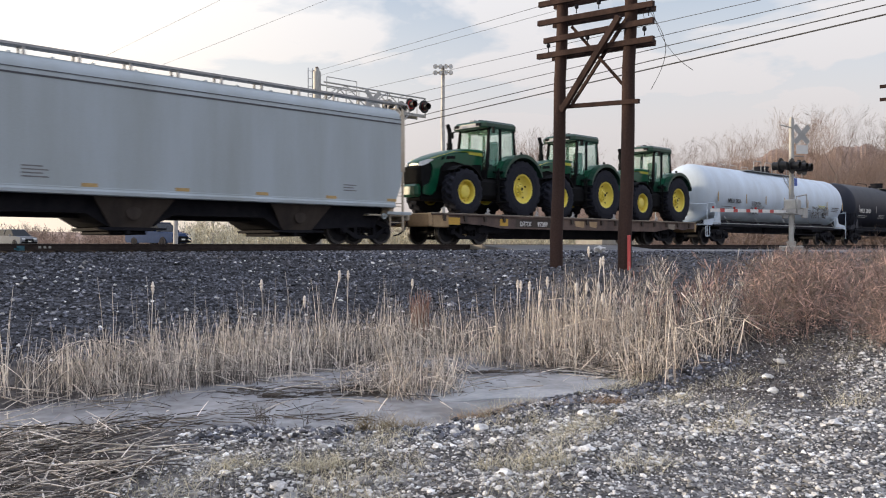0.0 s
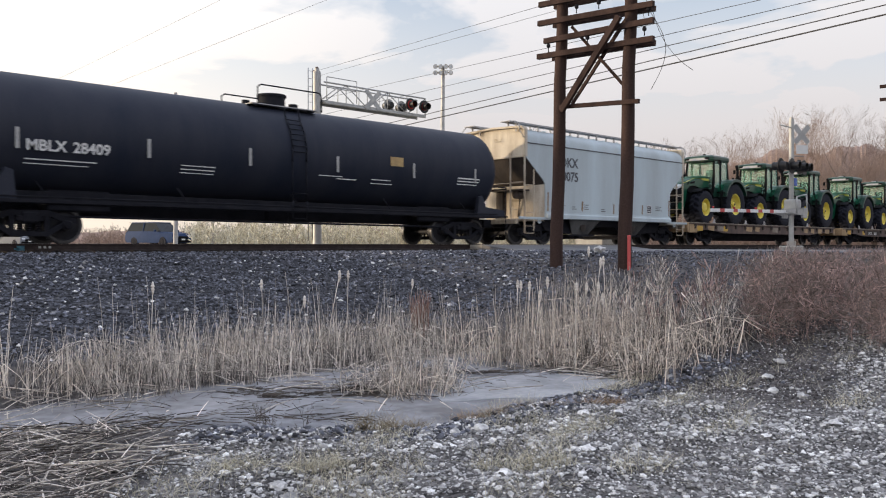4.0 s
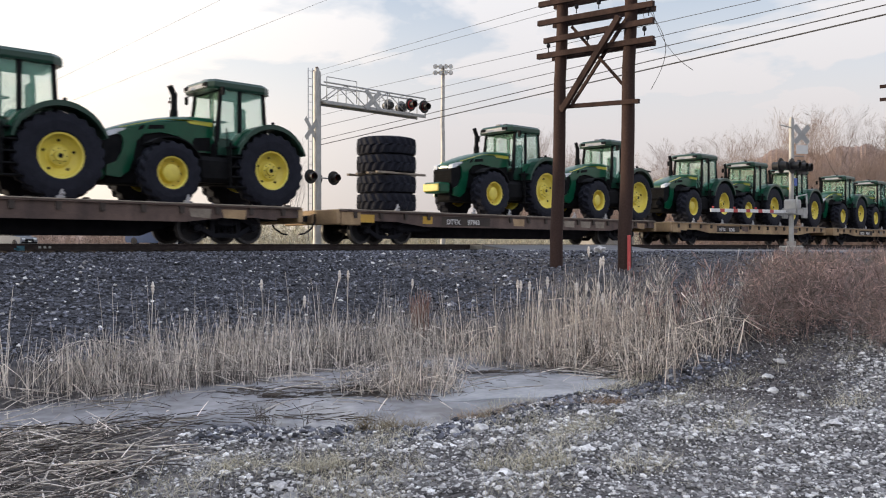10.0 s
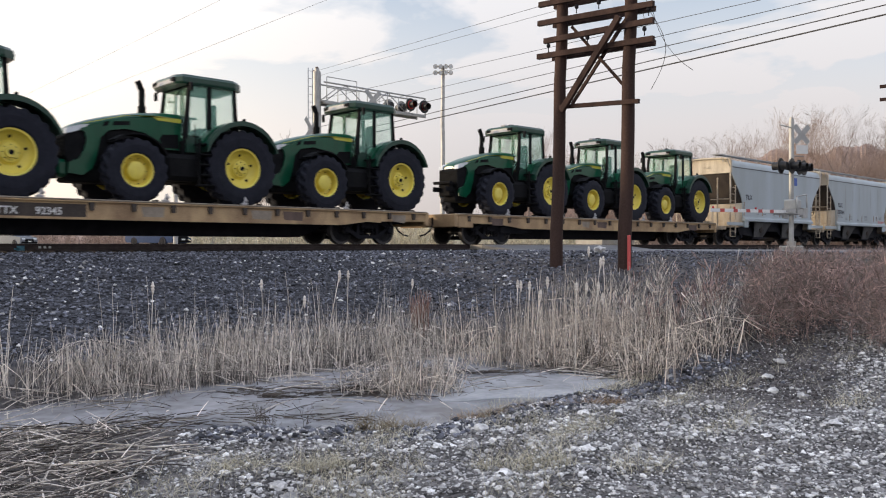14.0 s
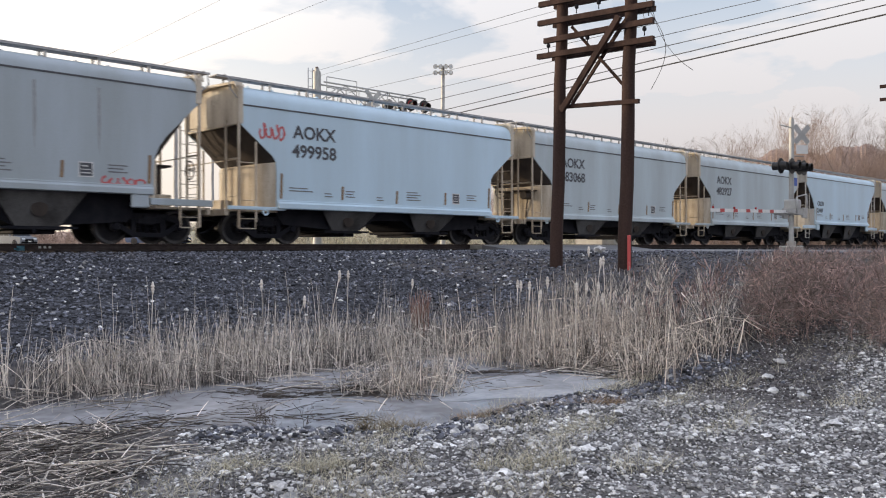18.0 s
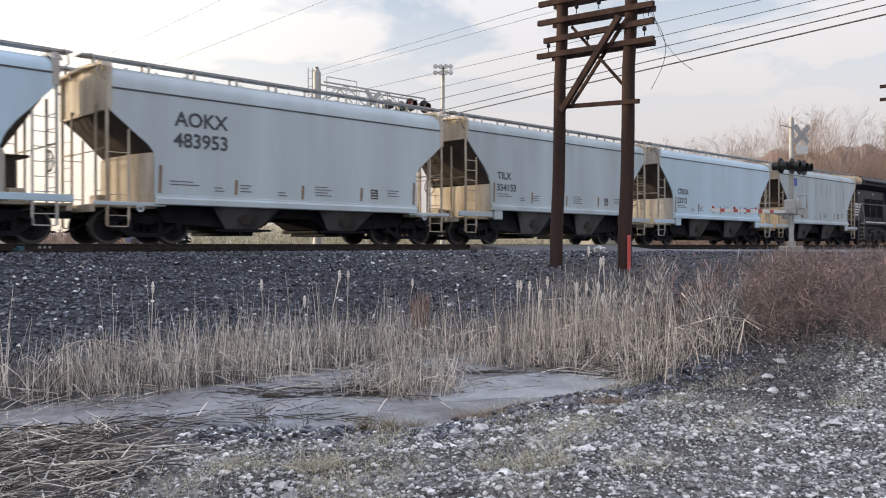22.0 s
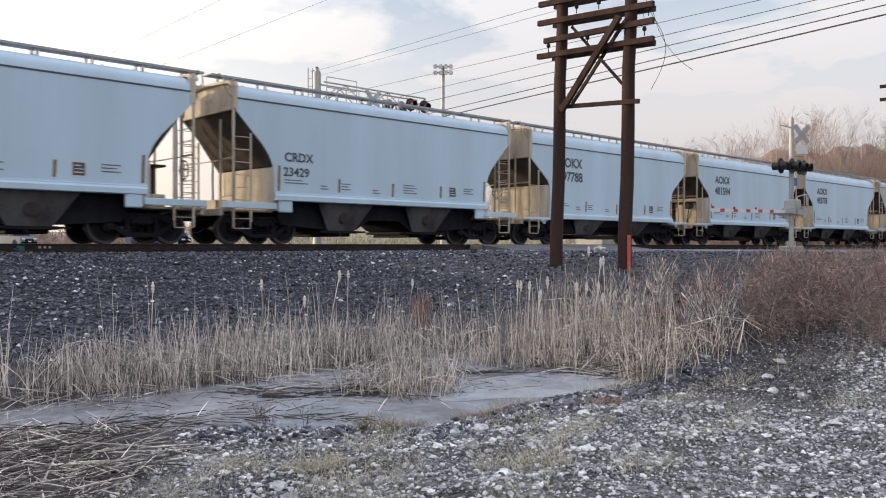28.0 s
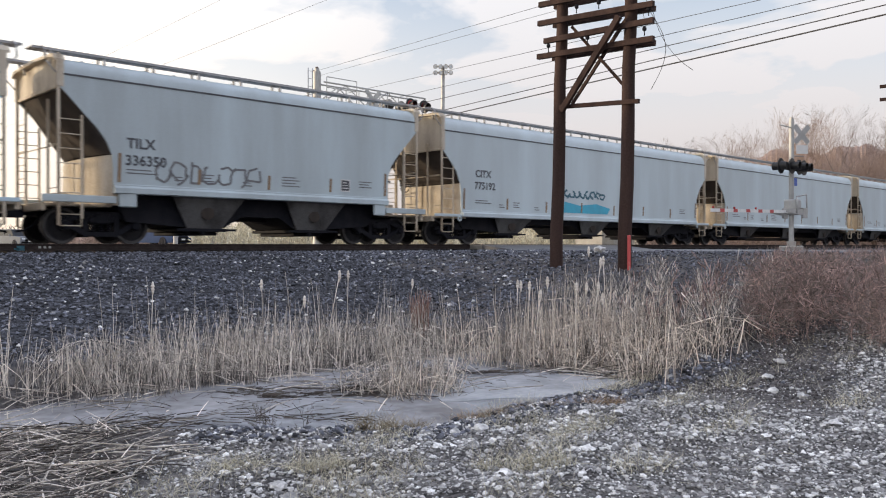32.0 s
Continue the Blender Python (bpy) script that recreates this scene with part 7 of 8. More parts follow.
# ---------------------------------------------------------------- waiting cars
def road_car(x, y, kind, paint, lit, label):
    """A car that faces the crossing (towards -y)."""
    th = tagged(new(kind), label, "car", "cars waiting at the crossing")
    th.location = (x, y, -.15)
    tall = 1.68 if kind == "suv" else 1.85
    w, L = .93, 4.7 if kind == "suv" else 5.6
    ring = lambda yy, z0, z1, h: [(-h, yy, z0), (-h * 1.02, yy, (z0 + z1) / 2), (-h * .93, yy, z1), (h * .93, yy, z1), (h * 1.02, yy, (z0 + z1) / 2), (h, yy, z0)]
    part("body", MB().loft([ring(0, .42, .72, w * .8), ring(.12, .30, .88, w * .94), ring(1.2, .28, 1.02, w), ring(2.4, .28, 1.06, w), ring(L - .3, .30, 1.08, w), ring(L, .45, 1.0, w * .88)]), paint, th)
    c0, c1 = 1.15, (L - .15 if kind == "suv" else 3.6)
    part("cabin", MB().loft([[(-w * .92, c0, 1.0), (w * .92, c0, 1.0), (w * .92, c1, 1.0), (-w * .92, c1, 1.0)], [(-w * .76, c0 + .75, tall - .06), (w * .76, c0 + .75, tall - .06), (w * .76, c1 - .35, tall - .06), (-w * .76, c1 - .35, tall - .06)]], smooth=False), "carglass", th, "dark glazed cabin")
    part("roof", MB().box(-w * .77, w * .77, c0 + .74, c1 - .33, tall - .08, tall, .03), paint, th)
    for s in (-1, 1):
        for yy in (c0 + 1.75,):
            part("door_pillar", beam(MB(), (s * w * .91, yy, 1.0), (s * w * .775, yy, tall - .06), .05, .08), paint, th)
        part("headlight", MB().box(s * w * .62 - .16, s * w * .62 + .16, -.02, .1, .66, .82, .03), "headlamp" if lit else "lampglass", th)
        part("mirror", MB().box(s * (w + .1) - .09, s * (w + .1) + .09, 1.5, 1.6, 1.02, 1.16, .02), paint, th)
        for yy in (.95, L - 1.0):
            tr = part("wheel", MB().lathe([(.2, -.1), (.3, -.11), (.345, -.07), (.345, .07), (.3, .11), (.2, .1)], (s * (w - .08), yy, .345), "x", 20), "rubber", th)
            part("hubcap", MB().lathe([(.21, s * .08), (.17, s * .10), (.002, s * .09)], (s * (w - .08), yy, .345), "x", 16), "grime", tr)
    part("grille", MB().box(-.45, .45, -.03, .05, .52, .72, .02), "plastic", th)
    part("number_plate", MB().box(-.16, .16, -.045, -.03, .44, .56, .005), "white", th, "plain pale plate")
    part("bumper", MB().box(-w * .85, w * .85, -.05, .12, .32, .50, .05), "plastic", th)
    return th


suv = road_car(28.4, 57.9, "suv", "car_dark", False, "dark blue sport utility car waiting at the crossing")
suv.rotation_euler = (0, 0, radians(18))
suv.scale = (1.1, 1.1, 1.12)
second = road_car(25.6, 84.0, "suv", "car_white", False, "silver car waiting farther back on the road")
second.rotation_euler = (0, 0, radians(14))


# ---------------------------------------------------------------- bare trees
def grow(rnd, p, d, length, r, depth, segs, spread, up, fan=False):
    """Branch segments of a bare tree, joint by joint."""
    n = 3 if depth > 1 else 2
    for k in range(n):
        d = (d + Vector((rnd.uniform(-1, 1), rnd.uniform(-1, 1), rnd.uniform(-.4, .6) + up)) * .085).normalized()
        q = p + d * (length / n)
        r2 = max(r * (.80 if depth else .6), .016)
        segs.append((p, q, r, r2, depth))
        if depth and (k > 0 or depth < 4):
            for _ in range(3 if depth in (1, 3) and fan else 2):
                a = rnd.uniform(0, 2 * math.pi)
                side = d.orthogonal().normalized()
                side = (Matrix.Rotation(a, 3, d) @ side)
                nd = (d * (1 - spread) + side * spread + Vector((0, 0, .12))).normalized()
                grow(rnd, q, nd, length * rnd.uniform(.45, .70), r2 * rnd.uniform(.45, .65), depth - 1, segs, spread, up, fan)
        p, r = q, r2


def sticks(segs, n, name, material):
    """All segments as thin n-sided prisms in one mesh."""
    v, f = [], []
    for a, b, r0, r1, _ in segs:
        d = (b - a).normalized()
        u = d.orthogonal().normalized()
        w = d.cross(u)
        o = len(v)
        if n == 2:
            v += [tuple(q) for q in (a - u * r0, a + u * r0, b + u * r1, b - u * r1)]
            f.append((o, o + 1, o + 2, o + 3))
            continue
        for p, r in ((a, r0), (b, r1)):
            v += [tuple(p + (u * math.cos(2 * math.pi * i / n) + w * math.sin(2 * math.pi * i / n)) * r) for i in range(n)]
        f += [(o + i, o + (i + 1) % n, o + n + (i + 1) % n, o + n + i) for i in range(n)]
    me = bpy.data.meshes.new(name)
    me.from_pydata(v, [], f)
    me.materials.append(M[material])
    return me


PROTO = []
for k in range(4):
    rnd = random.Random(40 + k)
    segs = []
    slim = k == 3
    grow(rnd, Vector((0, 0, -.5)), Vector((0, 0, 1)), 8.2 if not slim else 10, .24 if not slim else .14, 4, segs, .40 if not slim else .28, .42 if not slim else .5, not slim)
    top = max(b.z for _, b, _, _, _ in segs)
    segs = [(a * (17 / top), b * (17 / top), r0 * (.5 if d < 3 and not slim else .8), r1 * (.5 if d < 3 and not slim else .8), d) for a, b, r0, r1, d in segs]
    PROTO.append(([s for s in segs if s[4] >= 3], [s for s in segs if s[4] < 3]))


TREES = []


def tree(k, x, y, h, rz):
    if k >= len(TREES) or TREES[k] is None:
        while len(TREES) <= k:
            TREES.append(None)
        th = tagged(new("bare_tree"), "leafless winter tree with grey-brown branches", "tree", "bare trees behind the track")
        part("trunk", sticks(PROTO[k][0], 6, "trunk", "bark"), "bark", th)
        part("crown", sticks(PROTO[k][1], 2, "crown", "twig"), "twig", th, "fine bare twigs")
        TREES[k] = th
        th.matrix_basis = pose(x, y, -.4, 0, 0, rz) @ Matrix.Scale(h / 17, 4)
        return th
    th = TREES[k]
    ob = copy_thing(th, pose(x, y, -.4, 0, 0, rz))
    ob.scale = (h / 17,) * 3
    return ob


def at_view(px, depth):
    d = ray_dir(px, 435)
    return d.x * depth, d.y * depth


rnd = random.Random(12)
SKYLINE = ((900, 250), (935, 222), (965, 226), (990, 250), (1060, 262), (1150, 262), (1190, 243), (1270, 237), (1310, 226), (1350, 205), (1385, 190), (1420, 183), (1480, 178), (1525, 192), (1560, 207), (1620, 200))
for px, dep, k in ((1392, 118, 0), (1425, 126, 1), (1484, 115, 2), (1528, 125, 0), (1352, 128, 1), (1316, 140, 2), (1262, 150, 0), (1218, 170, 1), (1190, 180, 2), (1562, 120, 1), (1604, 122, 2), (1455, 135, 0), (1335, 150, 2), (1508, 140, 1), (1240, 160, 1), (1288, 165, 0),
                   (935, 190, 2), (958, 200, 0), (918, 210, 1), (1020, 230, 2), (1052, 240, 0), (1085, 240, 1), (1120, 230, 2), (1150, 225, 0), (985, 250, 1)):
    x, y = at_view(px, dep)
    top = float(np.interp(px, [q[0] for q in SKYLINE], [q[1] for q in SKYLINE])) + rnd.uniform(-3, 10)
    tree(k, x, y, (435 - top) / 1450 * dep, rnd.uniform(0, 360))
for px, dep, h, k in ((480, 95, 15, 3), (500, 100, 15, 3), (455, 92, 12, 3), (520, 105, 14, 3), (465, 105, 14, 3), (490, 108, 15, 3), (508, 96, 13, 3), (445, 104, 13, 3), (610, 170, 9, 1), (660, 180, 9, 2), (580, 160, 8, 0), (430, 150, 8, 2), (350, 170, 8, 1)):
    x, y = at_view(px, dep)
    tree(k, x, y, h * rnd.uniform(.88, 1.0), rnd.uniform(0, 360))


def sapling(seed, thick, spread, up, depth=3, fine=True):
    """A small forked bush or young tree of unit height, as one thin mesh."""
    rnd3 = random.Random(seed)
    segs = []
    grow(rnd3, Vector((0, 0, 0)), Vector((0, 0, 1)), .55, .010 * thick, depth, segs, spread, up)
    top = max(b.z for _, b, _, _, _ in segs)
    v, f = [], []
    for a, b, r0, r1, _ in segs:
        d = (b - a).normalized()
        u = d.orthogonal().normalized()
        w = d.cross(u)
        o = len(v)
        r0, r1 = min(r0, .010 * thick), min(r1, .008 * thick)
        if fine:
            u = (Vector((rnd3.uniform(-1, 1), rnd3.uniform(-1, 1), 0)) + d * .01).cross(d).normalized()
            v += [tuple(q / top) for q in (a - u * r0, a + u * r0, b + u * r1, b - u * r1)]
            f.append((o, o + 1, o + 2, o + 3))
            continue
        for p, r in ((a, max(r0, .0035 * thick)), (b, max(min(r1, r0), .0025 * thick))):
            v += [tuple((p + (u * math.cos(t) + w * math.sin(t)) * r) / top) for t in (0, 2.1, 4.2)]
        f += [(o + i, o + (i + 1) % 3, o + 3 + (i + 1) % 3, o + 3 + i) for i in range(3)]
    return v, f


def thicket(name, n, place, hmin, hmax, lean, thick, material, label, category, spread=.55, up=.2, kinds=2, depth=2, low=None):
    """Forked leafless saplings or shrubs by the hundred."""
    made = []
    for k in range(kinds):
        bv, bf = sapling(60 + k + n % 97, thick, spread, up, depth)
        m = n // kinds
        pos = place(m)
        h = RNG.uniform(hmin, hmax, m)
        if low is not None:
            h = np.clip((low - pos[:, 2]) * RNG.uniform(.25, 1.12, m), .1, hmax)
        made.append(scatter(name, bv, bf, pos, spins(m, lean), np.stack([h, h, h], -1), material, label, category))
    return made


def band(px0, px1, d0, d1, wob=0.0):
    """Places seen between two bearings and two distances."""
    def place(n):
        px, d = RNG.uniform(px0, px1, n), RNG.uniform(d0, d1, n)
        k = (px - 784) / 1450
        c, s = math.cos(TURN), math.sin(TURN)
        return np.stack([d * (c + s * k), d * (s - c * k), np.full(n, -.5)], -1)
    return place


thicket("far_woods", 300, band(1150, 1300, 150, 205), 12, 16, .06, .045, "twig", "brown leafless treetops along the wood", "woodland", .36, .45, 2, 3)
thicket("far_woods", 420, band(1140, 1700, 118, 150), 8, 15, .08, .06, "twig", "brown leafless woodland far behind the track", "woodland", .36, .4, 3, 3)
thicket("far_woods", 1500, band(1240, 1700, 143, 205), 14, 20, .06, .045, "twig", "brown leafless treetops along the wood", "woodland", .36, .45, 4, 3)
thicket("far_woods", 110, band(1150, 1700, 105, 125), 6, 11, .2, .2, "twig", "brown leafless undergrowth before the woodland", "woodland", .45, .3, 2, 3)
thicket("far_woods", 120, band(860, 1230, 230, 300), 14, 20, .10, .14, "twig", "brown woodland in the distance, paled in colour for haze", "woodland", .36, .4, 2, 3)
thicket("far_woods", 60, band(-150, 880, 220, 300), 5, 10, .2, .28, "twig", "thin woodland in the distance, paled in colour for haze", "woodland", .4, .3, 2, 3)
thicket("brush", 900, band(330, 1130, 58, 82), 1.4, 2.6, .35, 1.2, "grass", "tan dry brush beyond the road", "brush", .5, .4)
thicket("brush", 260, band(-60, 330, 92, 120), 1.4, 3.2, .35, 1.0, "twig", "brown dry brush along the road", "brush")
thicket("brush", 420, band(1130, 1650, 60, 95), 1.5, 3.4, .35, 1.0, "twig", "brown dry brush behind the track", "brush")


def wooded_ridge(name, px0, px1, d0, d1, tops, label, seed):
    """A long uneven mass of leafless wood: steep front, ragged top, falling away behind."""
    rnd4 = random.Random(seed)
    n, rings = 260, []
    for k in range(n + 1):
        px = px0 + (px1 - px0) * k / n
        top = float(np.interp(px, [t[0] for t in tops], [t[1] for t in tops])) * 1.1 * (1 + .03 * math.sin(k * .11 + seed) + .02 * math.sin(k * .27) + rnd4.uniform(-.012, .012))
        ring = []
        for q, h in ((0, 0), (.02, .45), (.06, .72), (.14, .90), (.3, 1.0), (.6, .9), (1, 0)):
            x, y = at_view(px + rnd4.uniform(-.6, .6), d0 + (d1 - d0) * q)
            ring.append((x, y, -.8 + top * h))
        rings.append(ring)
    m = len(rings[0])
    me = bpy.data.meshes.new(name)
    me.from_pydata([p for r in rings for p in r], [], [(i * m + j, (i + 1) * m + j, (i + 1) * m + j + 1, i * m + j + 1) for i in range(n) for j in range(m - 1)])
    me.materials.append(M["ridge"])
    return tagged(new(name, me), label, "woodland", kind="stuff")


wooded_ridge("wooded_ridge", 1130, 1760, 150, 215, [(1110, 8), (1140, 13), (1200, 14.5), (1300, 16.5), (1400, 18.5), (1500, 19), (1760, 20)], "dense brown leafless wood behind the track, haze in its colour", 3)
wooded_ridge("wooded_ridge", 850, 1200, 300, 380, [(850, 8), (900, 18), (1000, 22), (1100, 21), (1200, 21)], "dense brown wood in the distance, haze in its colour", 5)
wooded_ridge("wooded_ridge", -200, 870, 320, 380, [(-200, 5), (200, 6), (500, 6), (700, 7), (870, 9)], "low brown wood on the horizon, haze in its colour", 8)


# ---------------------------------------------------------------- stones
def rock(seed, n=0):
    """An uneven stone of about unit width."""
    rnd2 = random.Random(seed)
    bm = bmesh.new()
    bmesh.ops.create_icosphere(bm, subdivisions=1 if not n else n, radius=.5)
    for v in bm.verts:
        v.co *= rnd2.uniform(.58, 1.15)
        v.co.z *= .62
    bm.verts.ensure_lookup_table()
    vs, fs = [tuple(v.co) for v in bm.verts], [tuple(v.index for v in f.verts) for f in bm.faces]
    bm.free()
    return vs, fs


OCTA = ([(.5, 0, .03), (-.5, .05, 0), (.05, .5, 0), (0, -.45, .05), (.1, .05, .36), (0, 0, -.3)], [(0, 2, 4), (2, 1, 4), (1, 3, 4), (3, 0, 4), (2, 0, 5), (1, 2, 5), (3, 1, 5), (0, 3, 5)])


def stones(name, n, xr, yr, size, shape, material, label, keep=None, sink=.1):
    x, y = RNG.uniform(*xr, n), RNG.uniform(*yr, n)
    ok = (x > .27 * y - 1.2) & (y > .32 * x - 1.3)
    if keep is not None:
        ok &= keep(x, y)
    x, y = x[ok], y[ok]
    m = len(x)
    s = size[0] * (size[1] / size[0]) ** (RNG.uniform(0, 1, m) ** 2.0)
    pos = np.stack([x, y, ground_z(x, y) + bumps(x, y) * (y < 19) + s * (.2 - sink)], -1)
    scl = np.stack([s * RNG.uniform(.8, 1.3, m), s * RNG.uniform(.7, 1.1, m), s * RNG.uniform(.7, 1.2, m)], -1)
    return scatter(name, shape[0], shape[1], pos, spins(m, .5), scl, material, label, "gravel")


def patchy(x, y):
    """Uneven cover, 0 to 1."""
    return np.clip(.5 + .38 * np.sin(1.9 * x + 1.2 * np.sin(2.3 * y) + .7) * np.sin(2.7 * y + 1.1 * np.sin(1.7 * x)) + .25 * np.sin(5.1 * x + 3.3 * y), 0, 1)


def in_pool(x, y):
    return (ground_z(x, y) < -1.74)


def on_verge(x, y):
    """Dry gravel: not in the water, not in the matted reeds beside it."""
    return ~in_pool(x, y) & (x > 1.9 + 1.15 * (y - 5.4)) & ((y < 6.2) | (x < pool_edge(y)))


stones("ballast_stones", 40000, (2.0, 26.0), (11.3, 20.9), (.035, .12), OCTA, "ballast", "dark grey ballast stones on the bank", keep=lambda x, y: (x < 21.8))
stones("ballast_stones", 9000, (3.0, 60.0), (20.6, 24.6), (.04, .08), OCTA, "ballast", "dark grey ballast stones between the ties", keep=lambda x, y: (x < 21.8) | (x > 31.2), sink=.15)
stones("ballast_stones", 4500, (4.0, 13.0), (10.3, 11.5), (.03, .09), OCTA, "ballast", "dark grey ballast stones behind the reeds")
stones("ballast_stones", 9000, (12.0, 22.0), (7.0, 11.6), (.03, .09), OCTA, "ballast", "dark grey ballast stones at the foot of the bank")
for seed in (1, 2, 3):
    stones("gravel_stones", 12000, (1.0, 13.0), (1.2, 7.2), (.018, .072), rock(seed), "stone", "pale grey gravel stones of the verge", keep=lambda x, y: on_verge(x, y) & (x < 10.8 + .3 * np.sin(y * 4)) & (RNG.uniform(0, 1, len(x)) < (.16 + .84 * patchy(x, y))  * np.where((x > 7.6) & (y > .36 * x + .15), .12, 1)))
stones("dark_stones", 6500, (2.0, 10.5), (4.9, 7.8), (.03, .10), rock(6), "ballast", "dark wet stones at the water's edge", keep=lambda x, y: ~in_pool(x, y) & (x > pool_edge(y) - 1.0) & (x > 2.0 + 1.15 * (y - 5.4)))
stones("dark_stones", 2200, (9.0, 19.0), (2.5, 10.0), (.03, .09), rock(7), "ballast", "dark stones on the road bank")
stones("small_gravel", 38000, (1.0, 13.5), (1.5, 7.2), (.018, .05), OCTA, "stone_mid", "small grey gravel of the verge", keep=lambda x, y: on_verge(x, y) & (RNG.uniform(0, 1, len(x)) < np.where((x > 7.6) & (y > .36 * x + .15), .16, 1)))
stones("grit", 10000, (1.0, 14.0), (1.5, 8.0), (.010, .030), OCTA, "gravel", "fine grey grit and soil crumbs on the verge", keep=lambda x, y: ~in_pool(x, y))
stones("grit", 12000, (1.0, 14.0), (1.5, 8.0), (.010, .030), OCTA, "stone", "fine pale grit on the verge", keep=lambda x, y: ~in_pool(x, y))
stones("dark_stones", 5000, (8.2, 14.0), (3.4, 6.6), (.02, .06), OCTA, "earth", "dark soil clods below the bank")
stones("dark_stones", 900, (3.3, 4.0), (4.45, 5.05), (.02, .05), OCTA, "earth", "dark soil clods showing through the gravel", keep=lambda x, y: ((x - 3.65) / .3) ** 2 + ((y - 4.75) / .26) ** 2 < 1)
stones("bank_stones", 900, (3.0, 22.0), (11.3, 19.5), (.05, .13), OCTA, "stone", "scattered pale stones on the ballast bank")
for k in range(46):
    x, y = 2.5 + 8.5 * random.random(), 2.7 + 3.0 * random.random()
    if x < .3 * y - .3 or y < .34 * x - .4:
        continue
    s = random.uniform(.06, .135)
    vs, fs = rock(100 + k, 2)
    o = tagged(part("stone", MB().add([(a * s, b * s, c * s) for a, b, c in vs], fs, True), "stone"), "pale limestone lump lying on the gravel", "stone", "larger stones on the verge")
    o.location = (x, y, float(ground_z(x, y)) + float(bumps(np.float64(x), np.float64(y))) + s * .2)
    o.rotation_euler = (0, 0, random.uniform(0, 6))


# ---------------------------------------------------------------- reeds and grass
def blade(bend, r, tip=.3, segs=3):
    """A thin stalk of unit height that bends sideways."""
    v, f = [], []
    for k in range(segs + 1):
        t = k / segs
        x = bend * t * t
        rr = r * (1 - (1 - tip) * t)
        v += [(x + rr * math.cos(a), rr * math.sin(a), t * (1 - .3 * abs(bend) * t)) for a in (0, 2.1, 4.2)]
    for k in range(segs):
        f += [(3 * k + i, 3 * k + (i + 1) % 3, 3 * k + 3 + (i + 1) % 3, 3 * k + 3 + i) for i in range(3)]
    return v, f


def broken(r):
    """A stalk snapped part way up, its top hanging over."""
    v, f = [], []
    pts = [(0, 0, 0), (.02, 0, .35), (.05, 0, .62), (.35, .05, .55), (.62, .1, .30)]
    for p in pts:
        v += [(p[0] + r * math.cos(a), p[1] + r * math.sin(a) * .5, p[2] + r * .4 * math.sin(a)) for a in (0, 2.1, 4.2)]
    for k in range(len(pts) - 1):
        f += [(3 * k + i, 3 * k + (i + 1) % 3, 3 * k + 3 + (i + 1) % 3, 3 * k + 3 + i) for i in range(3)]
    return v, f


def reeds(name, x, y, hmin, hmax, shape, lean, material, label, thick=1.0, category="reeds"):
    n = len(x)
    h = hmin + (hmax - hmin) * RNG.uniform(0, 1, n) ** 1.5
    th = RNG.uniform(.7, 1.4, n) * thick
    pos = np.stack([x, y, np.maximum(ground_z(x, y), -1.80) - .03], -1)
    return scatter(name, shape[0], shape[1], pos, spins(n, lean), np.stack([h * th, h * th, h], -1), material, label, category)


def patch(n, cx, cy, rx, ry):
    a, r = RNG.uniform(0, 2 * math.pi, n), np.sqrt(RNG.uniform(0, 1, n))
    return cx + rx * r * np.cos(a), cy + ry * r * np.sin(a)


def clumped(n, xr, yr, k, spread):
    """Points gathered round k centres."""
    cx, cy = RNG.uniform(*xr, k), RNG.uniform(*yr, k)
    i = RNG.integers(0, k, n)
    return cx[i] + RNG.normal(0, spread, n), cy[i] + RNG.normal(0, spread, n)


R = .0062
# the low dark stalks paint shade into the gaps between pale reeds
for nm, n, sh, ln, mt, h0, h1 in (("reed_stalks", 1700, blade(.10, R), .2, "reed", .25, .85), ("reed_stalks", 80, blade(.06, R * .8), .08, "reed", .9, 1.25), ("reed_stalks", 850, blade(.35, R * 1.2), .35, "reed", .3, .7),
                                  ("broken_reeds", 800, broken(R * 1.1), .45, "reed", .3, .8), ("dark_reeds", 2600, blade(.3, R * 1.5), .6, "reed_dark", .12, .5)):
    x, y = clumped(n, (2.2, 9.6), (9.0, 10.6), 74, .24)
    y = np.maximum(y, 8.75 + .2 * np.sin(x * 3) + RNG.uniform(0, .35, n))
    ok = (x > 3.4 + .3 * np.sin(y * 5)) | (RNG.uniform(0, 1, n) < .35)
    reeds(nm, x[ok], y[ok], h0, h1, sh, ln, mt, "dry straw-coloured reeds standing behind the ditch" if mt == "reed" else "dark reed stalks for the shaded gaps of the bed")
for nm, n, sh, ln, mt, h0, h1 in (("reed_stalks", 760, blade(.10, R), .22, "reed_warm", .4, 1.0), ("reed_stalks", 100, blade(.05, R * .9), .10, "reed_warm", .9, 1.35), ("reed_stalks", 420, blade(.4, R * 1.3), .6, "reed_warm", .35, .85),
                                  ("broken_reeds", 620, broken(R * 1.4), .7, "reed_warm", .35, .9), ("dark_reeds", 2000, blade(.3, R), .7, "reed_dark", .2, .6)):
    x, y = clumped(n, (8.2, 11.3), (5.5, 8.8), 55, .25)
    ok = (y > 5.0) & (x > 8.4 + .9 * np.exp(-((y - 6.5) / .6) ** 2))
    reeds(nm, x[ok], y[ok], h0, h1, sh, ln, mt, "tall dry reeds on the bank beside the ditch" if mt == "reed_warm" else "dark reed stalks for the shaded gaps of the bed")
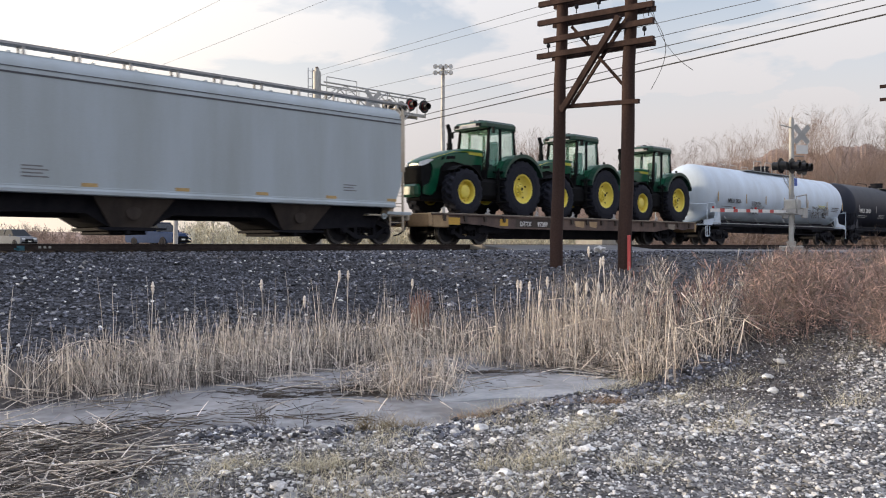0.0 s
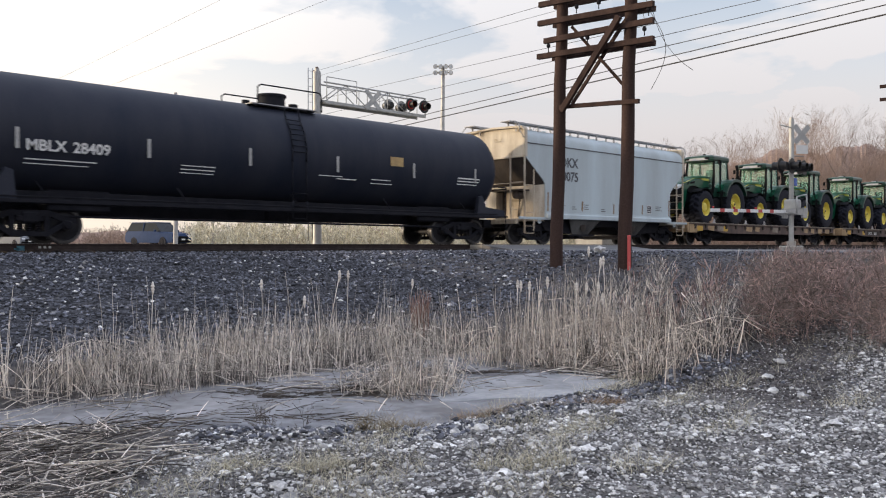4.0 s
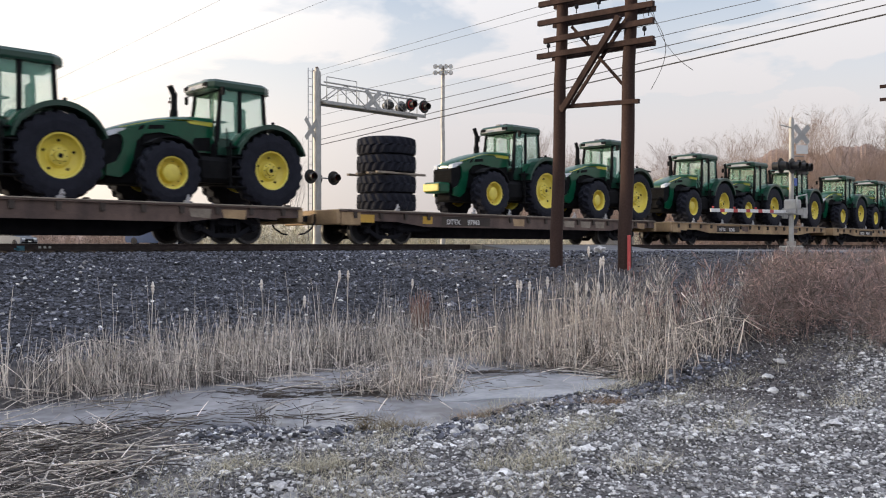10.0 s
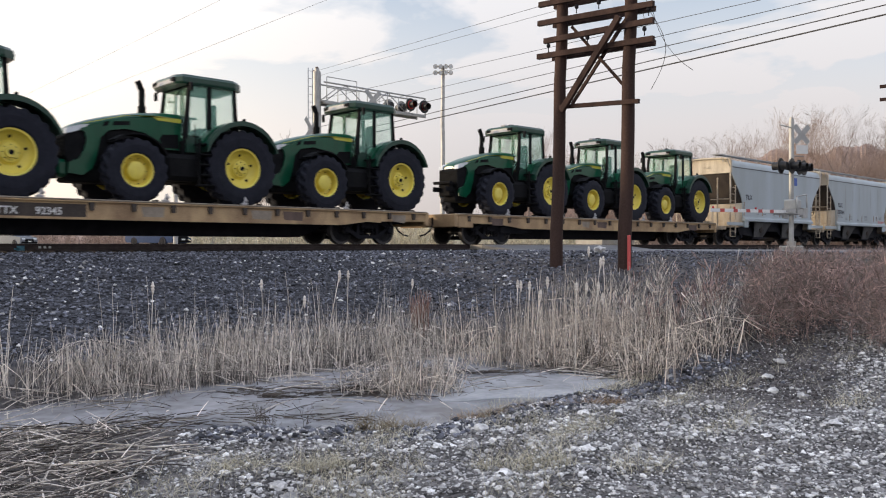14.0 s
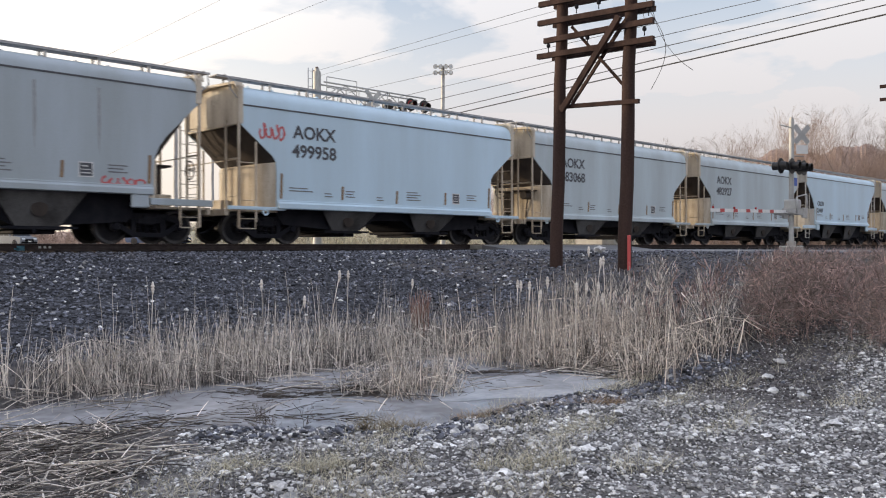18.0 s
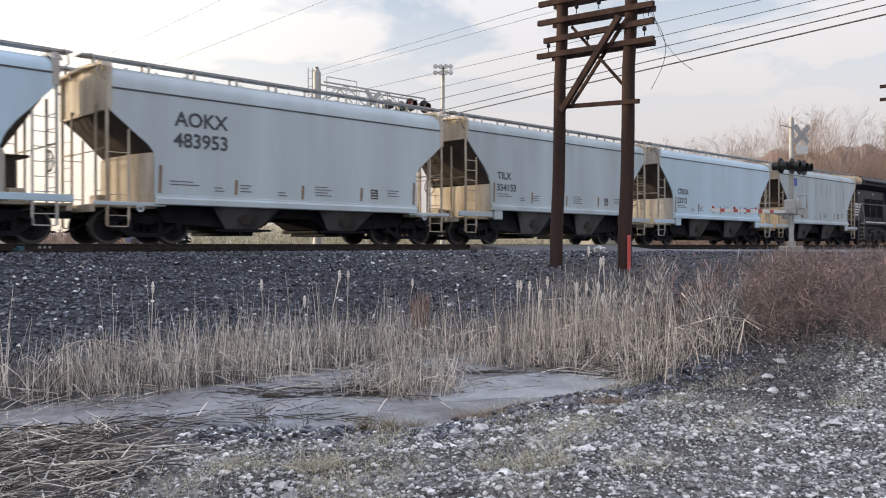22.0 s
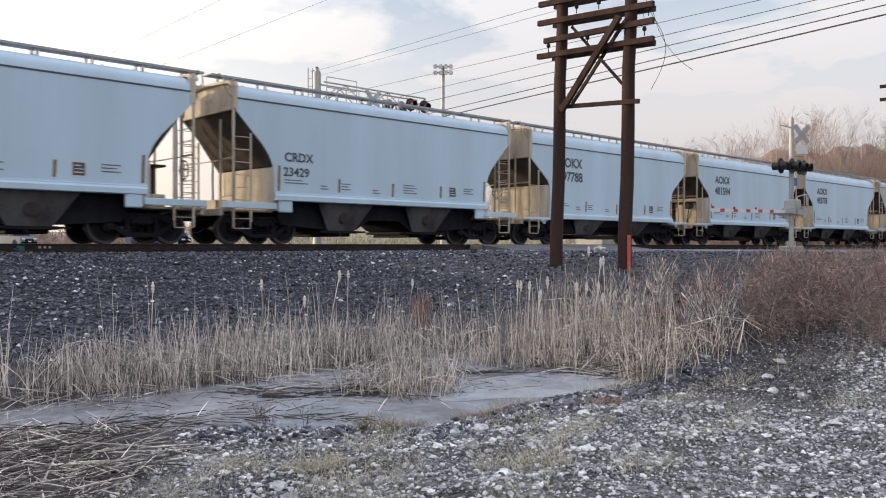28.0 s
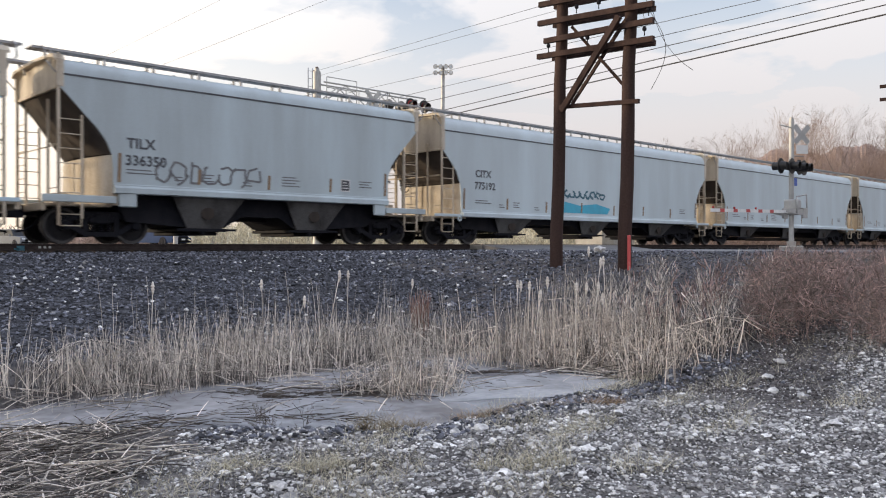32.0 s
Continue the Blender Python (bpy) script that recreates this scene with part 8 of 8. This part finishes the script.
for n, sh, ln, h0, h1, mt in ((130, blade(.1, R), .3, .3, .8, "reed"), (70, broken(R * 1.4), .9, .3, .7, "reed"), (160, blade(.3, R), .9, .3, .6, "reed_dark")):
    x, y = patch(n, 6.45, 7.5, .8, .5)
    reeds("reed_clump", x, y, h0, h1, sh, ln, mt, "tangled clump of reeds in the water")
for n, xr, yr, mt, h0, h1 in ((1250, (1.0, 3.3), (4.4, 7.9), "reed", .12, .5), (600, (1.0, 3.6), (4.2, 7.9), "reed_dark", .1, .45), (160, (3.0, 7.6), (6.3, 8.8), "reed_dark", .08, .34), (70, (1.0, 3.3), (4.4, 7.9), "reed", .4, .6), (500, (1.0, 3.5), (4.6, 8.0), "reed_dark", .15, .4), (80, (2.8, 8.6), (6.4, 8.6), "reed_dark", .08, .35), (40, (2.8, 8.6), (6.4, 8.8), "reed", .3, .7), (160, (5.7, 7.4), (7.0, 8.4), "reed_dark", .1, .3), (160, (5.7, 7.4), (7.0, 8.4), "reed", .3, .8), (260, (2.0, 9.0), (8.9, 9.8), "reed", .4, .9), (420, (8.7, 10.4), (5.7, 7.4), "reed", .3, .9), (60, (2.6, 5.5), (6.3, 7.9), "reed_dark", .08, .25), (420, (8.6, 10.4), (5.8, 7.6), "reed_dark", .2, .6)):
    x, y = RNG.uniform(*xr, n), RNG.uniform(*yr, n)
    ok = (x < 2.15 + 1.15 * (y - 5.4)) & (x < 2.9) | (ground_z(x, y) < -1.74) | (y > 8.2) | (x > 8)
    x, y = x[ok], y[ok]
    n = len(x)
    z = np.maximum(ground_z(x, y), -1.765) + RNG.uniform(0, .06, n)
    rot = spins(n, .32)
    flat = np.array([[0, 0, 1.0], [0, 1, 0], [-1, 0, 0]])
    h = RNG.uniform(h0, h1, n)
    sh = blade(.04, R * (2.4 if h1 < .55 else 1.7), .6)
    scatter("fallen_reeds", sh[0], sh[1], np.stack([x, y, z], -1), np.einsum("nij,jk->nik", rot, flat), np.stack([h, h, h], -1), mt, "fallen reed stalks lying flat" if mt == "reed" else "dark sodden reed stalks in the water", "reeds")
# leaning stalks crossing over one another where the reeds stand out into the water
for n, sh, ln, h0, h1, mt in ((90, blade(.05, R * 1.1), 1.0, .4, .95, "reed_warm"), (60, blade(.08, R), .35, .35, .8, "reed"), (50, broken(R * 1.3), .8, .4, .8, "reed_warm"), (120, blade(.2, R * 1.4), 1.2, .2, .5, "reed_dark")):
    x, y = patch(n, 6.35, 7.0, .5, .42)
    reeds("reed_clump", x, y, h0, h1, sh, ln, mt, "leaning broken reeds tangled in the water" if mt != "reed_dark" else "dark sodden reed stalks in the water")
# sodden mats that drift along the ditch
for cx, cy, rx, ry, n in ((5.15, 8.25, .8, .26, 70), (5.3, 7.75, .9, .2, 70), (4.2, 7.3, .7, .3, 34), (3.3, 7.6, .5, .3, 50), (6.1, 7.5, .5, .25, 60), (4.7, 6.6, .5, .12, 22), (3.5, 6.9, .5, .2, 26), (7.9, 7.6, .5, .12, 40)):
    u, v = patch(n, 0, 0, rx, ry)
    x, y = cx + u * .72 + v * .69, cy - u * .69 + v * .72
    a = RNG.normal(-.76, .45, n)
    e = RNG.normal(0, .10, n)
    c, sn, z0 = np.cos(a), np.sin(a), np.zeros(n)
    rot = np.stack([np.stack([-sn, c, z0], -1), np.stack([-c * e, -sn * e, z0 + 1], -1), np.stack([c, sn, e], -1)], -1)
    h = RNG.uniform(.08, .36, n)
    sh = blade(.06, R * 3.0, .7)
    scatter("sodden_reeds", sh[0], sh[1], np.stack([x, y, np.full(n, -1.748) + RNG.uniform(0, .02, n)], -1), rot, np.stack([h, h, h], -1), "reed_dark", "dark mat of sodden reeds lying in the water", "reeds")
# seed heads of the cattails
x, y = np.concatenate([RNG.uniform(8.4, 10.6, 12), RNG.uniform(4.0, 9.0, 6)]), np.concatenate([RNG.uniform(6.4, 8.4, 12), RNG.uniform(9.2, 10.4, 6)])
hh = np.concatenate([RNG.uniform(1.0, 1.42, 12), RNG.uniform(.95, 1.25, 6)])
gz = np.maximum(ground_z(x, y), -1.8)
for k in range(len(x)):
    th = tagged(new("cattail"), "pale fluffy cattail head on a dry stalk", "cattail", "cattails among the reeds")
    th.location = (x[k], y[k], gz[k] - .03)
    dx, dy = RNG.uniform(-.2, .2, 2)
    part("stalk", MB().tube([(0, 0, 0), (dx * .4, dy * .4, hh[k] * .5), (dx, dy, hh[k])], .006, 5), "reed", th)
    part("seed_head", MB().lathe([(.003, -.05), (.010, -.03), (.014, .0), (.024, .02), (.017, .04), (.027, .062), (.015, .085), (.018, .10), (.004, .125)], (dx, dy, hh[k] - .06), "z", 8), "cattail", th, "pale fluffy seed head")

for cx, cy, rx, ry, n in ((3.6, 4.55, .55, .3, 420), (5.2, 4.2, .5, .25, 380), (6.2, 5.5, .5, .14, 260), (8.2, 5.55, .9, .12, 420), (2.6, 5.1, .5, .3, 260), (7.4, 3.8, .5, .3, 90), (4.6, 5.85, .3, .12, 160), (9.6, 3.6, .6, .4, 110), (4.3, 5.2, .4, .2, 300), (5.6, 4.9, .5, .2, 240), (10.6, 4.4, .8, .25, 240), (9.0, 4.6, .7, .2, 160), (6.6, 3.4, .5, .2, 160), (8.6, 3.1, .5, .2, 140), (3.0, 4.0, .4, .3, 240), (4.0, 3.4, .35, .2, 260), (5.0, 3.2, .3, .2, 200), (7.6, 4.4, .6, .15, 220), (11.0, 3.9, .7, .2, 200), (6.0, 4.4, .4, .15, 200)):
    x, y = patch(n, cx, cy, rx, ry)
    reeds("grass_tuft", x, y, .05, .22, blade(.7, .012), .9, "grass", "flattened tuft of dead yellow grass", 1.0, "grass")
for cx, cy, rx, ry, n, mt, h1, txt in ((4.55, 5.6, .22, .12, 420, "grass_dark", .24, "brown grass tussock on the pool's edge"), (4.95, 5.62, .2, .1, 220, "grass_dark", .16, "brown grass tussock on the pool's edge"), (5.8, 5.52, .34, .10, 420, "straw", .14, "flattened rust-brown grass along the water"), (6.4, 5.30, .36, .10, 380, "straw", .14, "flattened rust-brown grass along the water"), (7.0, 5.02, .36, .10, 420, "straw", .16, "flattened rust-brown grass along the water"),
                                       (4.5, 3.85, .42, .16, 420, "grass", .24, "arching tuft of dead yellow grass"), (3.46, 4.95, .24, .14, 320, "grass", .24, "arching tuft of dead yellow grass"), (3.05, 5.3, .22, .12, 260, "grass", .22, "arching tuft of dead yellow grass")):
    u, v = patch(n, 0, 0, rx, ry)
    reeds("grass_tuft", cx + u * .85 + v * .5, cy - u * .5 + v * .85, .08, h1, blade(.8, .013), .75, mt, txt, 1.0, "grass")
x, y = RNG.uniform(2, 11.5, 3000), RNG.uniform(2.4, 6.0, 3000)
reeds("grass_bits", x, y, .04, .13, blade(.8, .014), 1.2, "grass", "scattered bits of dead grass on gravel", 1.0, "grass")


# ---------------------------------------------------------------- shrubs on the road bank
def on_bank(xr, yr, keep):
    def place(n):
        x, y = RNG.uniform(*xr, n * 3), RNG.uniform(*yr, n * 3)
        ok = np.where(keep(x, y))[0][:n]
        ok = np.resize(ok, n)
        return np.stack([x[ok], y[ok], ground_z(x[ok], y[ok]) - .05], -1)
    return place


thicket("shrubs", 520, on_bank((10.9, 17.5), (3.4, 8.2), lambda x, y: (y > .36 * x - 1.0) & (y < .36 * x + 1.5) & (x > 10.9 + .35 * np.sin(y * 5)) & (patchy(1.5 * x, 1.5 * y) > .40)), .6, 1.1, .5, .30, "shrub", "tangled leafless red-brown shrubs on the road bank", "shrub", .6, .1, 3, 2, -.06)
thicket("shrubs", 420, on_bank((10.9, 17.5), (3.4, 8.2), lambda x, y: (y > .36 * x - 1.0) & (y < .36 * x + 1.5) & (x > 10.9 + .35 * np.sin(y * 5)) & (patchy(1.5 * x, 1.5 * y) > .40)), .6, 1.1, .5, .30, "bark", "tangled leafless dark brown shrubs on the road bank", "shrub", .6, .1, 3, 2, -.06)
thicket("shrubs", 26, on_bank((10.8, 12.8), (6.0, 8.0), lambda x, y: x > 0), .5, 1.1, .3, .5, "shrub", "thin red-brown weeds among the reeds", "shrub", .4, .5)
thicket("dry_weeds", 50, on_bank((10.2, 12.8), (5.4, 8.0), lambda x, y: y > .36 * x + .6), .6, 1.15, .3, .4, "reed", "thin pale dry weeds among the reeds", "weed", .35, .6)
thicket("shrubs", 60, on_bank((15.5, 19.5), (5.6, 8.2), lambda x, y: (y > .36 * x - 1.0)), .2, .55, .4, .8, "shrub", "low brown weeds on the road edge", "shrub", .5, .2, 2, 2, -.12)
thicket("weeds", 8, on_bank((3.75, 4.2), (6.2, 6.5), lambda x, y: x > 0), .2, .4, .3, .6, "reed_dark", "dark dead weed at the water's edge", "weed", .5, .3, 1)
x, y = patch(120, 9.45, 10.42, .16, .16)
reeds("dead_weed", x, y, .5, .82, blade(.10, .011), .10, "rust_weed", "rusty red dead weed standing among reeds", 1.0, "weed")

# paint marks on the near rail and a pale rock on the bank
tagged(part("rail_paint", MB().box(6.28, 6.46, YC - .835, YC - .832, -.17, -.05).box(6.22, 6.34, YC - .835, YC - .832, -.15, -.11), "teal", track), "teal paint mark on the rail")
for k in range(3):
    tagged(part("rail_mark", MB().box(6.80 + .12 * k, 6.86 + .12 * k, YC - .775, YC - .768, -.12, -.06), "steel_grey", track), "small white painted mark on the rail")
vs, fs = rock(77, 2)
o = tagged(part("stone", MB().add([(a * .42, b * .3, c * .4) for a, b, c in vs], fs, True), "stone"), "pale rock lying on the dark ballast bank", "stone")
o.location = (17.0, 12.1, float(ground_z(17.0, 12.1)) + .08)

motions()
